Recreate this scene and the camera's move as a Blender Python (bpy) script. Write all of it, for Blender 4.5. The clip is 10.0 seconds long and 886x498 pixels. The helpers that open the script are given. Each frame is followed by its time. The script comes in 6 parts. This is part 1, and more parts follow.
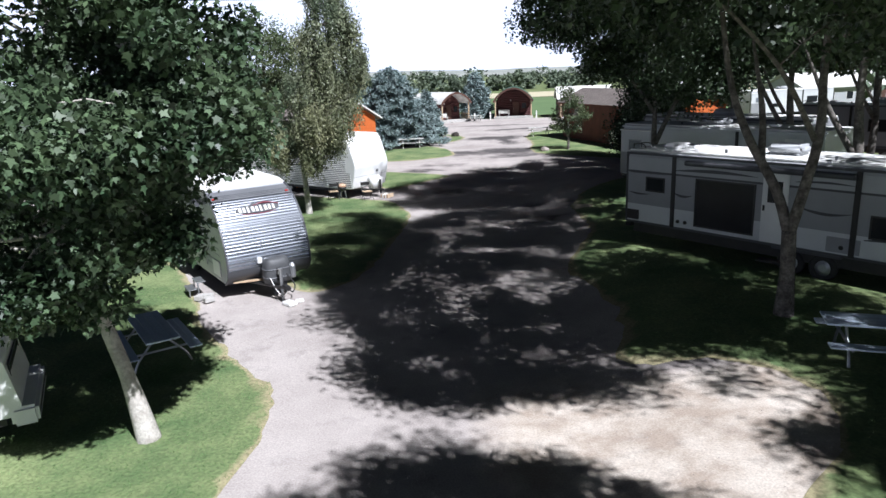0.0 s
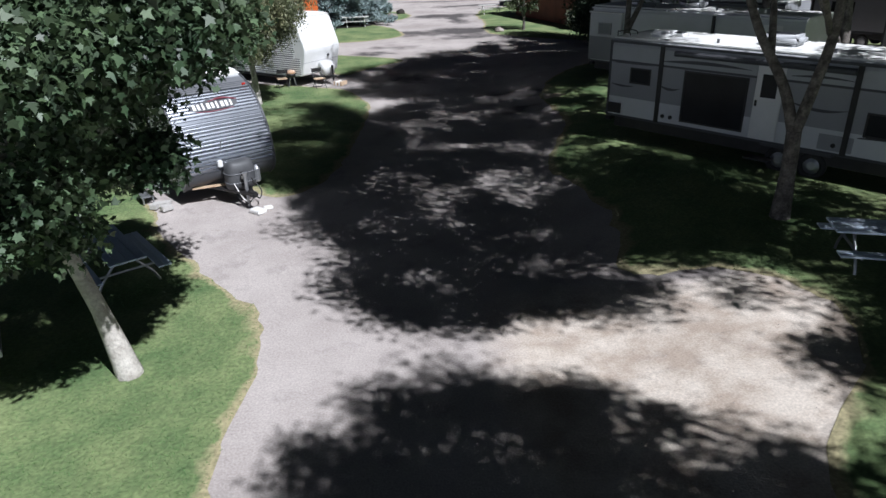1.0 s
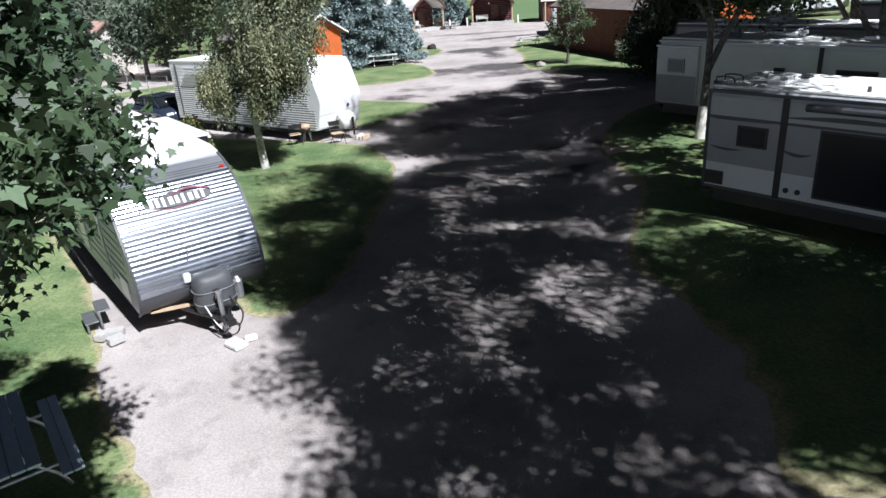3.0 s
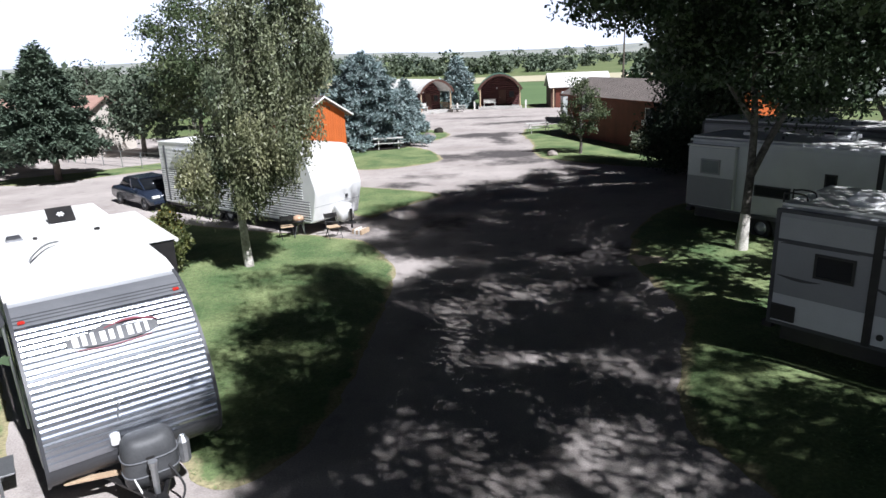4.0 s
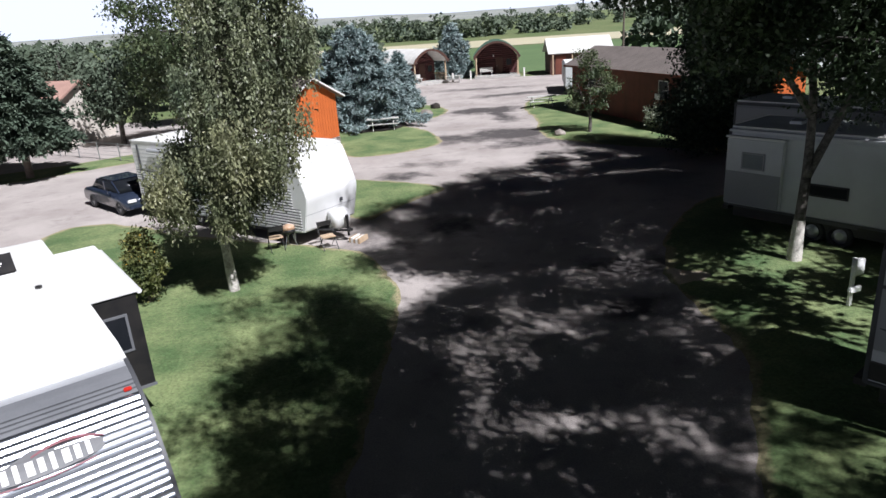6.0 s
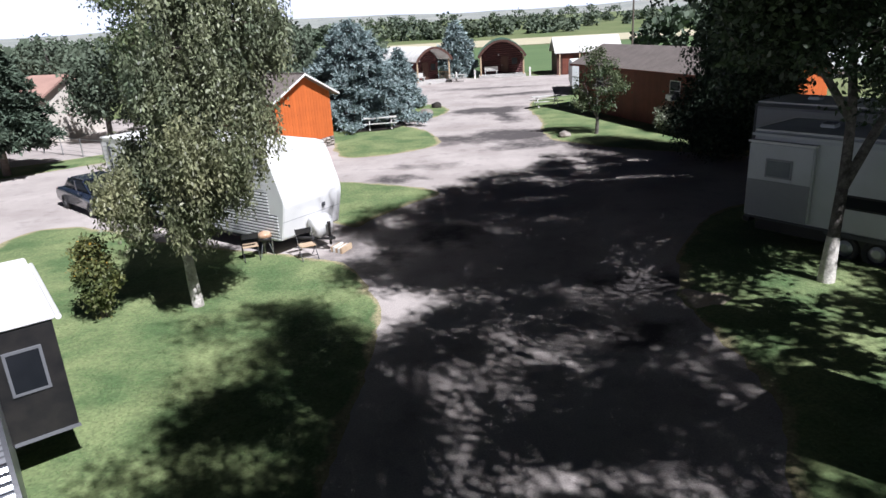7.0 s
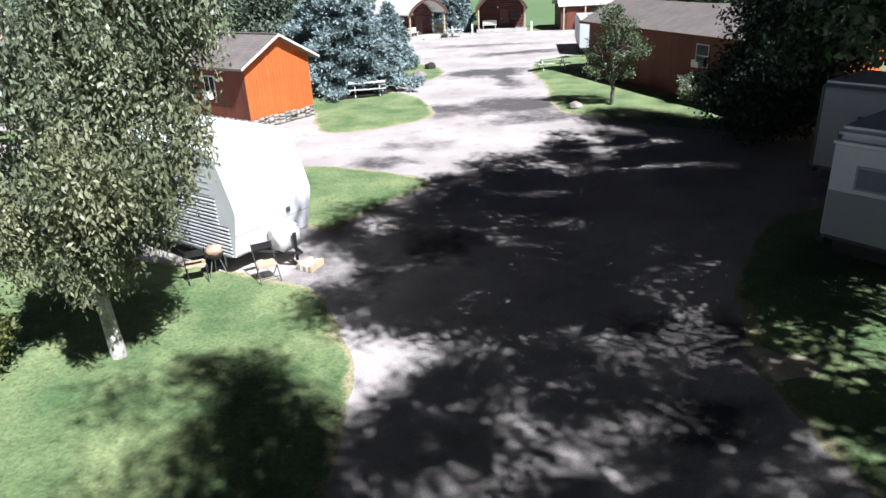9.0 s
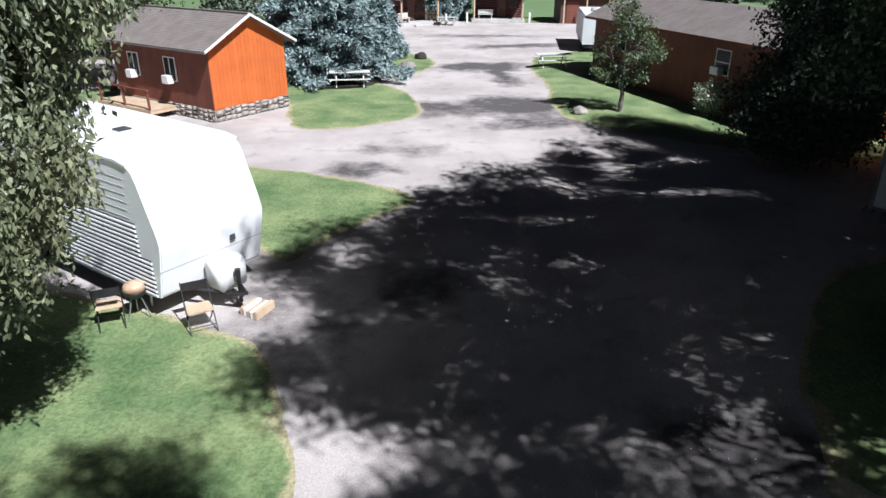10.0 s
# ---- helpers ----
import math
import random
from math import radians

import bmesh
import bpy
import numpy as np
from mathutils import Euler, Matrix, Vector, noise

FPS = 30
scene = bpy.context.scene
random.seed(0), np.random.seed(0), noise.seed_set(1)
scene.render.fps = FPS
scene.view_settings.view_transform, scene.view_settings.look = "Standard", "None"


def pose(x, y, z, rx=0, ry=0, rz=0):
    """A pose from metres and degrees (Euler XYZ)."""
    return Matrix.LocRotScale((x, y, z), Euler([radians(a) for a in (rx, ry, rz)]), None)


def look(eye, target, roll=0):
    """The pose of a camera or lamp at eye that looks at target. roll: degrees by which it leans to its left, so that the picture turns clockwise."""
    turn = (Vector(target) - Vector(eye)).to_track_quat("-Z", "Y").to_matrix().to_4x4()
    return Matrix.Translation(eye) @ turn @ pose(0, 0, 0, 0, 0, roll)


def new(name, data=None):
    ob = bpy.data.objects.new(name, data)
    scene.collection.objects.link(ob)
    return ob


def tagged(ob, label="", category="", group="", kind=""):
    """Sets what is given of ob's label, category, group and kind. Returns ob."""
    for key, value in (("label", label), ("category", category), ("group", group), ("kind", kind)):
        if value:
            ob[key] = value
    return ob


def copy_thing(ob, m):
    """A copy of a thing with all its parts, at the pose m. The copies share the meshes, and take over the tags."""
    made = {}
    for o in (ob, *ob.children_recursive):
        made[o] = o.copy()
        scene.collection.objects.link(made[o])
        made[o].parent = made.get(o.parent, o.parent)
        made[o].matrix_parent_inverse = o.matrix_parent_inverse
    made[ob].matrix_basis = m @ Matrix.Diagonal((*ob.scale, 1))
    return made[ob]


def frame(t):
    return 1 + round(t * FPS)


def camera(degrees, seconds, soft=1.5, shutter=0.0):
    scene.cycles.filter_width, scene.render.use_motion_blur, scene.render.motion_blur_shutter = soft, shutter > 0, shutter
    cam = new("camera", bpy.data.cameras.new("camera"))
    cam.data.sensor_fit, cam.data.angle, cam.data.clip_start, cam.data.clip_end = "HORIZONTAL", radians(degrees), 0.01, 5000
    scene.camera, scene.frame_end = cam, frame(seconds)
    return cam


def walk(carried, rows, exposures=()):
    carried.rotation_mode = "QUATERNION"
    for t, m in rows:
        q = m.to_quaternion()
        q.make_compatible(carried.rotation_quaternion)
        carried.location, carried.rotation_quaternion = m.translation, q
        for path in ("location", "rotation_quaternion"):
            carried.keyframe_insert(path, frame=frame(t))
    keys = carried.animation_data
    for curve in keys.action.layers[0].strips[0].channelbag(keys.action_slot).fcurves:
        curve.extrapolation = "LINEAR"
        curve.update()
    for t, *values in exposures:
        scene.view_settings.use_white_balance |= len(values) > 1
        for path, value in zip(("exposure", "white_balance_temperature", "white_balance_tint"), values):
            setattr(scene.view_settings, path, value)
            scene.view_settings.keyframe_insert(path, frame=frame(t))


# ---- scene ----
cam = camera(67.0, 10.0, 1.5)
PATH = [
    (0, (0.822, -3.09, 6.128), (0.657, -1.161, 5.627), -2.4),
    (0.5, (0.251, -2.671, 6.229), (0.194, -0.792, 5.547), 1.0),
    (1, (-0.405, -1.938, 6.373), (-0.392, -0.122, 5.536), -1.6),
    (1.5, (-0.463, -0.823, 6.467), (-0.574, 1.026, 5.714), -2.5),
    (2, (-0.596, 0.696, 6.288), (-0.663, 2.555, 5.555), -2.7),
    (2.2, (-0.376, 1.241, 6.299), (-0.443, 3.095, 5.554), -2.7),
    (3.3, (-0.525, 4.553, 6.383), (-0.623, 6.398, 5.62), -4.3),
    (3.5, (-0.538, 5.297, 6.545), (-0.639, 7.141, 5.779), -3.3),
    (4, (-0.72, 6.646, 6.471), (-0.806, 8.566, 5.919), -2.2),
    (4.5, (-0.74, 7.289, 6.621), (-0.802, 9.188, 5.998), -2.9),
    (5, (-0.749, 7.537, 6.717), (-0.767, 9.434, 6.084), 7.2),
    (5.5, (-1.221, 8.503, 7.299), (-1.315, 10.316, 6.46), -3.5),
    (5.7, (-1.21, 8.911, 7.279), (-1.288, 10.799, 6.623), -3.9),
    (7, (-0.757, 11.603, 6.856), (-0.852, 13.491, 6.204), -3.3),
    (7.5, (-0.557, 12.304, 6.722), (-0.641, 14.162, 5.985), -1.9),
    (8, (-0.664, 13.307, 6.91), (-0.726, 15.144, 6.122), 0.2),
    (8.5, (-0.747, 14.655, 7.163), (-0.837, 16.485, 6.363), -3.4),
    (9, (-0.841, 16.055, 7.078), (-0.926, 17.894, 6.294), -3.1),
    (9.5, (-1.016, 17.918, 6.921), (-1.101, 19.745, 6.111), -6.3),
    (10, (-0.944, 19.7, 6.871), (-0.98, 21.524, 6.052), -0.0),
]
EXPOSURES = [(0, 0.75, 5560, 14.5), (0.5, 0.47, 5580, 14.5), (1.2, 0.43, 5560, 13.5), (2, 0.55, 5560, 13.5), (3.5, 0.88, 5600, 14), (4, 0.7, 5680, 14.5), (4.5, 0.4, 5740, 15.5), (5.0, 0.3, 5760, 15.5), (5.5, 0.42, 5760, 15.5),
             (7, 0.68, 5680, 17), (7.5, 1.05, 5560, 16.5), (8.5, 1.17, 5500, 13.5), (9.2, 1.1, 5540, 14), (10, 0.82, 5530, 13.5)]
walk(cam, [(t, look(eye, target, roll)) for t, eye, target, roll in PATH], EXPOSURES)

# ---- light ----
SUN_TO = Vector((0.67, -0.742, 0.0)).normalized()      # the sun's side, seen on the plan
SUN_EL = radians(50)
world = bpy.data.worlds.new("sky")
scene.world = world
world.use_nodes = True
wn = world.node_tree
sky = wn.nodes.new("ShaderNodeTexSky")
sky.sky_type, sky.sun_disc = "NISHITA", False
sky.sun_elevation, sky.sun_rotation = SUN_EL, math.atan2(SUN_TO.x, SUN_TO.y)
sky.altitude, sky.air_density, sky.dust_density, sky.ozone_density = 8000, 0.062, 0.012, 3.0
wn.links.new(sky.outputs[0], wn.nodes["Background"].inputs[0])
wn.nodes["Background"].inputs[1].default_value = 0.065
lamp = bpy.data.lights.new("sun", "SUN")
lamp.energy, lamp.angle, lamp.color = 5.0, radians(0.7), (1.0, 0.955, 0.875)
sun_dir = Vector((SUN_TO.x * math.cos(SUN_EL), SUN_TO.y * math.cos(SUN_EL), math.sin(SUN_EL)))
new("sun", lamp).matrix_world = look(sun_dir * 60, (0, 0, 0))


# ---- materials ----
def node(nt, kind, at=None, **values):
    n = nt.nodes.new(kind)
    for key, value in values.items():
        n.inputs[key.replace("_", " ")].default_value = value
    return n


def paint(name, a, b=None, scale=3.0, rough=0.7, metal=0.0, bump=0.0, bscale=40.0, fine=0.12, island=0.0, rand=0.0, leaf=0.0, coat=0.0):
    """A surface: colour a with broad patches of b (noise of that scale, per metre), a fine grain, and a relief."""
    m = bpy.data.materials.new(name)
    m.use_nodes = True
    nt = m.node_tree
    ln = nt.links.new
    bs = nt.nodes["Principled BSDF"]
    bs.inputs["Roughness"].default_value, bs.inputs["Metallic"].default_value = rough, metal
    bs.inputs["Coat Weight"].default_value = coat
    tc = nt.nodes.new("ShaderNodeTexCoord")
    broad = node(nt, "ShaderNodeTexNoise", Scale=scale, Detail=5.0, Roughness=0.6)
    grain = node(nt, "ShaderNodeTexNoise", Scale=bscale, Detail=3.0)
    for n in (broad, grain):
        ln(tc.outputs["Object"], n.inputs["Vector"])
    ramp = nt.nodes.new("ShaderNodeValToRGB")
    ramp.color_ramp.elements[0].position, ramp.color_ramp.elements[1].position = 0.36, 0.64
    ramp.color_ramp.elements[0].color = (*a, 1)
    ramp.color_ramp.elements[1].color = (*(b or a), 1)
    ln(broad.outputs["Fac"], ramp.inputs["Fac"])
    value = node(nt, "ShaderNodeMapRange")
    value.inputs["From Min"].default_value, value.inputs["From Max"].default_value = 0.25, 0.75
    value.inputs["To Min"].default_value, value.inputs["To Max"].default_value = 1 - fine, 1 + fine
    ln(grain.outputs["Fac"], value.inputs["Value"])
    hsv = nt.nodes.new("ShaderNodeHueSaturation")
    ln(ramp.outputs["Color"], hsv.inputs["Color"])
    out = value.outputs["Result"]
    for amount, source in ((island, "island"), (rand, "object")):
        if amount:
            if source == "island":
                rnd = nt.nodes.new("ShaderNodeNewGeometry").outputs["Random Per Island"]
            else:
                rnd = nt.nodes.new("ShaderNodeObjectInfo").outputs["Random"]
            vary = node(nt, "ShaderNodeMapRange")
            vary.inputs["To Min"].default_value, vary.inputs["To Max"].default_value = 1 - amount, 1 + amount
            ln(rnd, vary.inputs["Value"])
            mul = nt.nodes.new("ShaderNodeMath")
            mul.operation = "MULTIPLY"
            ln(out, mul.inputs[0]), ln(vary.outputs["Result"], mul.inputs[1])
            out = mul.outputs[0]
    ln(out, hsv.inputs["Value"])
    ln(hsv.outputs["Color"], bs.inputs["Base Color"])
    if bump:
        bp = node(nt, "ShaderNodeBump", Strength=bump, Distance=0.02)
        ln(grain.outputs["Fac"], bp.inputs["Height"])
        ln(bp.outputs["Normal"], bs.inputs["Normal"])
    if leaf:
        tr = nt.nodes.new("ShaderNodeBsdfTranslucent")
        ln(hsv.outputs["Color"], tr.inputs["Color"])
        mix = node(nt, "ShaderNodeMixShader", Fac=leaf)
        ln(bs.outputs[0], mix.inputs[1]), ln(tr.outputs[0], mix.inputs[2])
        ln(mix.outputs[0], nt.nodes["Material Output"].inputs["Surface"])
    return m


def edged(m, colour, width):
    """Blends a colour into a lawn material along its border, by the border distance kept on the mesh, broken up by noise."""
    nt = m.node_tree
    ln = nt.links.new
    hsv = next(n for n in nt.nodes if n.bl_idname == "ShaderNodeHueSaturation")
    at = nt.nodes.new("ShaderNodeAttribute")
    at.attribute_name = "border"
    nz = node(nt, "ShaderNodeTexNoise", Scale=1.3, Detail=4.0)
    tc = next(n for n in nt.nodes if n.bl_idname == "ShaderNodeTexCoord")
    ln(tc.outputs["Object"], nz.inputs["Vector"])
    wide = node(nt, "ShaderNodeMapRange")
    wide.inputs["From Min"].default_value, wide.inputs["From Max"].default_value = 0.35, 0.75
    wide.inputs["To Min"].default_value, wide.inputs["To Max"].default_value = 0.05, width
    ln(nz.outputs["Fac"], wide.inputs["Value"])
    div = nt.nodes.new("ShaderNodeMath")
    div.operation = "DIVIDE"
    ln(at.outputs["Fac"], div.inputs[0]), ln(wide.outputs["Result"], div.inputs[1])
    ramp = nt.nodes.new("ShaderNodeMapRange")
    ramp.inputs["From Min"].default_value, ramp.inputs["From Max"].default_value = 0.4, 1.3
    ramp.inputs["To Min"].default_value, ramp.inputs["To Max"].default_value = 0.85, 0.0
    ln(div.outputs[0], ramp.inputs["Value"])
    mix = nt.nodes.new("ShaderNodeMix")
    mix.data_type = "RGBA"
    ln(ramp.outputs["Result"], mix.inputs["Factor"])
    src = hsv.inputs["Color"].links[0].from_socket
    ln(src, mix.inputs["A"])
    mix.inputs["B"].default_value = (*colour, 1)
    ln(mix.outputs["Result"], hsv.inputs["Color"])
    return m


GRAVEL = paint("gravel", (0.34, 0.302, 0.28), (0.455, 0.412, 0.384), 0.35, 0.95, bump=0.5, bscale=28, fine=0.2)
LAWN = edged(paint("lawn grass", (0.085, 0.14, 0.05), (0.205, 0.25, 0.105), 0.55, 0.95, bump=1.0, bscale=14, fine=0.32), (0.36, 0.31, 0.18), 0.4)
FIELD = paint("field grass", (0.10, 0.15, 0.05), (0.17, 0.19, 0.08), 0.06, 0.95, bump=0.6, bscale=4, fine=0.2)
CROP = paint("green crop", (0.095, 0.155, 0.06), (0.115, 0.18, 0.07), 0.08, 0.95, fine=0.1, bscale=2)
STUBBLE = paint("pale stubble", (0.52, 0.47, 0.33), (0.45, 0.42, 0.28), 0.05, 0.95, bscale=2)
HILL = paint("dry hillside", (0.31, 0.32, 0.29), (0.24, 0.26, 0.24), 0.012, 0.95, bscale=0.2, fine=0.25)
# near-black colour for painted shade under the spruce and for a dark boulder
SHADE_AND_STONE = paint("spruce shade and dark stone", (0.02, 0.017, 0.015), (0.035, 0.028, 0.022), 2.0, 0.95, bump=0.8, bscale=20, fine=0.3)


def bare(m, dark, light):
    """Blends bare dirt of two tones into a material where the mesh carries it, with an uneven edge."""
    nt = m.node_tree
    ln = nt.links.new
    hsv = next(n for n in nt.nodes if n.bl_idname == "ShaderNodeHueSaturation")
    tc = next(n for n in nt.nodes if n.bl_idname == "ShaderNodeTexCoord")
    at = nt.nodes.new("ShaderNodeAttribute")
    at.attribute_name = "dirt"
    edge = node(nt, "ShaderNodeTexNoise", Scale=0.9, Detail=5.0, Roughness=0.6)
    tone = node(nt, "ShaderNodeTexNoise", Scale=1.2, Detail=6.0, Roughness=0.6)
    ln(tc.outputs["Object"], edge.inputs["Vector"]), ln(tc.outputs["Object"], tone.inputs["Vector"])
    add = nt.nodes.new("ShaderNodeMath")
    add.operation = "ADD"
    ln(edge.outputs["Fac"], add.inputs[0]), ln(at.outputs["Fac"], add.inputs[1])
    fac = nt.nodes.new("ShaderNodeMapRange")
    fac.inputs["From Min"].default_value, fac.inputs["From Max"].default_value = 0.75, 1.25
    ln(add.outputs[0], fac.inputs["Value"])
    ramp = nt.nodes.new("ShaderNodeValToRGB")
    ramp.color_ramp.elements[0].position, ramp.color_ramp.elements[1].position = 0.38, 0.62
    ramp.color_ramp.elements[0].color, ramp.color_ramp.elements[1].color = (*dark, 1), (*light, 1)
    ln(tone.outputs["Fac"], ramp.inputs["Fac"])
    mix = nt.nodes.new("ShaderNodeMix")
    mix.data_type = "RGBA"
    ln(fac.outputs["Result"], mix.inputs["Factor"])
    src = hsv.inputs["Color"].links[0].from_socket
    ln(src, mix.inputs["A"]), ln(ramp.outputs["Color"], mix.inputs["B"])
    ln(mix.outputs["Result"], hsv.inputs["Color"])
    return m


def dark_blend(m, colour):
    """Blends a darker colour into a material where the mesh carries it, broken up by noise."""
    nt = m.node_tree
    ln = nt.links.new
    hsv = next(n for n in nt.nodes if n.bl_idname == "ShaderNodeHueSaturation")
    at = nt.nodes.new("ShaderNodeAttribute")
    at.attribute_name = "dark_blend"
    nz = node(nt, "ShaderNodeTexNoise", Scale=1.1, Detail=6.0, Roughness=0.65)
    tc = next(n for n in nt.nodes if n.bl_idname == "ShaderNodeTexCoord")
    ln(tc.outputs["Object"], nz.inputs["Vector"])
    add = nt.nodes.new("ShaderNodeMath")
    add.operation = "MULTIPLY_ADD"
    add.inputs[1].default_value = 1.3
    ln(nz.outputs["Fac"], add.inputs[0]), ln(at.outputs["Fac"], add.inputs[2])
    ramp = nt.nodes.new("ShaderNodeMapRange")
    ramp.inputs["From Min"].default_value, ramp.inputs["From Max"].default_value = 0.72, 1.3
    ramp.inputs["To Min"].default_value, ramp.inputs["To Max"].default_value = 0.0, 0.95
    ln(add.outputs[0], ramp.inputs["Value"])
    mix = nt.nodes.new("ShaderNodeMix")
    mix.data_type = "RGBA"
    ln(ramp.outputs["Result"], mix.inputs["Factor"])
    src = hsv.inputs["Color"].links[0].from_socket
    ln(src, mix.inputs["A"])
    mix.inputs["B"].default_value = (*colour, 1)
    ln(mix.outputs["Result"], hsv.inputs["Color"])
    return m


GRAVEL = bare(GRAVEL, (0.37, 0.305, 0.245), (0.56, 0.50, 0.43))
GRAVEL = dark_blend(GRAVEL, (0.06, 0.053, 0.052))
SAND = edged(paint("pale sand", (0.50, 0.41, 0.30), (0.60, 0.51, 0.39), 2.0, 0.95, bump=0.4, bscale=25, fine=0.2), (0.17, 0.19, 0.08), 0.3)
STONE = paint("field stone", (0.22, 0.19, 0.165), (0.36, 0.32, 0.28), 3.0, 0.9, bump=0.6, bscale=25, rand=0.25)
CONCRETE = paint("weathered concrete", (0.48, 0.46, 0.43), (0.38, 0.37, 0.35), 2.0, 0.9, bump=0.2, bscale=40)
BARK = paint("grey bark", (0.06, 0.053, 0.047), (0.19, 0.17, 0.15), 5.0, 0.95, bump=1.0, bscale=22, fine=0.35)
PALE_BARK = paint("pale bark", (0.62, 0.59, 0.54), (0.30, 0.27, 0.24), 6.0, 0.85, bump=0.6, bscale=18, fine=0.2)
NEAR_WHITE_BARK = paint("near-white bark", (0.66, 0.63, 0.57), (0.50, 0.46, 0.41), 5.0, 0.9, bump=0.8, bscale=22, fine=0.2)
MAPLEBARK = paint("pale maple bark", (0.50, 0.47, 0.42), (0.36, 0.33, 0.29), 4.0, 0.9, bump=0.8, bscale=20, fine=0.25)
DARK_BARK = paint("dark bark", (0.10, 0.08, 0.065), (0.16, 0.13, 0.11), 5.0, 0.95, bump=0.9, bscale=20, fine=0.3)
MAPLE = paint("maple leaf", (0.03, 0.058, 0.028), (0.088, 0.128, 0.062), 0.7, 0.5, island=0.55, leaf=0.13)
ELM = paint("shade tree leaf", (0.024, 0.044, 0.02), (0.062, 0.09, 0.04), 0.6, 0.45, island=0.55, leaf=0.18)
BIRCH = paint("birch leaf", (0.11, 0.145, 0.09), (0.27, 0.285, 0.165), 0.45, 0.45, island=0.6, leaf=0.25)
BIRCHGOLD = paint("yellowing birch leaf", (0.14, 0.165, 0.09), (0.31, 0.31, 0.17), 0.6, 0.45, island=0.5, leaf=0.3)
OLIVE = paint("olive leaf", (0.065, 0.10, 0.045), (0.125, 0.15, 0.07), 0.8, 0.5, island=0.4, leaf=0.25)
NEEDLE = paint("blue spruce needles", (0.20, 0.262, 0.258), (0.29, 0.355, 0.348), 1.2, 0.7, island=0.3)
PINE = paint("pine needles", (0.06, 0.09, 0.06), (0.10, 0.135, 0.092), 0.8, 0.8, island=0.4)
JUNIPER = paint("dark evergreen", (0.018, 0.032, 0.016), (0.03, 0.05, 0.024), 0.8, 0.8, island=0.4)
FARLEAF = paint("far woods leaf", (0.07, 0.098, 0.065), (0.125, 0.155, 0.10), 0.05, 0.8, island=0.35)
SHRUB = paint("shrub leaf", (0.07, 0.10, 0.035), (0.16, 0.16, 0.045), 1.2, 0.6, island=0.4, leaf=0.2)
PALELEAF = paint("pale variegated leaf", (0.20, 0.25, 0.14), (0.46, 0.47, 0.38), 2.0, 0.6, island=0.5, leaf=0.2)
BLOOM = paint("yellow bloom", (0.62, 0.42, 0.06), (0.55, 0.30, 0.08), 3.0, 0.6, island=0.3, leaf=0.2)

WHITE = paint("white fibreglass", (0.78, 0.78, 0.77), (0.70, 0.70, 0.69), 0.8, 0.35, fine=0.03, coat=0.2)
CREAM = paint("off-white siding", (0.40, 0.41, 0.425), (0.35, 0.36, 0.37), 0.7, 0.45, fine=0.04)
PALESIDE = paint("pale siding", (0.60, 0.615, 0.63), (0.53, 0.54, 0.555), 0.7, 0.45, fine=0.04)
GREYSIDE = paint("grey siding", (0.29, 0.295, 0.31), (0.25, 0.255, 0.27), 0.7, 0.45, fine=0.04)
ALU = paint("bare aluminium", (0.45, 0.475, 0.52), (0.38, 0.405, 0.45), 1.2, 0.26, metal=0.95, fine=0.05)
SILVER = paint("silver siding", (0.42, 0.43, 0.45), (0.36, 0.37, 0.39), 1.0, 0.4, metal=0.3, fine=0.04)
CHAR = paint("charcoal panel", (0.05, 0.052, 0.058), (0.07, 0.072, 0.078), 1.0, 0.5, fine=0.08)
GREYBAND = paint("grey cap band", (0.13, 0.135, 0.145), (0.16, 0.165, 0.175), 1.0, 0.5, fine=0.05)
ROOFWHITE = paint("white rubber roof", (0.80, 0.80, 0.78), (0.66, 0.66, 0.63), 0.9, 0.75, fine=0.06, bump=0.1)
RUBBER = paint("black rubber", (0.02, 0.02, 0.021), (0.035, 0.034, 0.033), 3.0, 0.8, fine=0.1)
STEEL = paint("galvanised steel", (0.45, 0.46, 0.47), (0.38, 0.39, 0.40), 5.0, 0.4, metal=0.8)
BLACK = paint("black steel", (0.01, 0.01, 0.011), (0.022, 0.02, 0.019), 3.0, 0.5, fine=0.1)
VINYL = paint("dark vinyl cover", (0.055, 0.057, 0.06), (0.075, 0.077, 0.08), 2.0, 0.55, bump=0.15, bscale=30)
RED = paint("red lens", (0.5, 0.03, 0.02), rough=0.3)
MAROON = paint("maroon lettering", (0.16, 0.02, 0.035), rough=0.5)
TEAL = paint("teal stripe", (0.02, 0.12, 0.13), rough=0.4)
GLASS = paint("tinted window", (0.012, 0.014, 0.017), (0.02, 0.022, 0.026), 0.7, 0.2, fine=0.02)
GLASS.node_tree.nodes["Principled BSDF"].inputs["Specular IOR Level"].default_value = 0.25
BLIND = paint("window with a drawn blind", (0.13, 0.15, 0.18), (0.18, 0.20, 0.23), 1.5, 0.25, fine=0.03)
WOODRAW = paint("raw timber", (0.42, 0.30, 0.19), (0.52, 0.40, 0.27), 2.0, 0.8, bump=0.3, bscale=30)
ORANGE = paint("orange stained siding", (0.53, 0.125, 0.022), (0.46, 0.105, 0.018), 1.2, 0.75, fine=0.1, bump=0.2, bscale=30, rand=0.06)
BROWN = paint("red-brown siding", (0.165, 0.048, 0.027), (0.125, 0.037, 0.022), 1.2, 0.75, fine=0.1, bump=0.2, bscale=30, rand=0.08)
LOG = paint("brown log", (0.085, 0.038, 0.025), (0.06, 0.028, 0.02), 1.4, 0.75, fine=0.12, bump=0.3, bscale=25)
SHINGLE = paint("grey-brown shingle", (0.155, 0.132, 0.118), (0.20, 0.172, 0.155), 1.5, 0.9, fine=0.2, bump=0.5, bscale=30)
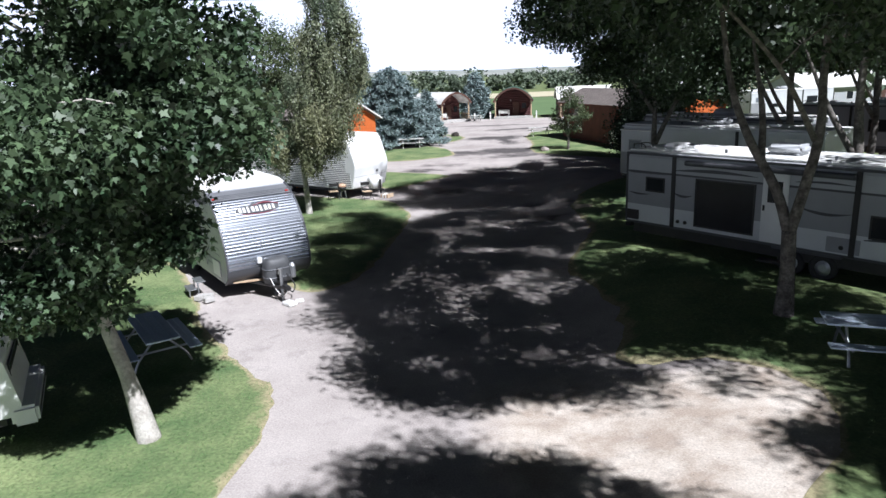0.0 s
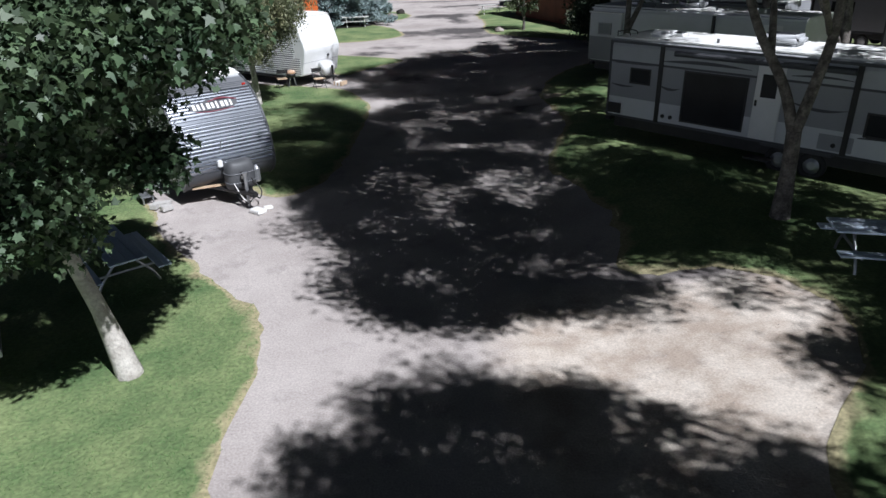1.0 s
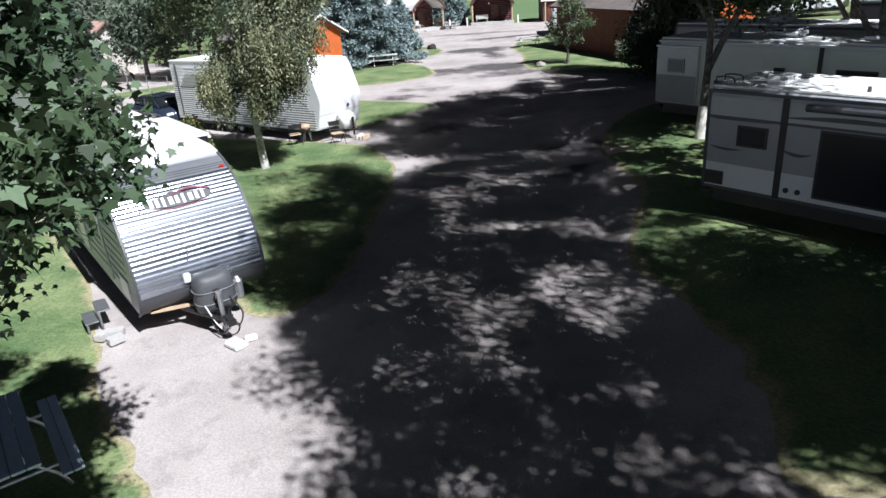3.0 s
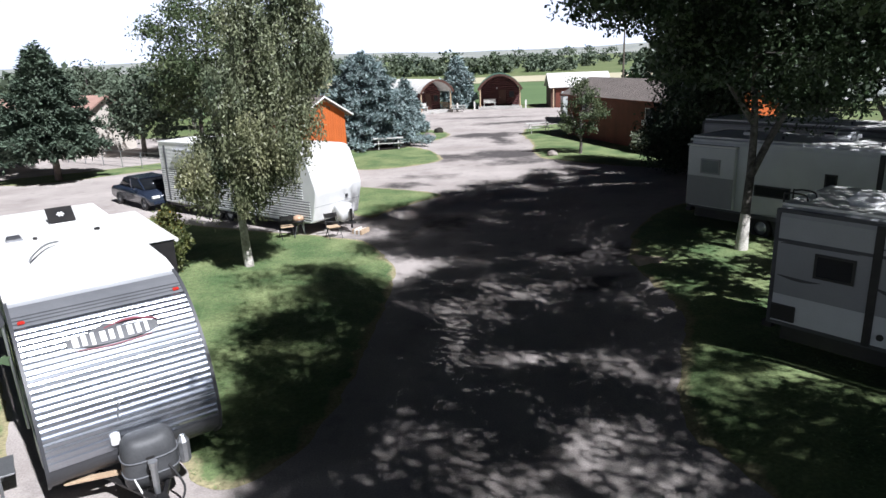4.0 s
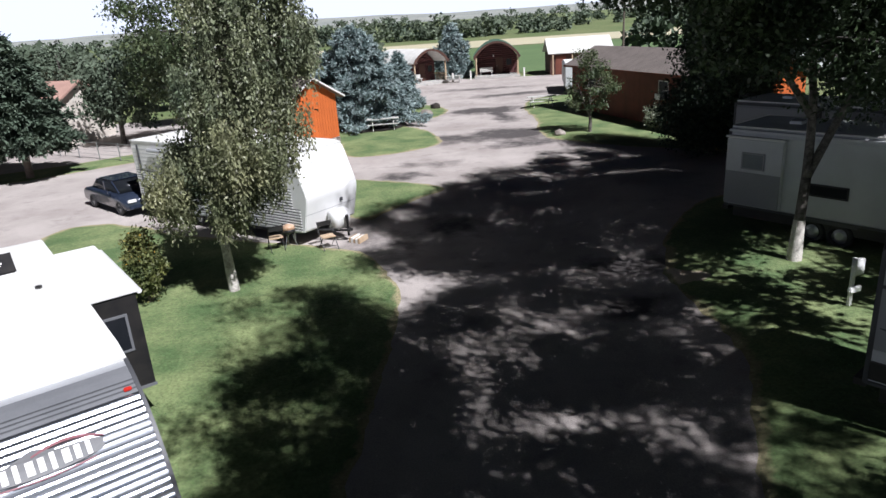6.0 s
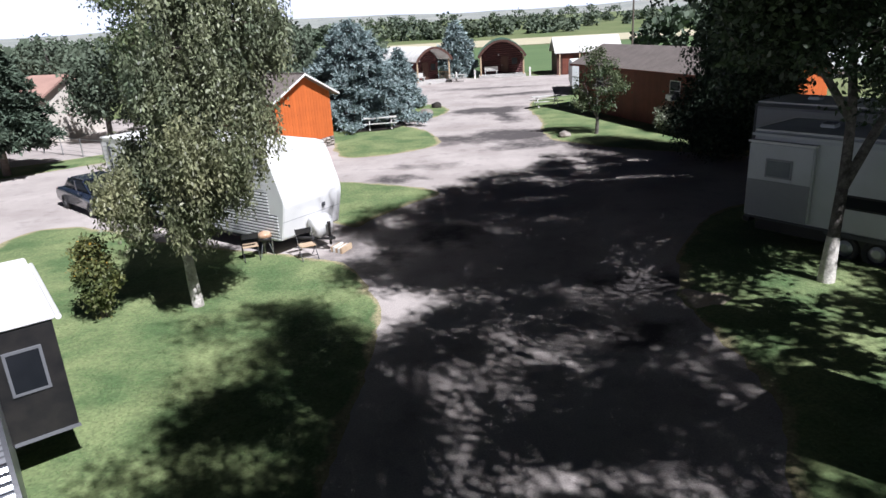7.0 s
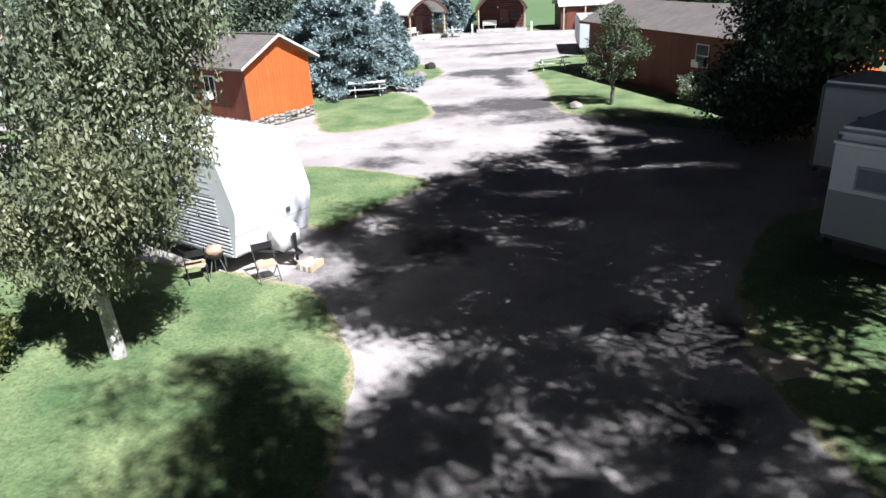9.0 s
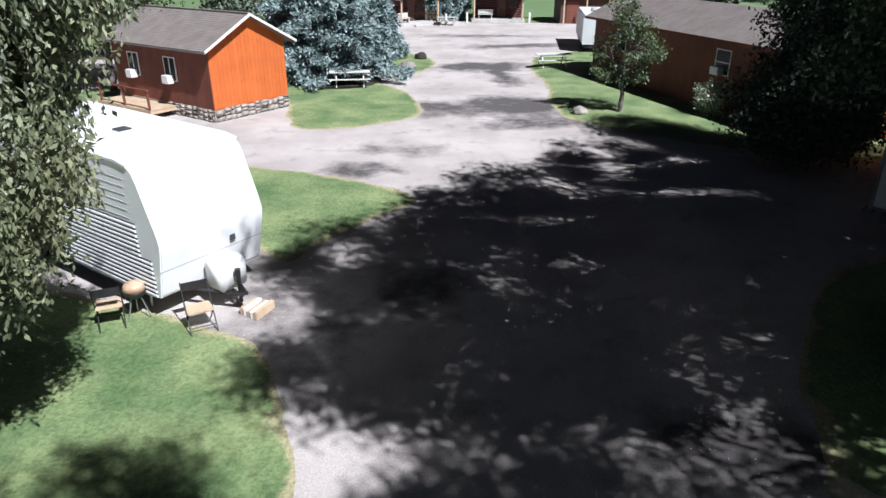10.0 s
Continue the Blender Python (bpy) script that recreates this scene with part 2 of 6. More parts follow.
GREENROOF = paint("green metal roof", (0.07, 0.14, 0.10), (0.10, 0.17, 0.13), 1.0, 0.5)
TINROOF = paint("pale metal roof", (0.72, 0.71, 0.68), (0.62, 0.61, 0.58), 0.8, 0.5)
MAROONLOG = paint("maroon stained boards", (0.10, 0.032, 0.03), (0.075, 0.026, 0.025), 1.4, 0.75, fine=0.12, bump=0.3, bscale=25)
TRIM = paint("white trim", (0.74, 0.73, 0.70), rough=0.6)
BLUEWOOD = paint("grey-blue painted boards", (0.55, 0.64, 0.76), (0.62, 0.70, 0.80), 2.5, 0.3, fine=0.12, bump=0.2, rand=0.1)
GREYWOOD = paint("weathered table boards", (0.55, 0.54, 0.51), (0.44, 0.43, 0.40), 2.5, 0.75, fine=0.12, bump=0.2, rand=0.1)
NAVY = paint("dark blue car paint", (0.022, 0.03, 0.05), (0.027, 0.036, 0.06), 1.0, 0.25, coat=0.6, fine=0.02)
TANWALL = paint("pale stucco", (0.66, 0.61, 0.54), (0.60, 0.55, 0.48), 1.0, 0.9)
PINKROOF = paint("faded red roof", (0.40, 0.25, 0.20), (0.34, 0.21, 0.17), 1.0, 0.9)


# ---- building helpers ----
def smooth01(v):
    v = min(1.0, max(0.0, v))
    return v * v * (3 - 2 * v)


def gz(x, y):
    """Height of the ground: the sites on the sun's side of the road lie half a metre higher."""
    return 0.45 * smooth01((x - 1.8) / 4.0) * (1 - 0.6 * smooth01((y - 33) / 12)) * (1 - smooth01((y - 66) / 16)) - 0.12 * smooth01((-x - 3) / 3) * (1 - smooth01((y - 10) / 6))


def part(name, bm, material, parent, label="", soft=False):
    me = bpy.data.meshes.new(name)
    bm.normal_update()
    if soft:
        for f in bm.faces:
            f.smooth = True
    bm.to_mesh(me)
    bm.free()
    me.materials.append(material)
    ob = new(name, me)
    if parent:
        ob.parent = parent
    if label:
        ob["label"] = label
    return ob


def thing(name, m, label, category, group="", kind=""):
    ob = new(name)
    ob.empty_display_size = 0.3
    ob.matrix_basis = m
    return tagged(ob, label, category, group, kind)


def box(bm, x0, x1, y0, y1, z0, z1, bevel=0.0, m=None):
    vs = [bm.verts.new((x, y, z)) for x in (x0, x1) for y in (y0, y1) for z in (z0, z1)]
    fs = [bm.faces.new([vs[i] for i in f]) for f in ((0, 1, 3, 2), (4, 6, 7, 5), (0, 4, 5, 1), (2, 3, 7, 6), (0, 2, 6, 4), (1, 5, 7, 3))]
    if bevel:
        r = bmesh.ops.bevel(bm, geom=list({e for f in fs for e in f.edges}), offset=bevel, segments=2, affect="EDGES", clamp_overlap=True)
        vs = list({v for v in vs if v.is_valid} | set(r["verts"]))
    if m is not None:
        bmesh.ops.transform(bm, matrix=m, verts=vs)
    return bm


def boxed(*a, **k):
    return box(bmesh.new(), *a, **k)


def tube(bm, pts, radii, n=8, cap=True):
    """A tapered tube along points."""
    pts = [Vector(p) for p in pts]
    rings = []
    for i, p in enumerate(pts):
        d = (pts[min(i + 1, len(pts) - 1)] - pts[max(i - 1, 0)]).normalized()
        a = d.orthogonal().normalized() if abs(d.z) < 0.99 else Vector((1, 0, 0))
        if i and rings:
            a = (last - d * last.dot(d)).normalized()
        last = a
        b = d.cross(a)
        r = radii[i] if isinstance(radii, (list, tuple)) else radii
        rings.append([bm.verts.new(p + (a * math.cos(2 * math.pi * k / n) + b * math.sin(2 * math.pi * k / n)) * r) for k in range(n)])
    for r0, r1 in zip(rings, rings[1:]):
        for k in range(n):
            bm.faces.new((r0[k], r0[(k + 1) % n], r1[(k + 1) % n], r1[k]))
    if cap:
        bm.faces.new(rings[0][::-1]), bm.faces.new(rings[-1])
    return bm


def tubed(*a, **k):
    return tube(bmesh.new(), *a, **k)


def prism(bm, profile, x0, x1, axis="x"):
    """A profile of (a, z) points, counter-clockwise, drawn out along x (a is y) or along y (a is x)."""
    put = (lambda s, a, z: (s, a, z)) if axis == "x" else (lambda s, a, z: (a, s, z))
    v0 = [bm.verts.new(put(x0, a, z)) for a, z in profile]
    v1 = [bm.verts.new(put(x1, a, z)) for a, z in profile]
    n = len(profile)
    fs = [bm.faces.new(v0[::-1]), bm.faces.new(v1)]
    for k in range(n):
        fs.append(bm.faces.new((v0[k], v0[(k + 1) % n], v1[(k + 1) % n], v1[k])))
    bmesh.ops.recalc_face_normals(bm, faces=fs)
    return bm


def strip(bm, line, x0, x1, thick):
    """A sheet of that thickness that follows a line of (y, z) points, from x0 to x1."""
    off = []
    for i, (y, z) in enumerate(line):
        ya, za = line[max(i - 1, 0)]
        yb, zb = line[min(i + 1, len(line) - 1)]
        dy, dz = yb - ya, zb - za
        l = math.hypot(dy, dz) or 1
        off.append((y - dz / l * thick, z + dy / l * thick))
    return prism(bm, list(line) + off[::-1], x0, x1)


def curve_pts(pts, n=6, closed=False):
    """Catmull-Rom through points."""
    out, k = [], len(pts)
    rng = range(k if closed else k - 1)
    for i in rng:
        g = [np.array(pts[(i + j) % k] if closed else pts[min(max(i + j, 0), k - 1)], float) for j in (-1, 0, 1, 2)]
        for s in range(n):
            t = s / n
            out.append(tuple(0.5 * (2 * g[1] + (g[2] - g[0]) * t + (2 * g[0] - 5 * g[1] + 4 * g[2] - g[3]) * t * t + (3 * g[1] - g[0] - 3 * g[2] + g[3]) * t ** 3)))
    if not closed:
        out.append(tuple(map(float, pts[-1])))
    return out


def raw(name, verts, faces, material, parent=None, smooth=False):
    me = bpy.data.meshes.new(name)
    me.from_pydata(verts, [], faces)
    me.materials.append(material)
    if smooth:
        me.polygons.foreach_set("use_smooth", [True] * len(me.polygons))
    ob = new(name, me)
    if parent:
        ob.parent = parent
    return ob


from mathutils.geometry import delaunay_2d_cdt


def patch(name, outline, material, lift, rough=0.12, step=0.8, label="", crown=0.0):
    """A piece of ground surface inside a smoothed outline, laid on the ground's height, with an uneven border."""
    ring = np.array(curve_pts(outline, 8, True))
    dense = []
    for a, b in zip(ring, np.roll(ring, -1, 0)):
        k = max(1, int(np.hypot(*(b - a)) / 0.22))
        for i in range(k):
            p = a + (b - a) * i / k
            w = rough * (noise.noise((p[0] * 0.9, p[1] * 0.9, 3.1)) + 0.7 * noise.noise((p[0] * 3.1, p[1] * 3.1, 7.7)))
            dense.append((p[0] + w, p[1] + w * 0.8))
    dense = np.array(dense)
    lo, hi = dense.min(0), dense.max(0)
    gx, gy = np.meshgrid(np.arange(lo[0], hi[0], step), np.arange(lo[1], hi[1], step))
    grid = np.stack([gx.ravel(), gy.ravel()], 1)
    x, y = grid[:, 0], grid[:, 1]
    inside = np.zeros(len(grid), bool)
    for (x0, y0), (x1, y1) in zip(dense, np.roll(dense, -1, 0)):
        if y0 != y1:
            inside ^= ((y0 > y) != (y1 > y)) & (x < (x1 - x0) * (y - y0) / (y1 - y0) + x0)
    grid = grid[inside]
    near = np.array([np.hypot(*(dense - p).T).min() for p in grid]) if len(grid) else np.zeros(0)
    grid, near = grid[near > 0.18], near[near > 0.18]
    verts = [Vector(p) for p in dense] + [Vector(p) for p in grid]
    nd = len(dense)
    out, _, faces, orig, *_ = delaunay_2d_cdt(verts, [], [list(range(nd))], 1, 1e-5)
    dist = []
    for o in orig:
        dist.append(0.0 if not o or o[0] < nd else float(near[o[0] - nd]))
    vs = []
    for p, d in zip(out, dist):
        vs.append((p.x, p.y, gz(p.x, p.y) + (0.007 if crown else lift) + (crown * smooth01(d / 0.4) + 0.02 * noise.noise((p.x * 1.3, p.y * 1.3, 0)) if d and crown else 0)))
    fs = [list(f) for f in faces]
    ob = raw(name, vs, fs, material, smooth=True)
    at = ob.data.attributes.new("border", "FLOAT", "POINT")
    at.data.foreach_set("value", dist)
    return tagged(ob, label, kind="structure")


# ---- ground ----
def steps(lo, hi, near0, near1, fine, coarse):
    out, v = [], near0
    while v <= near1:
        out.append(v)
        v += fine
    v, d = near1, coarse
    while v < hi:
        v += d
        d *= 1.5
        out.append(min(v, hi))
    v, d = near0, coarse
    while v > lo:
        v -= d
        d *= 1.5
        out.append(max(v, lo))
    return sorted(set(out))


xs, ys = steps(-2500, 2500, -32, 32, 0.8, 2), steps(-600, 3500, -20, 100, 0.8, 2)
raw_v = [(x, y, gz(x, y) - 0.06) for y in ys for x in xs]
nx = len(xs)
raw_f = [(j * nx + i, j * nx + i + 1, (j + 1) * nx + i + 1, (j + 1) * nx + i) for j in range(len(ys) - 1) for i in range(nx - 1)]
tagged(raw("ground", raw_v, raw_f, FIELD, smooth=True), "dry green valley floor round the camp ground", kind="structure")

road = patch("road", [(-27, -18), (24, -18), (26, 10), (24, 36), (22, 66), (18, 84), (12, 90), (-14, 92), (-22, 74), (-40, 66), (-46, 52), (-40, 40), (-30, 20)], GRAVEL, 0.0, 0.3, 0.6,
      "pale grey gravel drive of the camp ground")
lawn_label = "mown green lawn with a dry straw border"
lawn_w = patch("lawn_west", [(-3.5, -14), (-3.4, 3), (-3.55, 5.9), (-3.5, 7.8), (-4.0, 9.4), (-5.3, 10.9), (-6.5, 12.4), (-7.6, 14.1), (-8.5, 15.8), (-10.2, 18.4), (-16, 25), (-23, 29.5), (-26, 10), (-24, -14)],
      LAWN, 0, 0.14, 0.8, lawn_label, 0.03)
lawn_b = patch("lawn_birch", [(-5.3, 16.0), (-4.3, 15.9), (-3.6, 17.4), (-3.25, 20.3), (-3.1, 24.3), (-3.15, 26.4), (-3.6, 28.3), (-4.7, 30.3), (-6.3, 31.3), (-8.4, 32.1), (-12.0, 33.6), (-15.5, 35.6), (-17.6, 35.4),
      (-17.5, 32.8), (-14.5, 28.5), (-10.8, 23.3), (-7.3, 18.6)], LAWN, 0, 0.14, 0.7, lawn_label, 0.03)
lawn_d = patch("lawn_wedge", [(-5.0, 34.2), (-4.4, 35.2), (-3.1, 37.2), (-2.1, 38.4), (-2.9, 39.6), (-4.7, 40.6), (-6.8, 41.4), (-9.2, 41.9), (-10.0, 40.4), (-8.2, 37.4), (-6.4, 35.4)], LAWN, 0, 0.14, 0.7, lawn_label, 0.03)
patch("lawn_spruce", [(-7.9, 47.6), (-5.6, 47.3), (-3.4, 48.7), (-2.5, 50.4), (-2.8, 52.6), (-3.8, 55.6), (-5.2, 57.6), (-7.2, 60.5), (-11, 63), (-13, 60), (-9.5, 53)], LAWN, 0, 0.14, 0.8, lawn_label, 0.03)
patch("lawn_stone", [(-5.6, 60.6), (-3.6, 60.6), (-2.5, 63.4), (-2.4, 65.6), (-3.6, 68.5), (-6.5, 71), (-9.5, 70), (-9.0, 65)], LAWN, 0, 0.14, 0.8, lawn_label, 0.03)
lawn_e = patch("lawn_east", [(3.45, 10.2), (3.75, 12.6), (3.5, 15), (3.0, 17.2), (3.5, 19.4), (4.3, 22.0), (4.2, 24.6), (4.3, 27.2), (5.4, 30.2), (8, 33.4), (13, 34), (19, 27), (22, 18), (22, -12), (5, -12), (4.3, 1), (4.2, 3.9), (4.9, 5.2), (6.1, 6.6), (6.4, 8.2), (5.4, 9.6)],
      LAWN, 0, 0.2, 0.8, lawn_label, 0.03)
patch("lawn_cabin", [(3.9, 49.2), (5.2, 46.9), (7.2, 45.0), (9.5, 43.4), (13, 42.0), (19, 44), (20, 66), (9, 69), (5.0, 67.5), (3.9, 64.2), (3.7, 60.6), (3.9, 56.4), (3.6, 52.4)], LAWN, 0, 0.14, 0.8, lawn_label, 0.03)
patch("verge", [(-20, 51.0), (-23, 48.2), (-26.5, 45.4), (-29.5, 45.6), (-30, 47.6), (-26, 50), (-22.5, 53), (-18, 57.5), (-16.6, 56)], LAWN, 0, 0.3, 1.2, "grass verge beside the gravel", 0.03)
# ground patch with the shade under the spruce boughs painted in
patch("spruce_shade", [(-9.8, 56.8), (-7.8, 55.6), (-6.0, 56.2), (-5.2, 58.2), (-6.5, 60.6), (-9.6, 61.0)], SHADE_AND_STONE, 0.075, 0.2, 0.7, "near-black patch painting the shade under the blue spruce")


patch("bare_patch", [(4.2, 25.6), (5.0, 25.5), (5.2, 26.1), (4.7, 26.6), (4.4, 27.1), (4.05, 26.6)], SAND, 0, 0.12, 0.25, "bare sandy patch at the lawn edge", 0.055)
# darker stretches of the gravel: (x, y, half width, half length, strength)
dark_spots = ((-4.4, 31.2, 1.2, 1.6, 0.42), (4.1, 10.0, 0.9, 0.5, 0.7), (3.5, 27.6, 0.9, 0.6, 0.95), (3.0, 25.1, 0.9, 0.6, 0.95), (1.3, 51.8, 2.4, 2.2, 0.75), (-1.6, 51.2, 1.2, 1.5, 0.65), (0.6, 63.4, 2.9, 1.7, 0.75), (2.1, 60.5, 0.7, 4.0, 0.7),
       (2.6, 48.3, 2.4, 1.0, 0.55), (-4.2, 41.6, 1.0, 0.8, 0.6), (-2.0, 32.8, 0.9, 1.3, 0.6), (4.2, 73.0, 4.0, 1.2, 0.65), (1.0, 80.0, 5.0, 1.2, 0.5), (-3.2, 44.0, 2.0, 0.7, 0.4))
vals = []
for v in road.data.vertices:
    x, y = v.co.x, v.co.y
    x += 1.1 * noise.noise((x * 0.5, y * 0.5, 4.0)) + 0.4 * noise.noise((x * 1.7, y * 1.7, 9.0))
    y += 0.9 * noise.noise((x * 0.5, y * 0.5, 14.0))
    vals.append(max(s * math.exp(-((x - a) / w) ** 4 - ((y - b) / l) ** 4) for a, b, w, l, s in dark_spots))
# bare tan dirt of the camp site on the sunny side
pad = [smooth01((v.co.x + 0.6) / 2.4) * smooth01((10.6 - v.co.y) / 2.2) for v in road.data.vertices]
road.data.attributes.new("dirt", "FLOAT", "POINT").data.foreach_set("value", pad)
road.data.attributes.new("dark_blend", "FLOAT", "POINT").data.foreach_set("value", vals)


def quad_sheet(name, x0, x1, y0, y1, z, material, label):
    n, rows = 24, 3
    vs = [(x0 + (x1 - x0) * i / n, y0 + (y1 - y0) * j / rows + 2.5 * noise.noise((i * 0.7, j * 3.0, 0)), z) for j in range(rows + 1) for i in range(n + 1)]
    fs = [(j * (n + 1) + i, j * (n + 1) + i + 1, (j + 1) * (n + 1) + i + 1, (j + 1) * (n + 1) + i) for j in range(rows) for i in range(n)]
    return tagged(raw(name, vs, fs, material), label, kind="structure")


quad_sheet("crop_field", -60, 110, 97, 168, 0.02, CROP, "even green crop field behind the cabins")
quad_sheet("stubble_strip", -90, 160, 172, 215, 0.02, STUBBLE, "pale straw-coloured strip beyond the field")


def hill(name, y, x0, x1, top, depth, seed, tilt=0.0):
    n, rows = 90, 7
    vs = []
    for j in range(rows + 1):
        for i in range(n + 1):
            x = x0 + (x1 - x0) * i / n
            h = top * (0.72 + 0.5 * noise.noise((x * 0.0016 + seed, seed, 0)) + 0.12 * noise.noise((x * 0.008, seed * 2, 0)))
            vs.append((x, y + depth * j / rows, max(0, h * math.sin(min(1, j / (rows - 2)) * math.pi / 2)) - 2 + tilt * x))
    fs = [(j * (n + 1) + i, j * (n + 1) + i + 1, (j + 1) * (n + 1) + i + 1, (j + 1) * (n + 1) + i) for j in range(rows) for i in range(n)]
    return tagged(raw(name, vs, fs, HILL, smooth=True), "low dry hills on the horizon", kind="structure")


hill("backdrop_hill", 1500, -2200, 1800, 28, 600, 2.3)
hill("backdrop_hill_west", 700, -1400, -260, 9, 300, 7.9)


# pale haze of the summer sky all round the horizon
HAZE = bpy.data.materials.new("sky haze")
HAZE.use_nodes = True
hz = HAZE.node_tree
em = hz.nodes.new("ShaderNodeEmission")
em.inputs["Color"].default_value, em.inputs["Strength"].default_value = (0.9, 0.94, 1.04, 1), 0.8
hz.links.new(em.outputs[0], hz.nodes["Material Output"].inputs["Surface"])
ring_v = [(3400 * math.cos(a), 3400 * math.sin(a), z) for z in (-40, 180, 380) for a in (2 * math.pi * k / 72 for k in range(72))]
ring_f = [(r * 72 + (k + 1) % 72, r * 72 + k, (r + 1) * 72 + k, (r + 1) * 72 + (k + 1) % 72) for r in range(2) for k in range(72)]
tagged(raw("backdrop_sky", ring_v, ring_f, HAZE), "pale summer sky along the horizon", kind="structure")


# ---- trees ----
def leaf_mesh(centres, spread, count, size, droop, rng, aspect=0.6, flat=0.0):
    """Leaves as bent rhombs (two triangles each) scattered about the given clump centres."""
    k = len(centres)
    idx = rng.integers(0, k, count)
    p = centres[idx] + rng.normal(0, 1, (count, 3)).clip(-1.7, 1.7) * spread[idx][:, None] * np.array([0.4, 0.4, 2.1] if droop else [1, 1, 0.8])
    if droop:
        p[:, 2] -= np.abs(rng.normal(0, droop, count))
    d = rng.normal(0, 1, (count, 3))
    d[:, 2] = d[:, 2] * (1 - flat) - (1.6 if droop else 0.35)
    d /= np.linalg.norm(d, axis=1, keepdims=True)
    s = np.cross(d, rng.normal(0, 1, (count, 3)))
    s /= np.linalg.norm(s, axis=1, keepdims=True)
    nrm = np.cross(d, s)
    l = size * rng.uniform(0.6, 1.35, (count, 1))
    v = np.empty((count, 4, 3))
    v[:, 0] = p
    v[:, 1] = p + d * l * 0.5 + s * l * aspect * 0.5 + nrm * l * 0.1
    v[:, 2] = p + d * l
    v[:, 3] = p + d * l * 0.5 - s * l * aspect * 0.5 + nrm * l * 0.1
    return v.reshape(-1, 3)


LOBED = np.array([(0, 0), (0.32, 0.0), (0.25, 0.17), (0.5, 0.38), (0.2, 0.5), (0.0, 1.0), (-0.2, 0.5), (-0.5, 0.38), (-0.25, 0.17), (-0.32, 0.0)])


def lobed_mesh(centres, spread, count, size, rng):
    """Maple leaves: five-lobed outlines, blades hanging outward and down about the clump centres."""
    idx = rng.integers(0, len(centres), count)
    p = centres[idx] + rng.normal(0, 1, (count, 3)).clip(-1.8, 1.8) * spread[idx][:, None] * np.array([1, 1, 0.75])
    d = rng.normal(0, 1, (count, 3)) + np.array([0, 0, -0.7])
    d /= np.linalg.norm(d, axis=1, keepdims=True)
    up = np.array([0, 0, 1.0]) + rng.normal(0, 0.55, (count, 3))
    s = np.cross(d, up)
    s /= np.linalg.norm(s, axis=1, keepdims=True)
    nrm = np.cross(s, d)
    l = size * rng.uniform(0.55, 1.25, (count, 1, 1))
    bend = -0.12 * np.abs(LOBED[:, 0]) - 0.18 * LOBED[:, 1] ** 2
    v = p[:, None] + l * (d[:, None] * LOBED[None, :, 1:] + s[:, None] * LOBED[None, :, :1] * 1.1 + nrm[:, None] * bend[None, :, None])
    return v.reshape(-1, 3)


def quads_ob(name, v, material, parent, label="", k=4):
    """Loose faces of k corners each as one mesh."""
    me = bpy.data.meshes.new(name)
    n = len(v) // k
    me.vertices.add(len(v))
    me.vertices.foreach_set("co", v.astype(np.float32).ravel())
    me.loops.add(k * n)
    me.loops.foreach_set("vertex_index", np.arange(k * n, dtype=np.int32))
    me.polygons.add(n)
    me.polygons.foreach_set("loop_start", np.arange(0, k * n, k, dtype=np.int32))
    me.update(calc_edges=True)
    me.materials.append(material)
    ob = new(name, me)
    ob.parent = parent
    if label:
        ob["label"] = label
    return ob


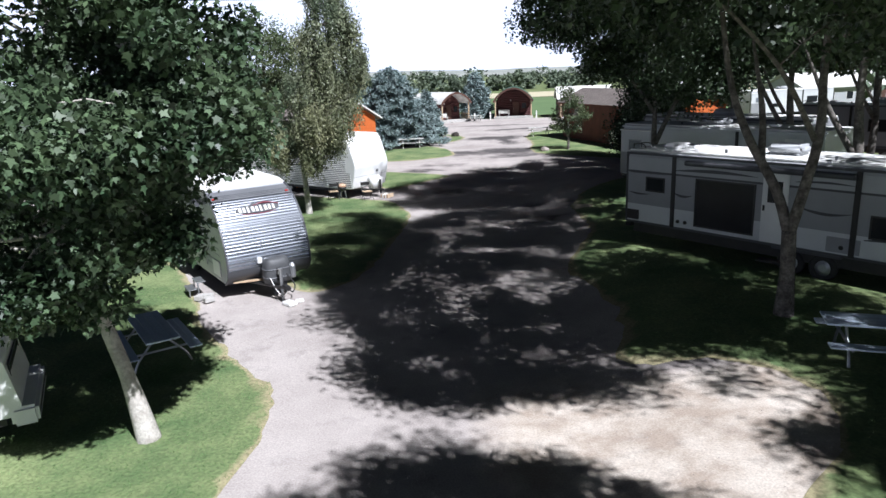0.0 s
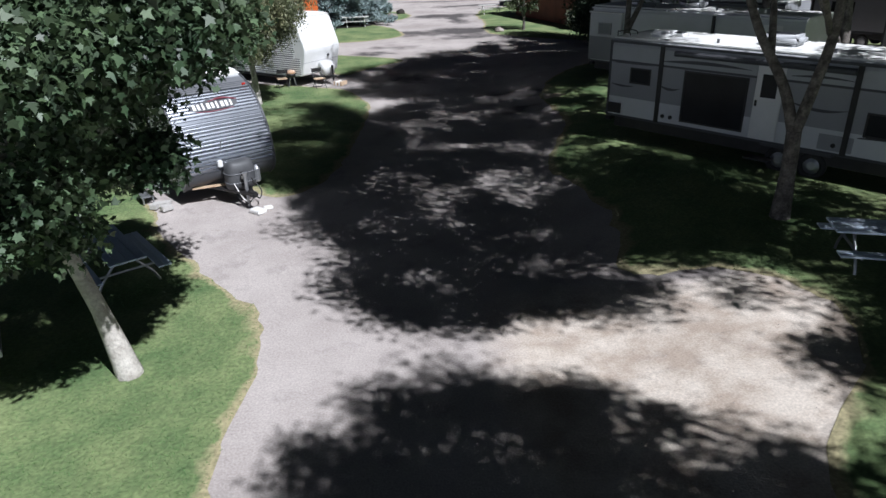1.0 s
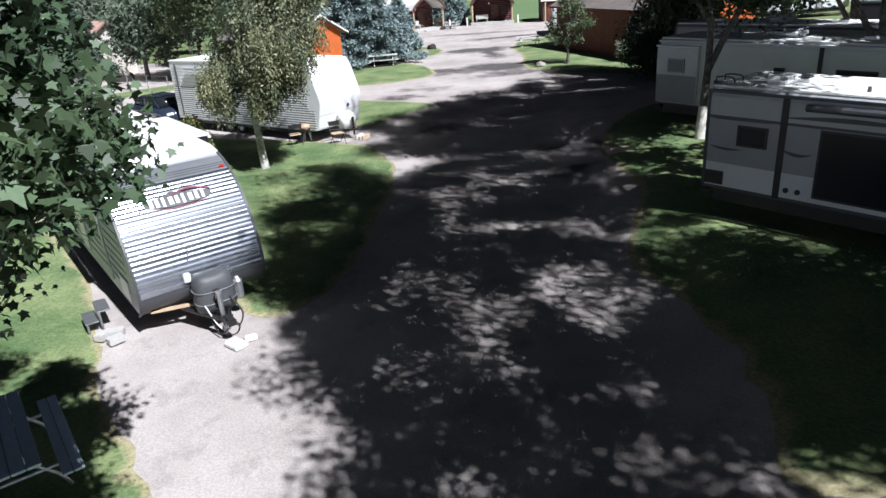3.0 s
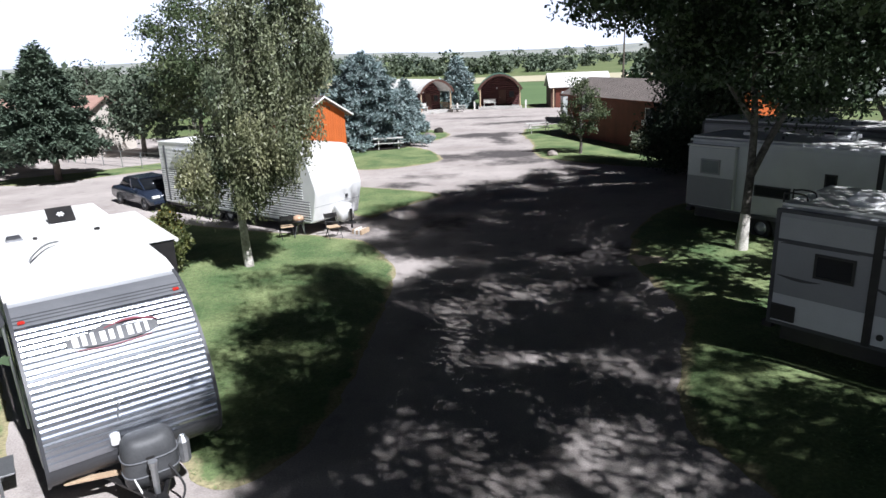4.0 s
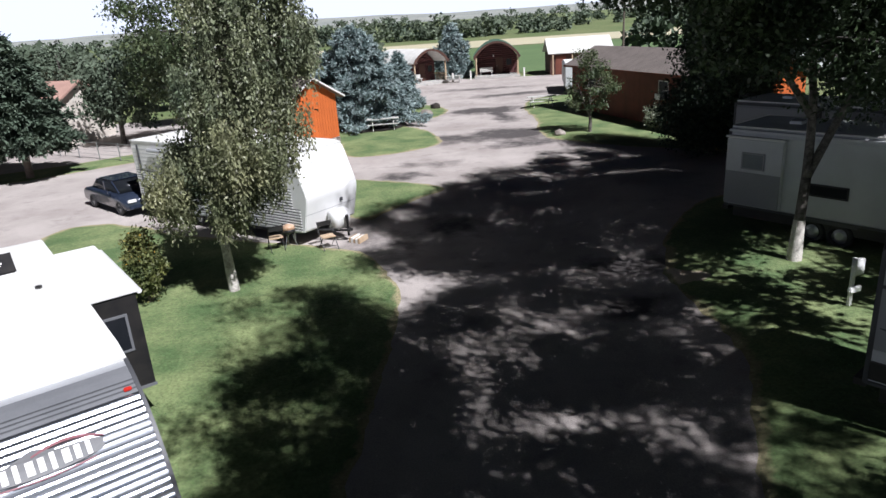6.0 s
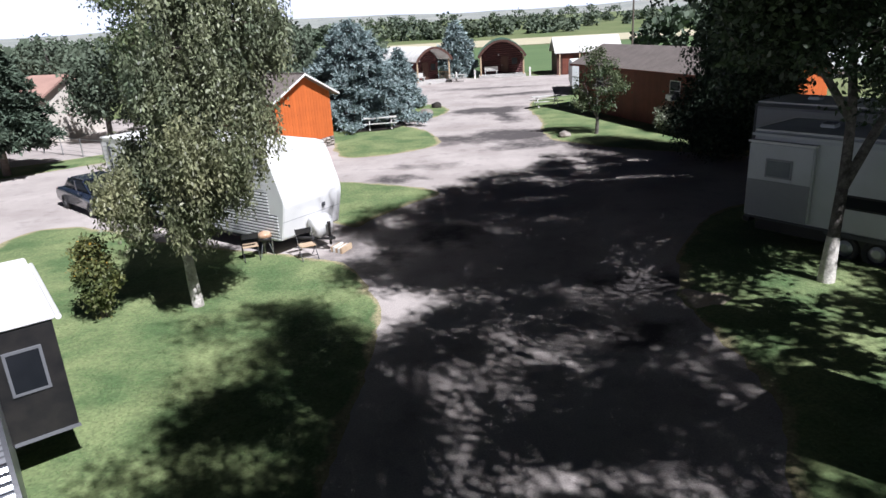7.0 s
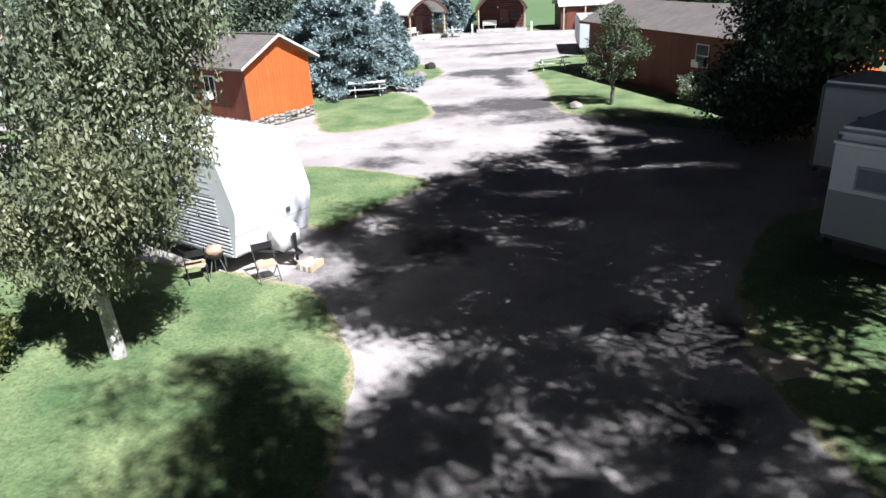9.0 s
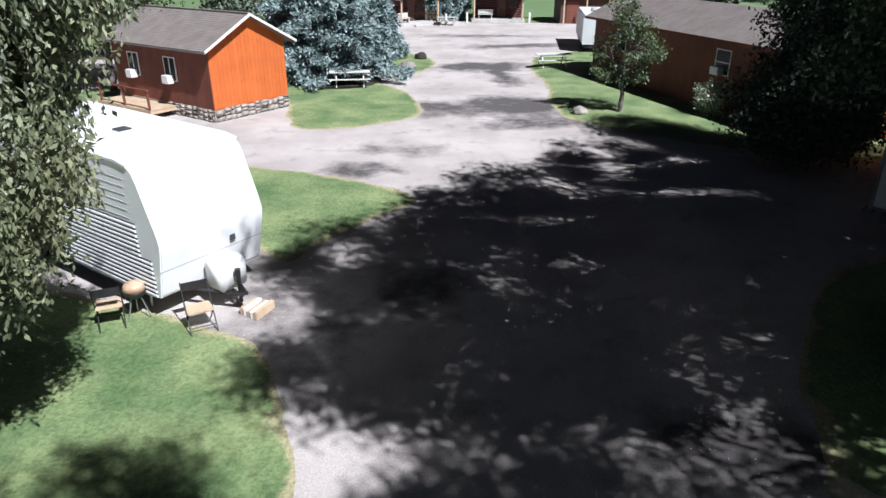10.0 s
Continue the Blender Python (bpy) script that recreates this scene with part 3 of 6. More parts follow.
def broadleaf(x, y, label, stems, lobes, leaves, size, leaf_mat, bark, seed, droop=0.0, clump=0.5, twigs=40, aspect=0.6, category="tree", stem_n=9, per=70, lobed=False, lower=None):
    """A tree: stems are (points, radii) from the ground up; lobes are (centre, radii, share) of its crown, all from the tree's foot."""
    rng = np.random.default_rng(seed)
    root = thing("tree", pose(x, y, gz(x, y)), label, category)
    centres, spread = [], []
    total = sum(l[2] for l in lobes)
    for c, r, share in lobes:
        k = max(6, int(leaves * share / total / per))
        d = rng.normal(0, 1, (k, 3))
        d /= np.linalg.norm(d, axis=1, keepdims=True)
        rad = rng.uniform(0.25, 1.0, (k, 1)) ** 0.5 * rng.uniform(0.82, 1.12, (k, 1))
        centres.append(np.array(c) + d * rad * np.array(r))
        spread.append(np.full(k, clump) * rng.uniform(0.5, 1.15, k))
    centres, spread = np.concatenate(centres), np.concatenate(spread)
    bm = bmesh.new()
    ends = []
    for pts, radii in stems:
        tube(bm, curve_pts(pts, 5), list(np.interp(np.linspace(0, 1, 5 * (len(pts) - 1) + 1), np.linspace(0, 1, len(radii)), radii)), stem_n)
        pp = curve_pts(pts, 5)
        ends += [(np.array(q), r) for q, r in zip(pp[len(pp) // 2:], np.interp(np.linspace(0.5, 1, len(pp) - len(pp) // 2), np.linspace(0, 1, len(radii)), radii))]
    stem_faces = len(bm.faces)
    picks = rng.choice(len(centres), min(twigs, len(centres)), replace=False)
    for i in picks:
        c = centres[i]
        cost = [np.linalg.norm(c - q) + max(0, q[2] - c[2]) * 1.5 for q, _ in ends]
        q, r = ends[int(np.argmin(cost))]
        if np.linalg.norm(c - q) > 4.0:
            continue
        mid = (q + c) / 2 + rng.normal(0, 0.12, 3) * np.linalg.norm(c - q) + np.array([0, 0, 0.12 * np.linalg.norm(c - q)])
        r0 = min(r * 0.55, 0.05 + 0.012 * np.linalg.norm(c - q))
        tube(bm, curve_pts([tuple(q), tuple(mid), tuple(c)], 3), list(np.linspace(r0, 0.012, 7)), 5, False)
    bm.faces.index_update()
    for f in bm.faces:
        f.material_index = int(f.index >= stem_faces)
    part("trunk", bm, bark, root, soft=True).data.materials.append(DARK_BARK if bark is PALE_BARK else bark)
    if lobed:
        quads_ob("crown", lobed_mesh(centres, spread, leaves, size, rng), leaf_mat, root, k=len(LOBED))
    else:
        quads_ob("crown", leaf_mesh(centres, spread, leaves, size, droop, rng, aspect), leaf_mat, root)
    if lower:
        sets, number, turned = lower
        whole = sum(l[2] for l in sets)
        low = []
        for c, r, share in sets:
            k = max(6, int(number * share / whole / per))
            d = rng.normal(0, 1, (k, 3))
            d /= np.linalg.norm(d, axis=1, keepdims=True)
            low.append(np.array(c) + d * rng.uniform(0.25, 1.0, (k, 1)) ** 0.5 * np.array(r))
        low = np.concatenate(low)
        quads_ob("lower_crown", leaf_mesh(low, np.full(len(low), clump) * rng.uniform(0.5, 1.15, len(low)), number, size, droop, rng, aspect), turned, root, "yellowing leaves of the lower boughs")
    return root


def conifer(x, y, height, radius, label, needle_mat, seed, low=0.05, whorls=16, dense=9, size=0.28, category="spruce tree", droop=0.25, power=0.9):
    """A conifer: a straight trunk, whorls of boughs, and flat needle sprays along them."""
    rng = np.random.default_rng(seed)
    root = thing("conifer", pose(x, y, gz(x, y)), label, category)
    bm = bmesh.new()
    tube(bm, [(0, 0, -0.1), (0.03, 0, height * 0.5), (0, 0.02, height * 0.98)], [radius * 0.075, radius * 0.045, 0.015], 8)
    pts = []
    for w in range(whorls):
        f = w / (whorls - 1)
        z = height * (low + (0.96 - low) * f)
        reach = radius * ((1 - f) ** power) * rng.uniform(0.85, 1.1) + 0.12
        k = max(4, int(7 + 5 * (1 - f)))
        for b in range(k):
            a = 2 * math.pi * (b + rng.uniform(-0.35, 0.35)) / k + w * 0.7
            r = reach * rng.uniform(0.75, 1.12)
            tip = np.array([math.cos(a) * r, math.sin(a) * r, z + rng.uniform(-0.1, 0.15) - droop * r * 0.5 + 0.12 * r])
            root_p = np.array([0, 0, z + 0.08 * r])
            if r > 0.5:
                tube(bm, [tuple(root_p), tuple((root_p + tip) / 2 + np.array([0, 0, -0.05 * r])), tuple(tip)], [0.03, 0.02, 0.008], 4, False)
            n = max(3, int(dense * r / 0.5))
            t = rng.uniform(0.18, 1.0, n) ** 0.8
            side = np.array([-math.sin(a), math.cos(a), 0])
            q = root_p + (tip - root_p) * t[:, None] + side * (rng.normal(0, 0.16, n) * r * (1.15 - t))[:, None]
            q[:, 2] += rng.normal(0, 0.07, n)
            pts.append(q)
    part("trunk", bm, DARK_BARK, root, soft=True)
    p = np.concatenate(pts)
    n = len(p)
    rep = 4
    p = np.repeat(p, rep, 0) + rng.normal(0, size * 0.28, (n * rep, 3))
    out = p.copy()
    out[:, 2] = 0
    out /= np.maximum(np.linalg.norm(out, axis=1, keepdims=True), 0.05)
    d = out + rng.normal(0, 0.55, p.shape)
    d /= np.linalg.norm(d, axis=1, keepdims=True)
    s = np.cross(d, np.array([0, 0, 1.0]) + rng.normal(0, 0.5, p.shape))
    s /= np.linalg.norm(s, axis=1, keepdims=True)
    l = size * rng.uniform(0.6, 1.4, (len(p), 1))
    v = np.stack([p, p + d * l * 0.45 + s * l * 0.19, p + d * l, p + d * l * 0.45 - s * l * 0.19], 1).reshape(-1, 3)
    quads_ob("crown", v, needle_mat, root)
    return root


# the maple beside the blue table
maple = broadleaf(-5.6, 7.45, "leafy maple with a pale bark trunk on the lawn", [
    ([(0, 0, -0.1), (-0.3, 0.12, 1.2), (-0.75, 0.3, 2.6), (-1.0, 0.5, 4.2), (-1.0, 0.6, 6.5), (-0.9, 0.6, 8.8)], [0.24, 0.135, 0.12, 0.105, 0.08, 0.04]),
    ([(-0.85, 0.4, 3.2), (-1.8, 0.9, 4.4), (-2.9, 1.4, 6.0)], [0.11, 0.08, 0.03]),
    ([(-0.9, 0.45, 3.4), (0.3, 0.7, 4.6), (1.5, 1.0, 5.6)], [0.11, 0.08, 0.03]),
    ([(-0.95, 0.55, 5.6), (0.9, 0.0, 7.2), (2.9, -1.4, 8.4)], [0.1, 0.07, 0.02]),
    ([(-0.9, 0.5, 3.9), (0.1, 1.2, 4.9), (0.9, 1.8, 5.6)], [0.07, 0.04, 0.012]),
    ([(-0.7, 0.3, 3.2), (0.6, -0.6, 4.6), (2.2, -0.8, 5.6)], [0.08, 0.05, 0.015])],
    [((-1.4, 0.5, 7.4), (3.1, 2.4, 2.6), 5), ((-3.65, 0.8, 4.6), (1.7, 1.7, 1.5), 2.2), ((0.7, -0.3, 6.5), (1.7, 1.3, 1.3), 2.0), ((-2.85, 1.7, 4.3), (1.7, 1.0, 1.0), 1.4), ((-3.15, -0.9, 4.5), (1.5, 1.1, 1.2), 1.4), ((-1.35, 1.4, 5.2), (1.5, 0.9, 1.0), 1.0), ((1.9, -1.5, 6.7), (1.4, 1.4, 1.1), 1.5), ((-0.25, -2.4, 5.9), (1.8, 1.3, 1.1), 1.6), ((1.3, 0, 6.8), (1.2, 0.9, 1.1), 1.0), ((-3.85, -2, 3.7), (1.2, 1.0, 1.2), 1.0), ((-2.15, -0.2, 3.9), (1.5, 1.0, 0.9), 1.2), ((-0.55, 1.1, 4.3), (0.8, 0.8, 0.7), 0.6), ((0.1, 1.2, 4.4), (0.7, 0.6, 0.5), 0.7), ((0.55, 1.4, 5.4), (0.4, 0.35, 0.5), 0.6), ((-0.75, 1.2, 3.3), (0.7, 0.6, 0.7), 0.6), ((0.35, 1, 5.6), (0.8, 0.7, 0.6), 0.7), ((1.8, 0.2, 6.6), (1.0, 0.9, 0.7), 0.9), ((2, -1.4, 8.3), (1.4, 1.3, 0.9), 1.4), ((0.7, 2.4, 5.8), (0.45, 0.6, 0.6), 0.3), ((0.9, -2.0, 5.4), (1.1, 0.9, 0.8), 1.0), ((-0.6, -1.6, 5.6), (1.6, 1.0, 0.9), 1.4), ((-1.25, 1.1, 3.6), (0.8, 0.8, 0.8), 0.7), ((-2.45, -0.7, 3.2), (1.0, 0.9, 0.7), 0.6), ((2.5, -0.7, 5.75), (0.5, 0.6, 0.3), 0.5), ((1.8, -1.2, 5.2), (0.5, 0.6, 0.3), 0.5), ((1.5, -0.9, 5.8), (0.8, 0.8, 0.5), 1.0), ((1.0, -1.4, 4.3), (1.0, 0.8, 0.5), 1.1), ((1.9, -2.3, 5.6), (0.8, 0.7, 0.4), 0.8), ((0.0, -1.7, 3.6), (0.9, 0.7, 0.6), 1.1), ((-0.7, -1.2, 3.2), (0.8, 0.7, 0.5), 0.8), ((1.45, 1.6, 5.4), (0.25, 0.4, 0.4), 0.2)],
    112000, 0.115, MAPLE, MAPLEBARK, 11, clump=0.33, per=620, twigs=110, lobed=True)
# the forked tree before the near motor home
broadleaf(7.34, 12.0, "forked shade tree with rough grey bark", [
    ([(0, 0, -0.1), (0.02, 0.05, 1.0), (0.0, 0.1, 2.0)], [0.24, 0.165, 0.155]),
    ([(0.0, 0.1, 1.9), (-0.25, 0.4, 2.9), (-0.75, 1.0, 4.1), (-1.1, 1.5, 5.6), (-1.6, 1.6, 9.0)], [0.13, 0.11, 0.095, 0.07, 0.03]),
    ([(0.0, 0.1, 1.9), (0.25, 0.1, 3.0), (0.5, 0.2, 4.2), (0.6, 0.5, 6.0), (0.9, 0.7, 10.0)], [0.13, 0.115, 0.1, 0.08, 0.03]),
    ([(-0.5, 0.7, 3.5), (-0.3, 1.4, 4.6), (-0.4, 2.0, 6.2)], [0.09, 0.07, 0.03]),
    ([(0.4, 0.2, 4.0), (-1.2, -1.6, 5.6), (-3.2, -3.2, 7.0)], [0.07, 0.045, 0.02])],
    [((-2, -0.2, 10.8), (5.4, 5.2, 3.0), 9), ((-5.6, 2.1, 10.2), (2.7, 3.0, 1.9), 3.4), ((1.3, -0.6, 7.0), (2.6, 2.8, 1.5), 2), ((-3.8, -3.9, 7.8), (2.5, 2.3, 1.3), 2.6), ((-3.8, -6.3, 8.0), (2.3, 1.9, 1.2), 2.0), ((-0.2, -4.3, 8.0), (2.6, 2.0, 1.4), 1.6), ((-2.8, 2.7, 7.6), (2.6, 2.0, 1.3), 1.6), ((-2.9, 4.2, 10.6), (3.2, 2.2, 1.8), 2.2), ((-0.2, 4.9, 10.0), (2.3, 1.9, 1.2), 2.0), ((1.6, 3.3, 10.0), (2.0, 1.6, 1.2), 1.4), ((-4.5, 3.2, 12.8), (2.8, 2.4, 1.2), 2.6), ((-2.7, 6.1, 11.4), (1.8, 1.1, 0.9), 0.75), ((-2.3, 7.5, 11.4), (1.6, 0.9, 0.8), 0.6), ((-3.4, -1, 10.5), (2.6, 2.2, 1.2), 3.2), ((-5.4, -0.9, 10.4), (1.6, 1.6, 1.0), 1.9), ((-4.5, -3.0, 10.4), (1.3, 1.5, 0.9), 1.4), ((-4.2, -4.8, 10.2), (1.1, 1.2, 0.8), 0.8), ((-5.5, 5.6, 13.0), (1.8, 1.4, 1.0), 1.3), ((-0.6, -7.1, 9.0), (1.6, 1.8, 1.0), 1.8), ((0.6, 6.9, 12.0), (1.7, 1.2, 1.0), 1.3), ((1.2, -5.4, 10.0), (2.0, 1.6, 1.0), 1.6), ((2.0, 4.4, 10.5), (1.8, 1.6, 1.1), 1.8), ((2.2, 6.3, 10.8), (1.6, 1.4, 1.0), 1.4)],
    210000, 0.148, ELM, BARK, 12, clump=0.48, per=470, twigs=80, aspect=0.55)
# the tree between the two motor homes
pale_foot = broadleaf(7.5, 26.6, "shade tree with a pale trunk foot between two trailers", [
    ([(0, 0, -0.1), (0.03, 0, 1.0), (0.08, 0, 2.3)], [0.2, 0.135, 0.12]),
    ([(0.08, 0, 2.2), (0.1, 0.1, 4.0), (0.0, 0.3, 6.0), (-0.2, 0.3, 11.0)], [0.12, 0.1, 0.08, 0.03]),
    ([(0.08, 0, 2.3), (0.6, 0, 3.5), (1.3, 0.1, 5.0), (1.9, 0.2, 8.0)], [0.12, 0.1, 0.08, 0.03]),
    ([(0.1, 0.1, 3.8), (-1.0, -0.2, 5.2), (-2.4, -0.3, 6.8)], [0.1, 0.07, 0.03])],
    [((-1.2, -1, 10.4), (4.9, 4.8, 2.8), 9), ((-4, -1.1, 7.8), (2.2, 2.6, 1.5), 3), ((1.4, -0.3, 6.6), (2.4, 2.6, 1.8), 2.4), ((-0.8, -3.9, 7.8), (2.6, 2.2, 1.4), 1.8), ((-0.7, 0.9, 6.3), (2.2, 1.8, 1.2), 1.4), ((-2.2, 2.8, 8.8), (2.8, 2.2, 1.5), 1.8), ((2.5, 0.3, 8.2), (2.6, 2.8, 2.4), 3), ((-1.5, -1.1, 6.0), (1.6, 1.6, 0.8), 1.4), ((0.9, -1.6, 5.4), (1.6, 1.6, 0.9), 1.6), ((2.5, 0.9, 5.0), (1.9, 1.9, 1.2), 2.2), ((-1.3, -1.3, 10.5), (2.7, 2.4, 1.2), 3.4), ((-4.3, 0.1, 11.0), (2.0, 2.6, 1.2), 2.4), ((-3.8, 2.6, 11.0), (2.0, 1.8, 1.1), 1.8), ((-0.5, 4.4, 12.0), (2.4, 1.6, 1.1), 1.8), ((-4.7, -3.5, 10.0), (1.5, 1.3, 1.0), 1.4), ((-3.0, -4.2, 10.0), (1.5, 0.9, 0.8), 0.9)],
    145000, 0.15, ELM, BARK, 13, clump=0.55, per=560, twigs=70, aspect=0.55)
# near-white sleeve round the lowest part of the trunk
part("white_foot", tubed(curve_pts([(0, 0, -0.1), (0.012, 0, 0.46), (0.035, 0, 1.15)], 4), list(np.linspace(0.207, 0.14, 9)), 12, False), NEAR_WHITE_BARK, pale_foot, "near-white trunk foot", True)
# the near tree whose shade lies on the dirt pad
broadleaf(9.4, -1.2, "broad shade tree over the dirt pad", [
    ([(0, 0, -0.1), (0.05, 0.1, 2.0), (0.0, 0.2, 4.2), (-0.2, 0.3, 8.0)], [0.28, 0.22, 0.18, 0.05])],
    [((-3.8, 0.3, 8.2), (2.9, 2.5, 2.0), 5), ((-4.3, -0.2, 7.0), (2.0, 1.8, 1.3), 2), ((-3.9, 4.7, 9.0), (2.2, 0.7, 0.8), 1.0), ((-1.5, 4.9, 9.0), (1.4, 0.9, 0.8), 0.8), ((1.7, 1.7, 8.0), (1.2, 2.5, 1.0), 1.2), ((-0.4, 0.0, 8.0), (1.2, 1.0, 0.9), 0.8)],
    78000, 0.14, ELM, BARK, 14, clump=0.42, per=420, twigs=30, aspect=0.55)
# out of view, added to lay dappled shade round the forked tree
broadleaf(14.0, 7.4, "broad unseen tree added for shade beyond the near trailer", [
    ([(0, 0, -0.1), (0.05, 0.1, 2.0), (0.0, 0.2, 4.2), (-0.2, 0.3, 9.0)], [0.28, 0.22, 0.18, 0.05])],
    [((-2.2, -0.4, 9.0), (4.6, 4.2, 2.4), 5), ((-4, 1.5, 8.0), (2.4, 2.4, 1.3), 2), ((-3.4, -0.6, 9.5), (2.4, 2.2, 1.2), 3)],
    80000, 0.15, ELM, BARK, 19, clump=0.5, per=380, twigs=30, aspect=0.55)
# unseen tree, added so that the lawn by the right-hand table is shaded
broadleaf(16.0, 1.6, "broad unseen tree added for shade beside the near camp site", [
    ([(0, 0, -0.1), (0.05, 0.1, 2.0), (0.0, 0.2, 4.2), (-0.2, 0.3, 9.0)], [0.28, 0.22, 0.18, 0.05])],
    [((-1.9, -0.6, 8.6), (3.2, 3.6, 2.2), 5), ((-2.2, 2.3, 8.0), (2.2, 2.4, 1.3), 2)],
    36000, 0.19, ELM, BARK, 20, clump=0.5, per=420, twigs=30, aspect=0.55)
def boughs(lobes, seed):
    """Breaks each lobe of a crown into the domes of single drooping boughs, with gaps between them."""
    rng = np.random.default_rng(seed)
    out = []
    for c, r, share in lobes:
        n = max(3, round(share * 3.4))
        for _ in range(n):
            d = rng.normal(0, 1, 3)
            d /= np.linalg.norm(d)
            w = rng.uniform(0.38, 0.62)
            out.append((tuple(np.array(c) + d * np.array(r) * rng.uniform(0.55, 0.85)), (w, w, 0.45 * w), share / n * w * 2))
        out.append((c, tuple(np.array(r) * 0.9), share * 0.22))
    return out


# the weeping birch
broadleaf(-8.1, 27.6, "weeping birch with a white trunk and yellowing leaves", [
    ([(0, 0, -0.1), (-0.06, 0.05, 1.2), (-0.1, 0.1, 2.6), (0.2, 0.15, 5.5), (0.6, 0.1, 8.4), (0.9, 0.1, 10.4)], [0.17, 0.13, 0.115, 0.09, 0.05, 0.015])],
    boughs([((-0.6, 0.3, 4.1), (0.9, 0.9, 0.8), 1.3), ((0.7, 0.8, 3.5), (1.3, 0.9, 0.8), 0.8), ((1.0, 0.0, 5.75), (2.2, 1.6, 0.8), 4.2), ((1.6, 0.1, 6.9), (2.0, 1.7, 1.0), 3.0), ((1.6, 0.1, 8.2), (1.6, 1.5, 1.1), 2.2), ((1.4, 0.1, 9.7), (1.0, 0.95, 1.0), 1.2)], 5),
    76000, 0.115, BIRCH, PALE_BARK, 15, droop=0.16, clump=0.2, per=52, twigs=90, aspect=0.42, category="birch tree",
    lower=(boughs([((-1.15, -0.7, 3.1), (0.6, 0.7, 0.5), 1.2), ((0.95, -0.9, 4.1), (1.55, 1.0, 0.8), 3.4), ((0.85, -0.8, 2.85), (1.0, 0.8, 0.25), 0.8), ((2.5, -0.5, 4.8), (0.3, 0.3, 0.15), 0.08)], 6), 30000, BIRCHGOLD))
# the small tree before the long cabin
broadleaf(6.35, 49.7, "small olive-green tree on the lawn by the cabin", [
    ([(0, 0, -0.1), (0.05, 0, 0.8), (0.0, 0, 1.8), (0.1, 0.05, 3.8)], [0.12, 0.09, 0.07, 0.02]),
    ([(0.02, 0, 0.9), (-0.3, 0, 1.7), (-0.6, 0, 2.6)], [0.06, 0.05, 0.02])],
    [((0.1, 0, 2.7), (1.5, 1.4, 1.2), 3), ((0.1, 0, 3.9), (0.9, 0.9, 0.8), 1.1), ((-0.5, 0, 2.0), (0.9, 0.9, 0.6), 0.8)],
    5600, 0.13, OLIVE, BARK, 16, clump=0.24, per=110, twigs=45, category="small tree")
# the dark evergreen at the end of the row of trailers
broadleaf(10.6, 41.7, "dense dark evergreen reaching down to the lawn", [
    ([(0, 0, -0.1), (0, 0, 3), (0, 0, 9)], [0.25, 0.18, 0.03])],
    [((-0.3, 0, 2.0), (2.0, 1.9, 1.9), 4.4), ((1.2, 0.3, 3.2), (1.2, 1.2, 1.6), 2.0), ((1.5, 0.2, 1.8), (1.0, 1.0, 1.6), 1.6), ((0.4, 0, 4.8), (2.0, 2.0, 2.2), 4), ((0.6, -0.4, 3.6), (1.9, 1.7, 2.2), 2.4), ((0.6, 0, 8.0), (2.0, 1.9, 1.9), 2.4)],
    76000, 0.15, JUNIPER, DARK_BARK, 17, clump=0.42, per=45, twigs=20, category="evergreen tree")
broadleaf(13.4, 34.2, "tall shade tree among the parked trailers", [
    ([(0, 0, -0.1), (0, 0, 3), (-0.8, -0.4, 6), (-1.4, -1.0, 10)], [0.26, 0.2, 0.13, 0.03])],
    [((-4.4, -3, 10.2), (5.0, 4.4, 2.8), 7), ((-6, -3.1, 8.6), (2.2, 2.6, 1.4), 2.0), ((-2.1, -4.5, 9.2), (3.2, 2.8, 2.0), 3), ((-0.9, -3.1, 7.2), (2.4, 2.2, 1.4), 1.6), ((-2.4, -2.9, 7.0), (2.8, 2.2, 1.4), 3.0), ((-4.9, -2.4, 6.8), (1.8, 1.6, 1.0), 1.6), ((0.3, -4.2, 7.0), (2.2, 1.8, 1.3), 2.2), ((-2.7, 0.5, 11.0), (2.2, 2.6, 1.4), 2.2), ((-1.2, 3, 11.0), (2.2, 2.0, 1.3), 1.8), ((0, -2.7, 11.0), (2.6, 1.9, 1.3), 2.4), ((2, -0.7, 10.5), (2.4, 2.2, 1.4), 2.0), ((-3.0, 3.8, 3.9), (1.5, 1.2, 0.9), 1.3), ((-2.2, 2.6, 5.2), (2.1, 1.3, 1.0), 3.0)],
    115000, 0.18, ELM, BARK, 18, clump=0.5, per=380, twigs=35)
for tx, ty, th, ts in ((13.3, 27.0, 9.5, 21), (12.4, 19.6, 10, 27), (18.5, 21.0, 10, 22), (16.7, 35.2, 10, 28), (21, 35, 10, 23), (16.5, 14.5, 9.5, 24), (27, 46, 11, 25), (24, 27, 10, 26)):
    broadleaf(tx, ty, "shade tree beside the parked trailers", [
        ([(0, 0, -0.1), (0.1, 0, 2.4), (0, 0.1, 5), (0.2, 0, th)], [0.22, 0.17, 0.12, 0.03]), ([(0.1, 0, 2.4), (-0.9, 0.2, 4.2), (-1.7, 0.3, 6)], [0.12, 0.09, 0.03])],
        [((0, 0, th - 1.6), (4.4, 4.2, 2.6), 5), ((-2.2, 0.3, th - 2.8), (2.2, 2.2, 1.3), 1.8), ((2.2, -0.6, th - 3.2), (2.2, 2.2, 1.3), 1.8)], 7000 if ts in (24, 27) else 32000 if ts == 28 else 20000 if ts in (23, 25, 26) else 11000, 0.29, ELM, BARK, ts, per=220, clump=0.5, twigs=25)

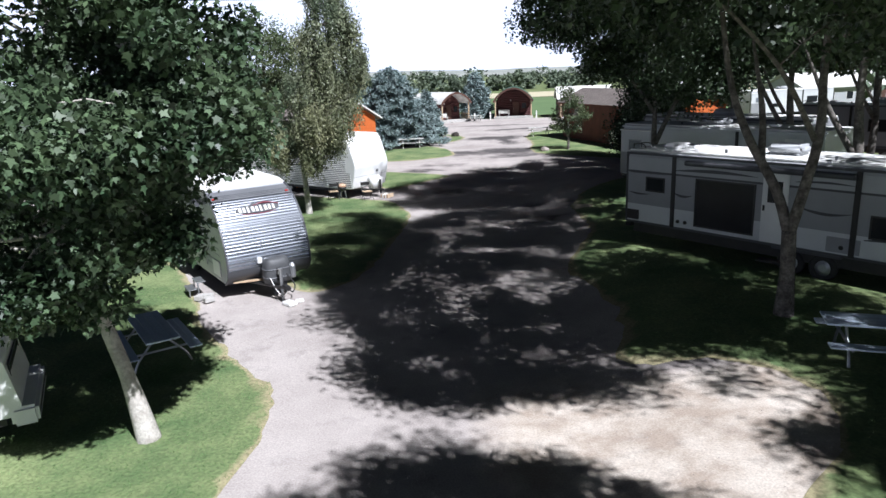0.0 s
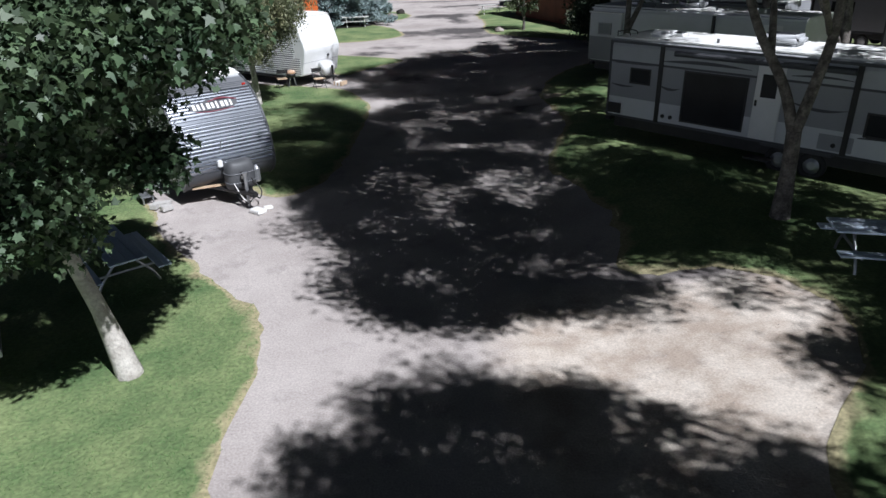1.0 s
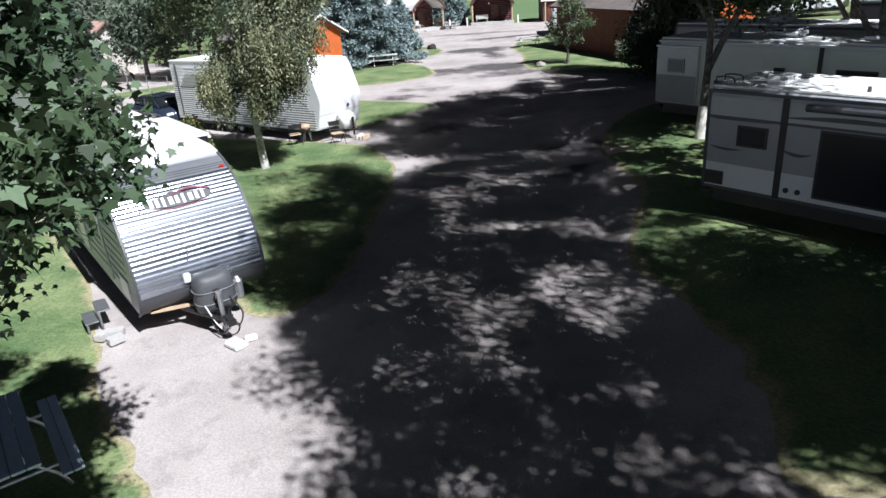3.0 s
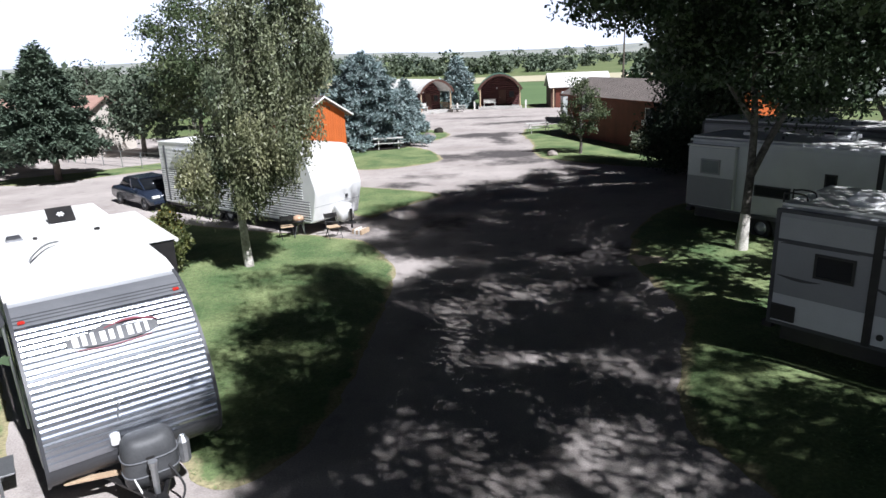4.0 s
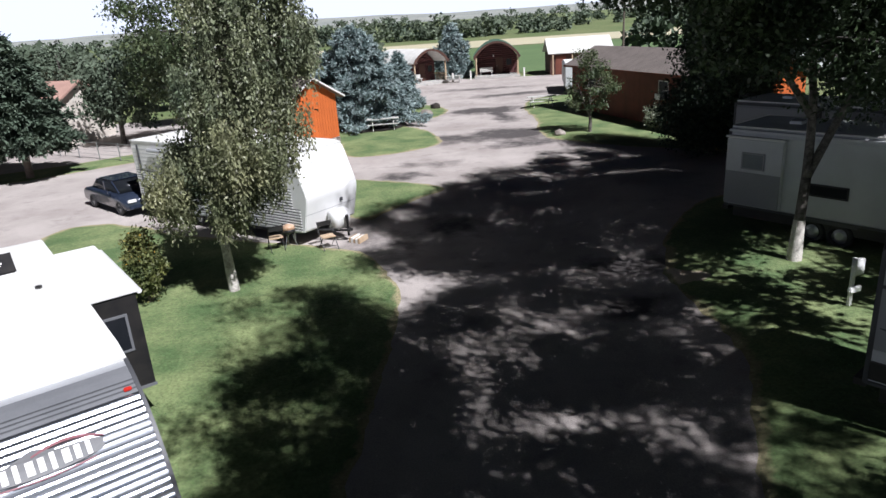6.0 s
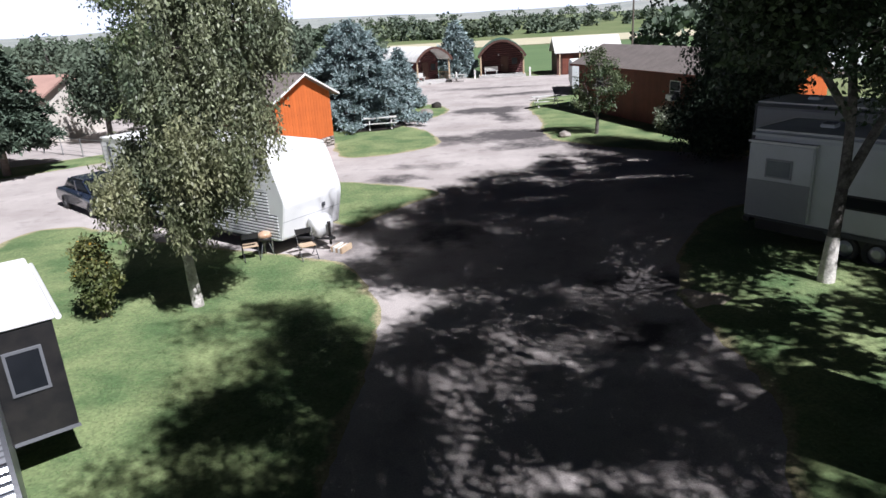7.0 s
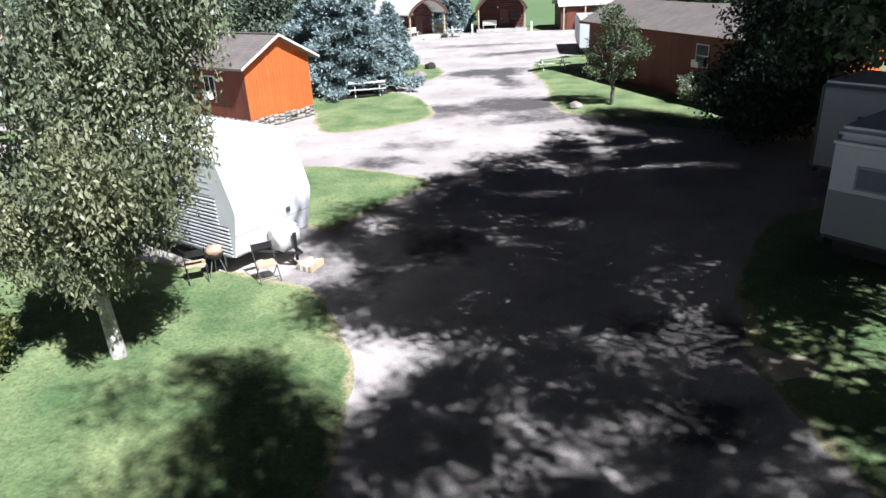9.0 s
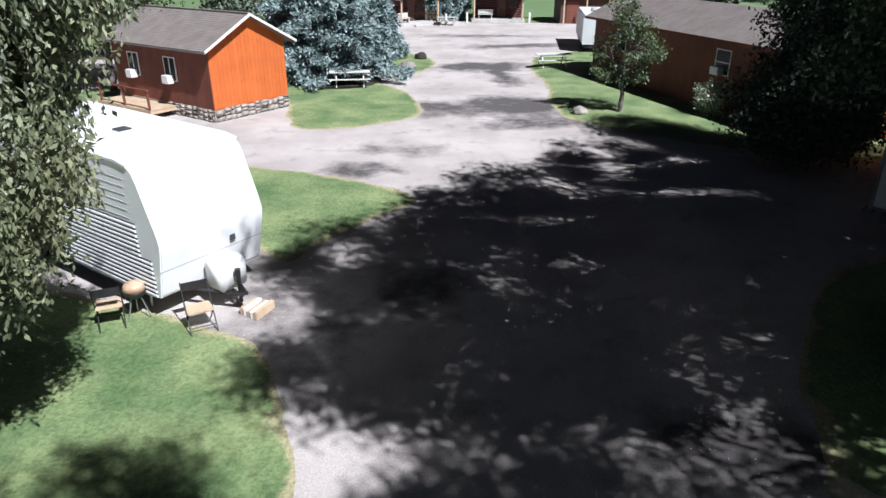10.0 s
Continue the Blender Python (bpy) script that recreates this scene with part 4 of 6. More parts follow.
# blue spruces
conifer(-8.9, 60.2, 7.2, 4.9, "tall blue spruce with boughs down to the ground", NEEDLE, 31, whorls=22, dense=26, size=0.24, power=0.62)
conifer(-6.3, 67.2, 4.8, 2.0, "smaller blue spruce beside the tall one", NEEDLE, 32, whorls=16, dense=20, size=0.24, power=0.75)
conifer(-2.0, 95.0, 6.4, 2.7, "rounded blue spruce between two log cabins", NEEDLE, 33, whorls=14, dense=8, size=0.42, power=0.6)
# dark pines and broad trees beyond the gravel
conifer(-26.0, 46.6, 8.2, 3.0, "tall dark pine beside the gravel", PINE, 34, low=0.2, whorls=17, dense=20, size=0.3, category="pine tree", power=0.7)
conifer(-33, 50, 7.6, 3.0, "tall dark pine by the pale house", PINE, 35, low=0.1, whorls=16, dense=8, size=0.42, category="pine tree", power=0.75)
for tx, ty, th, tr, ts in ((-25.5, 57, 6.2, 2.2, 41), (-19.0, 55.0, 12.0, 4.0, 42), (-24.5, 66, 7, 2.8, 43), (-33, 64, 7, 3.0, 44), (-41, 58, 7, 3.0, 45), (-16, 69, 7.5, 3.0, 46), (-30, 78, 7, 3.2, 47)):
    broadleaf(tx, ty, "leafy tree beyond the gravel turning place", [([(0, 0, -0.1), (0.1, 0, th * 0.4), (0, 0, th * 0.9)], [0.2, 0.15, 0.03])],
              [((0, 0, th * 0.68), (tr, tr, th * 0.3), 4), ((0.4 * tr, 0, th * 0.42), (tr * 0.7, tr * 0.7, th * 0.2), 1.5), ((-0.4 * tr, 0.2, th * 0.45), (tr * 0.7, tr * 0.7, th * 0.2), 1.5)],
              22000 if ts == 42 else 6500, 0.22 if ts == 42 else 0.3, OLIVE if ts == 42 else FARLEAF, BARK, ts, clump=0.5, twigs=14)


# far woods: rows of tree clumps along the valley
def woods(name, rows, seed, label):
    rng = np.random.default_rng(seed)
    cs, sp = [], []
    for x0, x1, y, h, gap in rows:
        x = x0
        while x < x1:
            hh = h * rng.uniform(0.55, 1.15)
            w = hh * rng.uniform(0.35, 0.6)
            for _ in range(14):
                d = rng.normal(0, 1, 3)
                d /= np.linalg.norm(d)
                cs.append((x + d[0] * w, y + rng.uniform(-6, 6) + d[1] * w, hh * 0.55 + d[2] * hh * 0.42))
                sp.append(hh * 0.11)
            x += w * rng.uniform(0.9, 1.6) + gap * rng.uniform(0, 1)
    v = leaf_mesh(np.array(cs), np.array(sp), len(cs) * 34, 1.1, 0, rng, 0.8)
    ob = quads_ob(name, v, FARLEAF, None)
    return tagged(ob, label, "trees", kind="stuff")


woods("far_woods", [(-60, 10, 255, 6.5, 3), (10, 40, 262, 5.5, 5), (30, 200, 330, 6, 12), (-260, -50, 270, 7, 5), (-200, 260, 420, 8, 8)], 51, "dark line of trees along the far side of the fields")
woods("west_woods", [(-110, -40, 105, 6, 5), (-40, -16, 130, 5, 5), (-130, -50, 80, 6, 6)], 52, "trees beyond the houses")
woods("east_woods", [(30, 120, 120, 10, 3), (45, 120, 70, 11, 3), (34, 90, 30, 11, 3), (30, 80, 5, 11, 3)], 53, "trees behind the trailer rows")


# ---- trailers ----
def wheel(parent, x, y, r=0.36, w=0.2, out=1):
    """A road wheel whose axle runs along x: tyre with its rim as a piece of it."""
    prof = [(-w / 2, r * 0.62), (-w / 2, r * 0.9), (-w * 0.32, r), (w * 0.32, r), (w / 2, r * 0.9), (w / 2, r * 0.62)]
    bm, n = bmesh.new(), 20
    rings = [[bm.verts.new((x + a, y + math.cos(2 * math.pi * k / n) * q, r + math.sin(2 * math.pi * k / n) * q)) for k in range(n)] for a, q in prof]
    for r0, r1 in zip(rings, rings[1:] + rings[:1]):
        for k in range(n):
            bm.faces.new((r0[k], r0[(k + 1) % n], r1[(k + 1) % n], r1[k]))
    tyre = part("wheel", bm, RUBBER, parent, "black tyre", True)
    part("rim", tubed([(x - w * 0.3, y, r), (x + w * 0.1, y, r), (x + w * 0.34, y, r)], [r * 0.6, r * 0.62, r * 0.3], 16), STEEL, tyre, "pale steel rim")
    return tyre


def wheel_y(parent, x, y, r=0.36, w=0.2):
    """The same for an axle along y."""
    prof = [(-w / 2, r * 0.62), (-w / 2, r * 0.9), (-w * 0.32, r), (w * 0.32, r), (w / 2, r * 0.9), (w / 2, r * 0.62)]
    bm, n = bmesh.new(), 20
    rings = [[bm.verts.new((x + math.cos(2 * math.pi * k / n) * q, y + a, r + math.sin(2 * math.pi * k / n) * q)) for k in range(n)] for a, q in prof]
    for r0, r1 in zip(rings, rings[1:] + rings[:1]):
        for k in range(n):
            bm.faces.new((r0[k], r0[(k + 1) % n], r1[(k + 1) % n], r1[k]))
    tyre = part("wheel", bm, RUBBER, parent, "black tyre", True)
    part("rim", tubed([(x, y - w * 0.34, r), (x, y - w * 0.1, r), (x, y + w * 0.3, r)], [r * 0.3, r * 0.62, r * 0.6], 16), STEEL, tyre, "pale steel rim")
    return tyre


def along(line):
    """Arc length of a (y, z) line and a lookup of point and outward normal on it."""
    p = np.array(line)
    s = np.r_[0, np.cumsum(np.hypot(*np.diff(p, axis=0).T))]

    def at(d):
        y, z = np.interp(d, s, p[:, 0]), np.interp(d, s, p[:, 1])
        e = 0.03
        t = np.array([np.interp(d + e, s, p[:, 0]) - np.interp(d - e, s, p[:, 0]), np.interp(d + e, s, p[:, 1]) - np.interp(d - e, s, p[:, 1])])
        t /= np.linalg.norm(t)
        return float(y), float(z), -float(t[1]), float(t[0])
    return float(s[-1]), at


def skin(parent, name, line, s0, s1, x0, x1, material, label="", ridge=0.0, pitch=0.085, lift=0.006):
    """A sheet on a curved front from s0 to s1 along its line, corrugated where ridge is given."""
    _, at = along(line)
    n = max(8, int((s1 - s0) / (pitch / 4 if ridge else 0.08)))
    pts = []
    for i in range(n + 1):
        d = s0 + (s1 - s0) * i / n
        y, z, ny, nz = at(d)
        r = lift + (ridge * abs(math.sin(math.pi * d / pitch)) if ridge else 0)
        pts.append((y + ny * r, z + nz * r))
    inner = [(at(s0 + (s1 - s0) * i / n)[0], at(s0 + (s1 - s0) * i / n)[1]) for i in range(n + 1)]
    bm = bmesh.new()
    a = [[bm.verts.new((x, y, z)) for y, z in pts] for x in (x0, x1)]
    b = [[bm.verts.new((x, y, z)) for y, z in inner] for x in (x0, x1)]
    for i in range(n):
        bm.faces.new((a[0][i], a[1][i], a[1][i + 1], a[0][i + 1]))
        bm.faces.new((b[0][i], a[0][i], a[0][i + 1], b[0][i + 1]))
        bm.faces.new((a[1][i], b[1][i], b[1][i + 1], a[1][i + 1]))
    return part(name, bm, material, parent, label)


def window(parent, x0, x1, y0, y1, z0, z1, face, frame_mat=None, pane_mat=None, name="window"):
    """A framed window on a face across x or y: face is '-y', '+y', '-x' or '+x' and the plane is y0 or x0."""
    fm, pm = frame_mat or BLACK, pane_mat or GLASS
    t, b = 0.03, 0.045
    bm = bmesh.new()
    if face[1] == "y":
        lo, hi = (y0 - t, y0) if face[0] == "-" else (y0, y0 + t)
        for a in ((x0, x1, lo, hi, z0, z0 + b), (x0, x1, lo, hi, z1 - b, z1), (x0, x0 + b, lo, hi, z0 + b, z1 - b), (x1 - b, x1, lo, hi, z0 + b, z1 - b)):
            box(bm, *a)
        pane = boxed(x0 + b, x1 - b, (lo + hi) / 2 - 0.006, (lo + hi) / 2 + 0.006, z0 + b, z1 - b)
    else:
        lo, hi = (x0 - t, x0) if face[0] == "-" else (x0, x0 + t)
        for a in ((lo, hi, y0, y1, z0, z0 + b), (lo, hi, y0, y1, z1 - b, z1), (lo, hi, y0, y0 + b, z0 + b, z1 - b), (lo, hi, y1 - b, y1, z0 + b, z1 - b)):
            box(bm, *a)
        pane = boxed((lo + hi) / 2 - 0.006, (lo + hi) / 2 + 0.006, y0 + b, y1 - b, z0 + b, z1 - b)
    f = part(name, bm, fm, parent)
    part("pane", pane, pm, f, "dark tinted pane")
    return f


def roof_vent(parent, x, y, z, mat=None, s=0.36):
    v = part("roof_vent", boxed(x - s / 2, x + s / 2, y - s / 2, y + s / 2, z, z + 0.09, 0.02), mat or WHITE, parent)
    part("lid", boxed(x - s * 0.42, x + s * 0.42, y - s * 0.42, y + s * 0.42, z + 0.092, z + 0.13, 0.015), CHAR, v, "smoked plastic lid")


def roof_ac(parent, x, y, z, turned=False):
    a, b = (0.5, 0.35) if turned else (0.35, 0.5)
    bm = bmesh.new()
    box(bm, x - a, x + a, y - b, y + b, z, z + 0.3, 0.09)
    u = part("air_conditioner", bm, CREAM, parent, "off-white rooftop air conditioner", True)
    bm = bmesh.new()
    for k in range(6):
        box(bm, x - a * 0.7, x + a * 0.7, y - b * 0.62 + k * b * 0.22, y - b * 0.56 + k * b * 0.22, z + 0.3, z + 0.312)
    part("grille", bm, CHAR, u)


# the corrugated aluminium travel trailer
T1 = thing("travel_trailer", pose(-7.06, 15.02, -0.05, 0, 0, 39), "travel trailer with corrugated aluminium front and white roof", "trailer")
W1, L1 = 2.5, 8.7
front1 = curve_pts([(0.2, 0.48), (-0.12, 0.72), (-0.22, 1.08), (-0.1, 1.68), (0.16, 2.2), (0.58, 2.68), (1.12, 3.02), (1.8, 3.17)], 5)
body = list(front1) + [(L1 - 0.1, 3.17), (L1, 3.07), (L1, 0.48)]
part("body", prism(bmesh.new(), body, 0, W1), SILVER, T1, "silver-grey ribbed side walls")
len1, at1 = along(front1)
skin(T1, "lower_panel", front1, 0.0, 0.66, 0.0, W1, CHAR, "charcoal lower front panel")
skin(T1, "front_siding", front1, 0.66, 2.9, 0.0, W1, ALU, "corrugated aluminium front siding", 0.012, 0.1)
skin(T1, "cap_band", front1, 2.9, 3.38, 0.0, W1, GREYBAND, "smooth grey band under the roof edge", lift=0.012)
for d in (2.96, 3.03, 3.1):
    skin(T1, "band_rib", front1, d, d + 0.022, 0.0, W1, CHAR, "dark rib on the grey band", lift=0.018)
part("roof", strip(bmesh.new(), [(1.36, 3.09), (1.8, 3.173), (4.0, 3.21), (L1 - 0.3, 3.19), (L1 + 0.01, 3.15)], -0.03, W1 + 0.03, 0.05), ROOFWHITE, T1, "white rubber roof")
for x in (-0.03, W1):
    skin(T1, "corner_trim", front1, 0.0, len1 - 0.05, x - 0.01, x + 0.04, CHAR, lift=0.035)
for x in (0.12, W1 - 0.12):
    y, z, ny, nz = at1(2.97)
    part("marker_light", boxed(x - 0.05, x + 0.05, y + ny * 0.03 - 0.025, y + ny * 0.03 + 0.025, z + nz * 0.03 - 0.02, z + nz * 0.03 + 0.03, 0.01), RED, T1, "small red marker light")
# emblem: a dark peak and an oval with plain bars


def decal(name, pts, lift, material, parent):
    bm = bmesh.new()
    vs = []
    for x, d in pts:
        y, z, ny, nz = at1(d)
        vs.append(bm.verts.new((x, y + ny * lift, z + nz * lift)))
    bm.faces.new(vs)
    return part(name, bm, material, parent)


def decal_band(name, xa, xb, lo, hi, lift, material, parent, n=10):
    """A band over the curved front between two lines lo(f) and hi(f) along it."""
    bm = bmesh.new()
    rows = []
    for i in range(n + 1):
        f = i / n
        row = []
        for d in (lo(f), (lo(f) + hi(f)) / 2, hi(f)):
            y, z, ny, nz = at1(d)
            row.append(bm.verts.new((xa + (xb - xa) * f, y + ny * lift, z + nz * lift)))
        rows.append(row)
    for a, b in zip(rows, rows[1:]):
        for k in range(2):
            bm.faces.new((a[k], b[k], b[k + 1], a[k + 1]))
    return part(name, bm, material, parent)


EM = 2.42
emblem = decal_band("emblem", 0.6, 1.92, lambda f: EM - 0.05 - 0.09 * math.sin(math.pi * f) ** 0.5, lambda f: EM + 0.05 + 0.07 * math.sin(math.pi * f) ** 0.5, 0.034, CHAR, T1, 24)
emblem["label"] = "dark emblem with plain pale bars and maroon arcs"
decal_band("peak", 0.9, 1.45, lambda f: EM + 0.1, lambda f: EM + 0.105 + 0.1 * (1 - abs(f - 0.5) / 0.5), 0.04, CHAR, emblem, 12)
decal_band("arc", 1.15, 1.94, lambda f: EM + 0.105 + 0.08 * math.sin(math.pi * f) - 0.04 * f, lambda f: EM + 0.125 + 0.1 * math.sin(math.pi * f) - 0.04 * f, 0.044, MAROON, emblem, 18)
decal_band("arc", 0.72, 1.8, lambda f: EM - 0.15 - 0.04 * math.sin(math.pi * f), lambda f: EM - 0.135 - 0.035 * math.sin(math.pi * f), 0.044, MAROON, emblem, 18)
for k in range(9):
    x = 0.68 + 0.13 * k
    tall = 0.115 if k in (2, 5) else 0.095
    wide = 0.085 - 0.015 * (k % 3)
    decal("bar", [(x, EM - tall), (x + wide, EM - tall), (x + wide, EM + tall - 0.02), (x, EM + tall - 0.02)], 0.047, TRIM, emblem)
# side details on the shaded side
for z in (0.85, 1.05, 1.25, 1.45, 1.65, 1.85, 2.05, 2.25, 2.45, 2.65):
    part("side_rib", boxed(-0.014, 0.0, 1.25 if z > 2.4 else 0.55, L1 - 0.1, z, z + 0.05), SILVER, T1)
window(T1, -0.002, 0, 2.2, 3.3, 1.5, 2.3, "-x")
window(T1, -0.002, 0, 5.6, 6.4, 1.6, 2.3, "-x")
part("storage_hatch", boxed(-0.03, 0, 0.55, 1.25, 0.62, 1.1, 0.01), WHITE, T1, "pale storage hatch door")
part("entry_door", boxed(-0.035, 0, 4.3, 5.0, 0.7, 2.55, 0.015), WHITE, T1, "white entry door")
part("awning", tubed([(-0.14, 1.7, 2.72), (-0.14, 6.9, 2.72)], 0.085, 10), CHAR, T1, "rolled dark awning")
for y in (1.75, 6.85):
    part("awning_arm", tubed([(-0.1, y, 2.7), (-0.06, y, 0.8)], 0.025, 6), STEEL, T1)
part("skirt", boxed(0.12, W1 - 0.12, 0.5, L1 - 0.1, 0.36, 0.5), BLACK, T1, "black underframe")
for y in (4.3, 5.15):
    wheel(T1, 0.2, y)
    wheel(T1, W1 - 0.2, y)
# slide-out room
so = part("slide_out", boxed(W1, 3.45, 4.8, 8.4, 0.85, 2.8, 0.02), BLACK, T1, "dark slide-out room")
part("slide_roof", boxed(W1 - 0.02, 3.5, 4.76, 8.45, 2.8, 2.88, 0.02), ROOFWHITE, so, "white roof of the slide-out")
window(T1, 2.68, 3.22, 4.8, 0, 1.7, 2.45, "-y", GREYBAND)
part("slide_trim", boxed(W1 + 0.02, 3.47, 4.785, 4.8, 0.86, 0.92), GREYBAND, so)
window(T1, 3.45, 0, 5.4, 6.9, 1.6, 2.35, "+x")
part("slide_awning", tubed([(3.56, 5.0, 2.74), (3.56, 8.3, 2.74)], 0.05, 8), WHITE, so, "rolled white awning over the slide-out")
fan = part("roof_vent", boxed(1.28, 1.82, 6.3, 6.84, 3.19, 3.27, 0.02), WHITE, T1, "open black roof vent with a white fan")
part("well", boxed(1.31, 1.79, 6.33, 6.81, 3.272, 3.28), BLACK, fan)
lid_at = pose(1.55, 6.42, 3.27, -58, 0, 0)
part("lid", boxed(-0.27, 0.27, -0.012, 0.012, 0, 0.5, 0.004, lid_at), BLACK, fan, "raised black vent lid")
for k in range(3):
    part("fan_blade", boxed(-0.08, 0.08, -0.006, 0.006, -0.018, 0.018, 0.0, lid_at @ pose(0, -0.02, 0.24, 0, 60 * k, 0)), WHITE, fan)
part("roof_hatch", boxed(1.1, 1.5, 4.1, 4.5, 3.21, 3.24, 0.01), ROOFWHITE, T1)
roof_vent(T1, 0.5, 5.3, 3.205, GREYSIDE, 0.3)
for px, r in ((2.0, 0.055), (0.85, 0.04)):
    part("plumbing_pipe", tubed([(px, 5.05, 3.18), (px, 5.05, 3.3)], r, 8), BLACK, T1)
part("antenna", tubed(curve_pts([(0.5, 3.0, 3.21), (0.6, 3.2, 3.34), (0.9, 3.9, 3.36), (1.15, 4.2, 3.32)], 4), 0.018, 6), STEEL, T1, "folded grey aerial")
# tongue
bm = bmesh.new()
tube(bm, [(0.55, 0.45, 0.46), (1.22, -1.2, 0.46)], 0.05, 6)
tube(bm, [(1.95, 0.45, 0.46), (1.28, -1.2, 0.46)], 0.05, 6)
box(bm, 1.0, 1.5, -0.75, -0.65, 0.42, 0.5)
part("tongue", bm, BLACK, T1, "black steel tongue frame")
part("coupler", boxed(1.16, 1.34, -1.5, -1.15, 0.42, 0.56, 0.03), BLACK, T1)
part("jack", tubed([(1.25, -1.0, 0.02), (1.25, -1.0, 0.5), (1.25, -1.0, 0.9), (1.25, -1.0, 1.0)], [0.045, 0.045, 0.05, 0.07], 8), STEEL, T1, "steel tongue jack")
bm = bmesh.new()
rings = []
for z, a, b in ((0.5, 0.39, 0.28), (0.7, 0.4, 0.285), (1.02, 0.39, 0.275), (1.14, 0.365, 0.25), (1.22, 0.3, 0.19), (1.245, 0.16, 0.09)):
    ring = []
    for k in range(24):
        c, q = math.cos(k * math.pi / 12), math.sin(k * math.pi / 12)
        ring.append(bm.verts.new((1.3 + a * math.copysign(abs(c) ** 0.6, c), -0.53 + b * math.copysign(abs(q) ** 0.7, q), z + (0.025 * abs(c) if z > 1.1 else 0))))
    rings.append(ring)
for lo, hi in zip(rings, rings[1:]):
    for k in range(24):
        bm.faces.new((lo[k], lo[(k + 1) % 24], hi[(k + 1) % 24], hi[k]))
bm.faces.new(rings[-1])
bm.faces.new(rings[0][::-1])
cover = part("propane_cover", bm, VINYL, T1, "dark vinyl cover over the gas bottles", True)
for z in (0.68, 0.93):
    part("band", tubed([(1.3 + 0.405 * math.copysign(abs(math.cos(a)) ** 0.6, math.cos(a)), -0.53 + 0.29 * math.copysign(abs(math.sin(a)) ** 0.7, math.sin(a)), z) for a in (k * math.pi / 12 for k in range(25))], 0.012, 5), GREYBAND, cover)
part("strap", boxed(1.2, 1.32, -0.815, -0.8, 0.6, 0.98), BLACK, cover)
part("buckle", boxed(1.22, 1.3, -0.828, -0.812, 0.78, 0.86), TRIM, cover)
part("jack_head", boxed(0.86, 0.99, -0.3, -0.17, 1.05, 1.24, 0.02), WHITE, T1, "white jack motor housing")
part("crank_rod", tubed([(0.98, -0.2, 1.24), (1.08, -0.14, 1.72)], 0.012, 5), STEEL, T1)
part("hose", tubed(curve_pts([(1.5, -0.8, 0.75), (1.62, -1.05, 0.45), (1.45, -1.3, 0.32), (1.3, -1.4, 0.45)], 5), 0.018, 6), RUBBER, T1)
part("cable", tubed(curve_pts([(1.0, -0.8, 0.7), (1.12, -1.0, 0.3), (1.2, -1.3, 0.28), (1.28, -1.45, 0.48)], 5), 0.014, 6), TRIM, T1)
part("chain", tubed(curve_pts([(1.05, -0.7, 0.42), (1.1, -1.1, 0.16), (1.22, -1.4, 0.4)], 5), 0.015, 5), BLACK, T1)
part("gas_bottle", tubed([(1.82, -0.45, 0.5), (1.82, -0.45, 0.54), (1.82, -0.45, 0.86), (1.82, -0.45, 0.95)], [0.08, 0.1, 0.1, 0.04], 10), STEEL, T1, "bright metal bottle")
part("plank", boxed(-0.55, 0.4, -0.06, 0.06, 0, 0.045, 0.008, pose(0.7, -0.1, 0.512, 0, 0, -18)), WOODRAW, T1, "raw timber plank on the tongue")
tagged(part("wheel_chock", boxed(-0.14, 0.14, -0.2, 0.2, 0, 0.1, 0.02), TRIM, None), "pale block under the trailer tongue", "block").matrix_basis = pose(-5.12, 14.55, gz(-5.1, 14.5) + 0.01, 0, 0, 53)
tagged(part("wheel_chock", boxed(-0.12, 0.12, -0.09, 0.09, 0, 0.08, 0.02), TRIM, None), "pale block beside the trailer tongue", "block").matrix_basis = pose(-4.9, 14.78, gz(-5, 14.8) + 0.01, 0, 0, 23)

# the white trailer behind the birch
T2 = thing("travel_trailer", pose(-7.05, 31.46, 0, 0, 0, 56), "white travel trailer with a pointed front and ribbed lower sides", "trailer")
W2, L2 = 2.5, 9.4
front2 = [(0.0, 0.5), (-0.36, 0.56), (-0.44, 0.85), (-0.56, 1.35), (-0.62, 1.6), (-0.64, 1.76), (-0.6, 1.95), (-0.22, 2.95), (-0.14, 3.1), (0.0, 3.2), (0.2, 3.24)]
part("body", prism(bmesh.new(), list(front2) + [(L2 - 0.1, 3.24), (L2, 3.1), (L2, 0.5)], 0, W2), WHITE, T2, "white aluminium body")
skin(T2, "front_cap", front2, 0.1, 2.9, 0.03, W2 - 0.03, WHITE, "smooth white front cap", lift=0.02)
skin(T2, "front_seam", front2, 0.98, 1.0, 0.0, W2, CREAM, lift=0.024)
part("front_vent", boxed(1.62, 1.74, -0.62, -0.5, 1.3, 1.42), CHAR, T2, "small dark vent")
part("roof", strip(bmesh.new(), [(-0.05, 3.18), (0.3, 3.245), (4.0, 3.26), (L2 + 0.02, 3.22)], -0.03, W2 + 0.03, 0.05), ROOFWHITE, T2, "white roof")
for k in range(15):
    z = 0.56 + 0.1 * k
    part("side_rib", boxed(-0.03, 0.0, -0.3 if k < 8 else 0.05, L2 - 0.05, z, z + 0.06, 0.012), WHITE, T2)
    # charcoal strips put the shade between the white ribs into colour
    part("rib_shade", boxed(-0.012, 0.0, -0.3 if k < 8 else 0.05, L2 - 0.05, z + 0.064, z + 0.096), CHAR, T2, "charcoal strip painting the shade between the ribs")
part("corner_post", boxed(-0.05, 0.02, L2 - 0.5, L2 - 0.42, 0.6, 3.1, 0.01), CHAR, T2, "dark awning post at the rear")
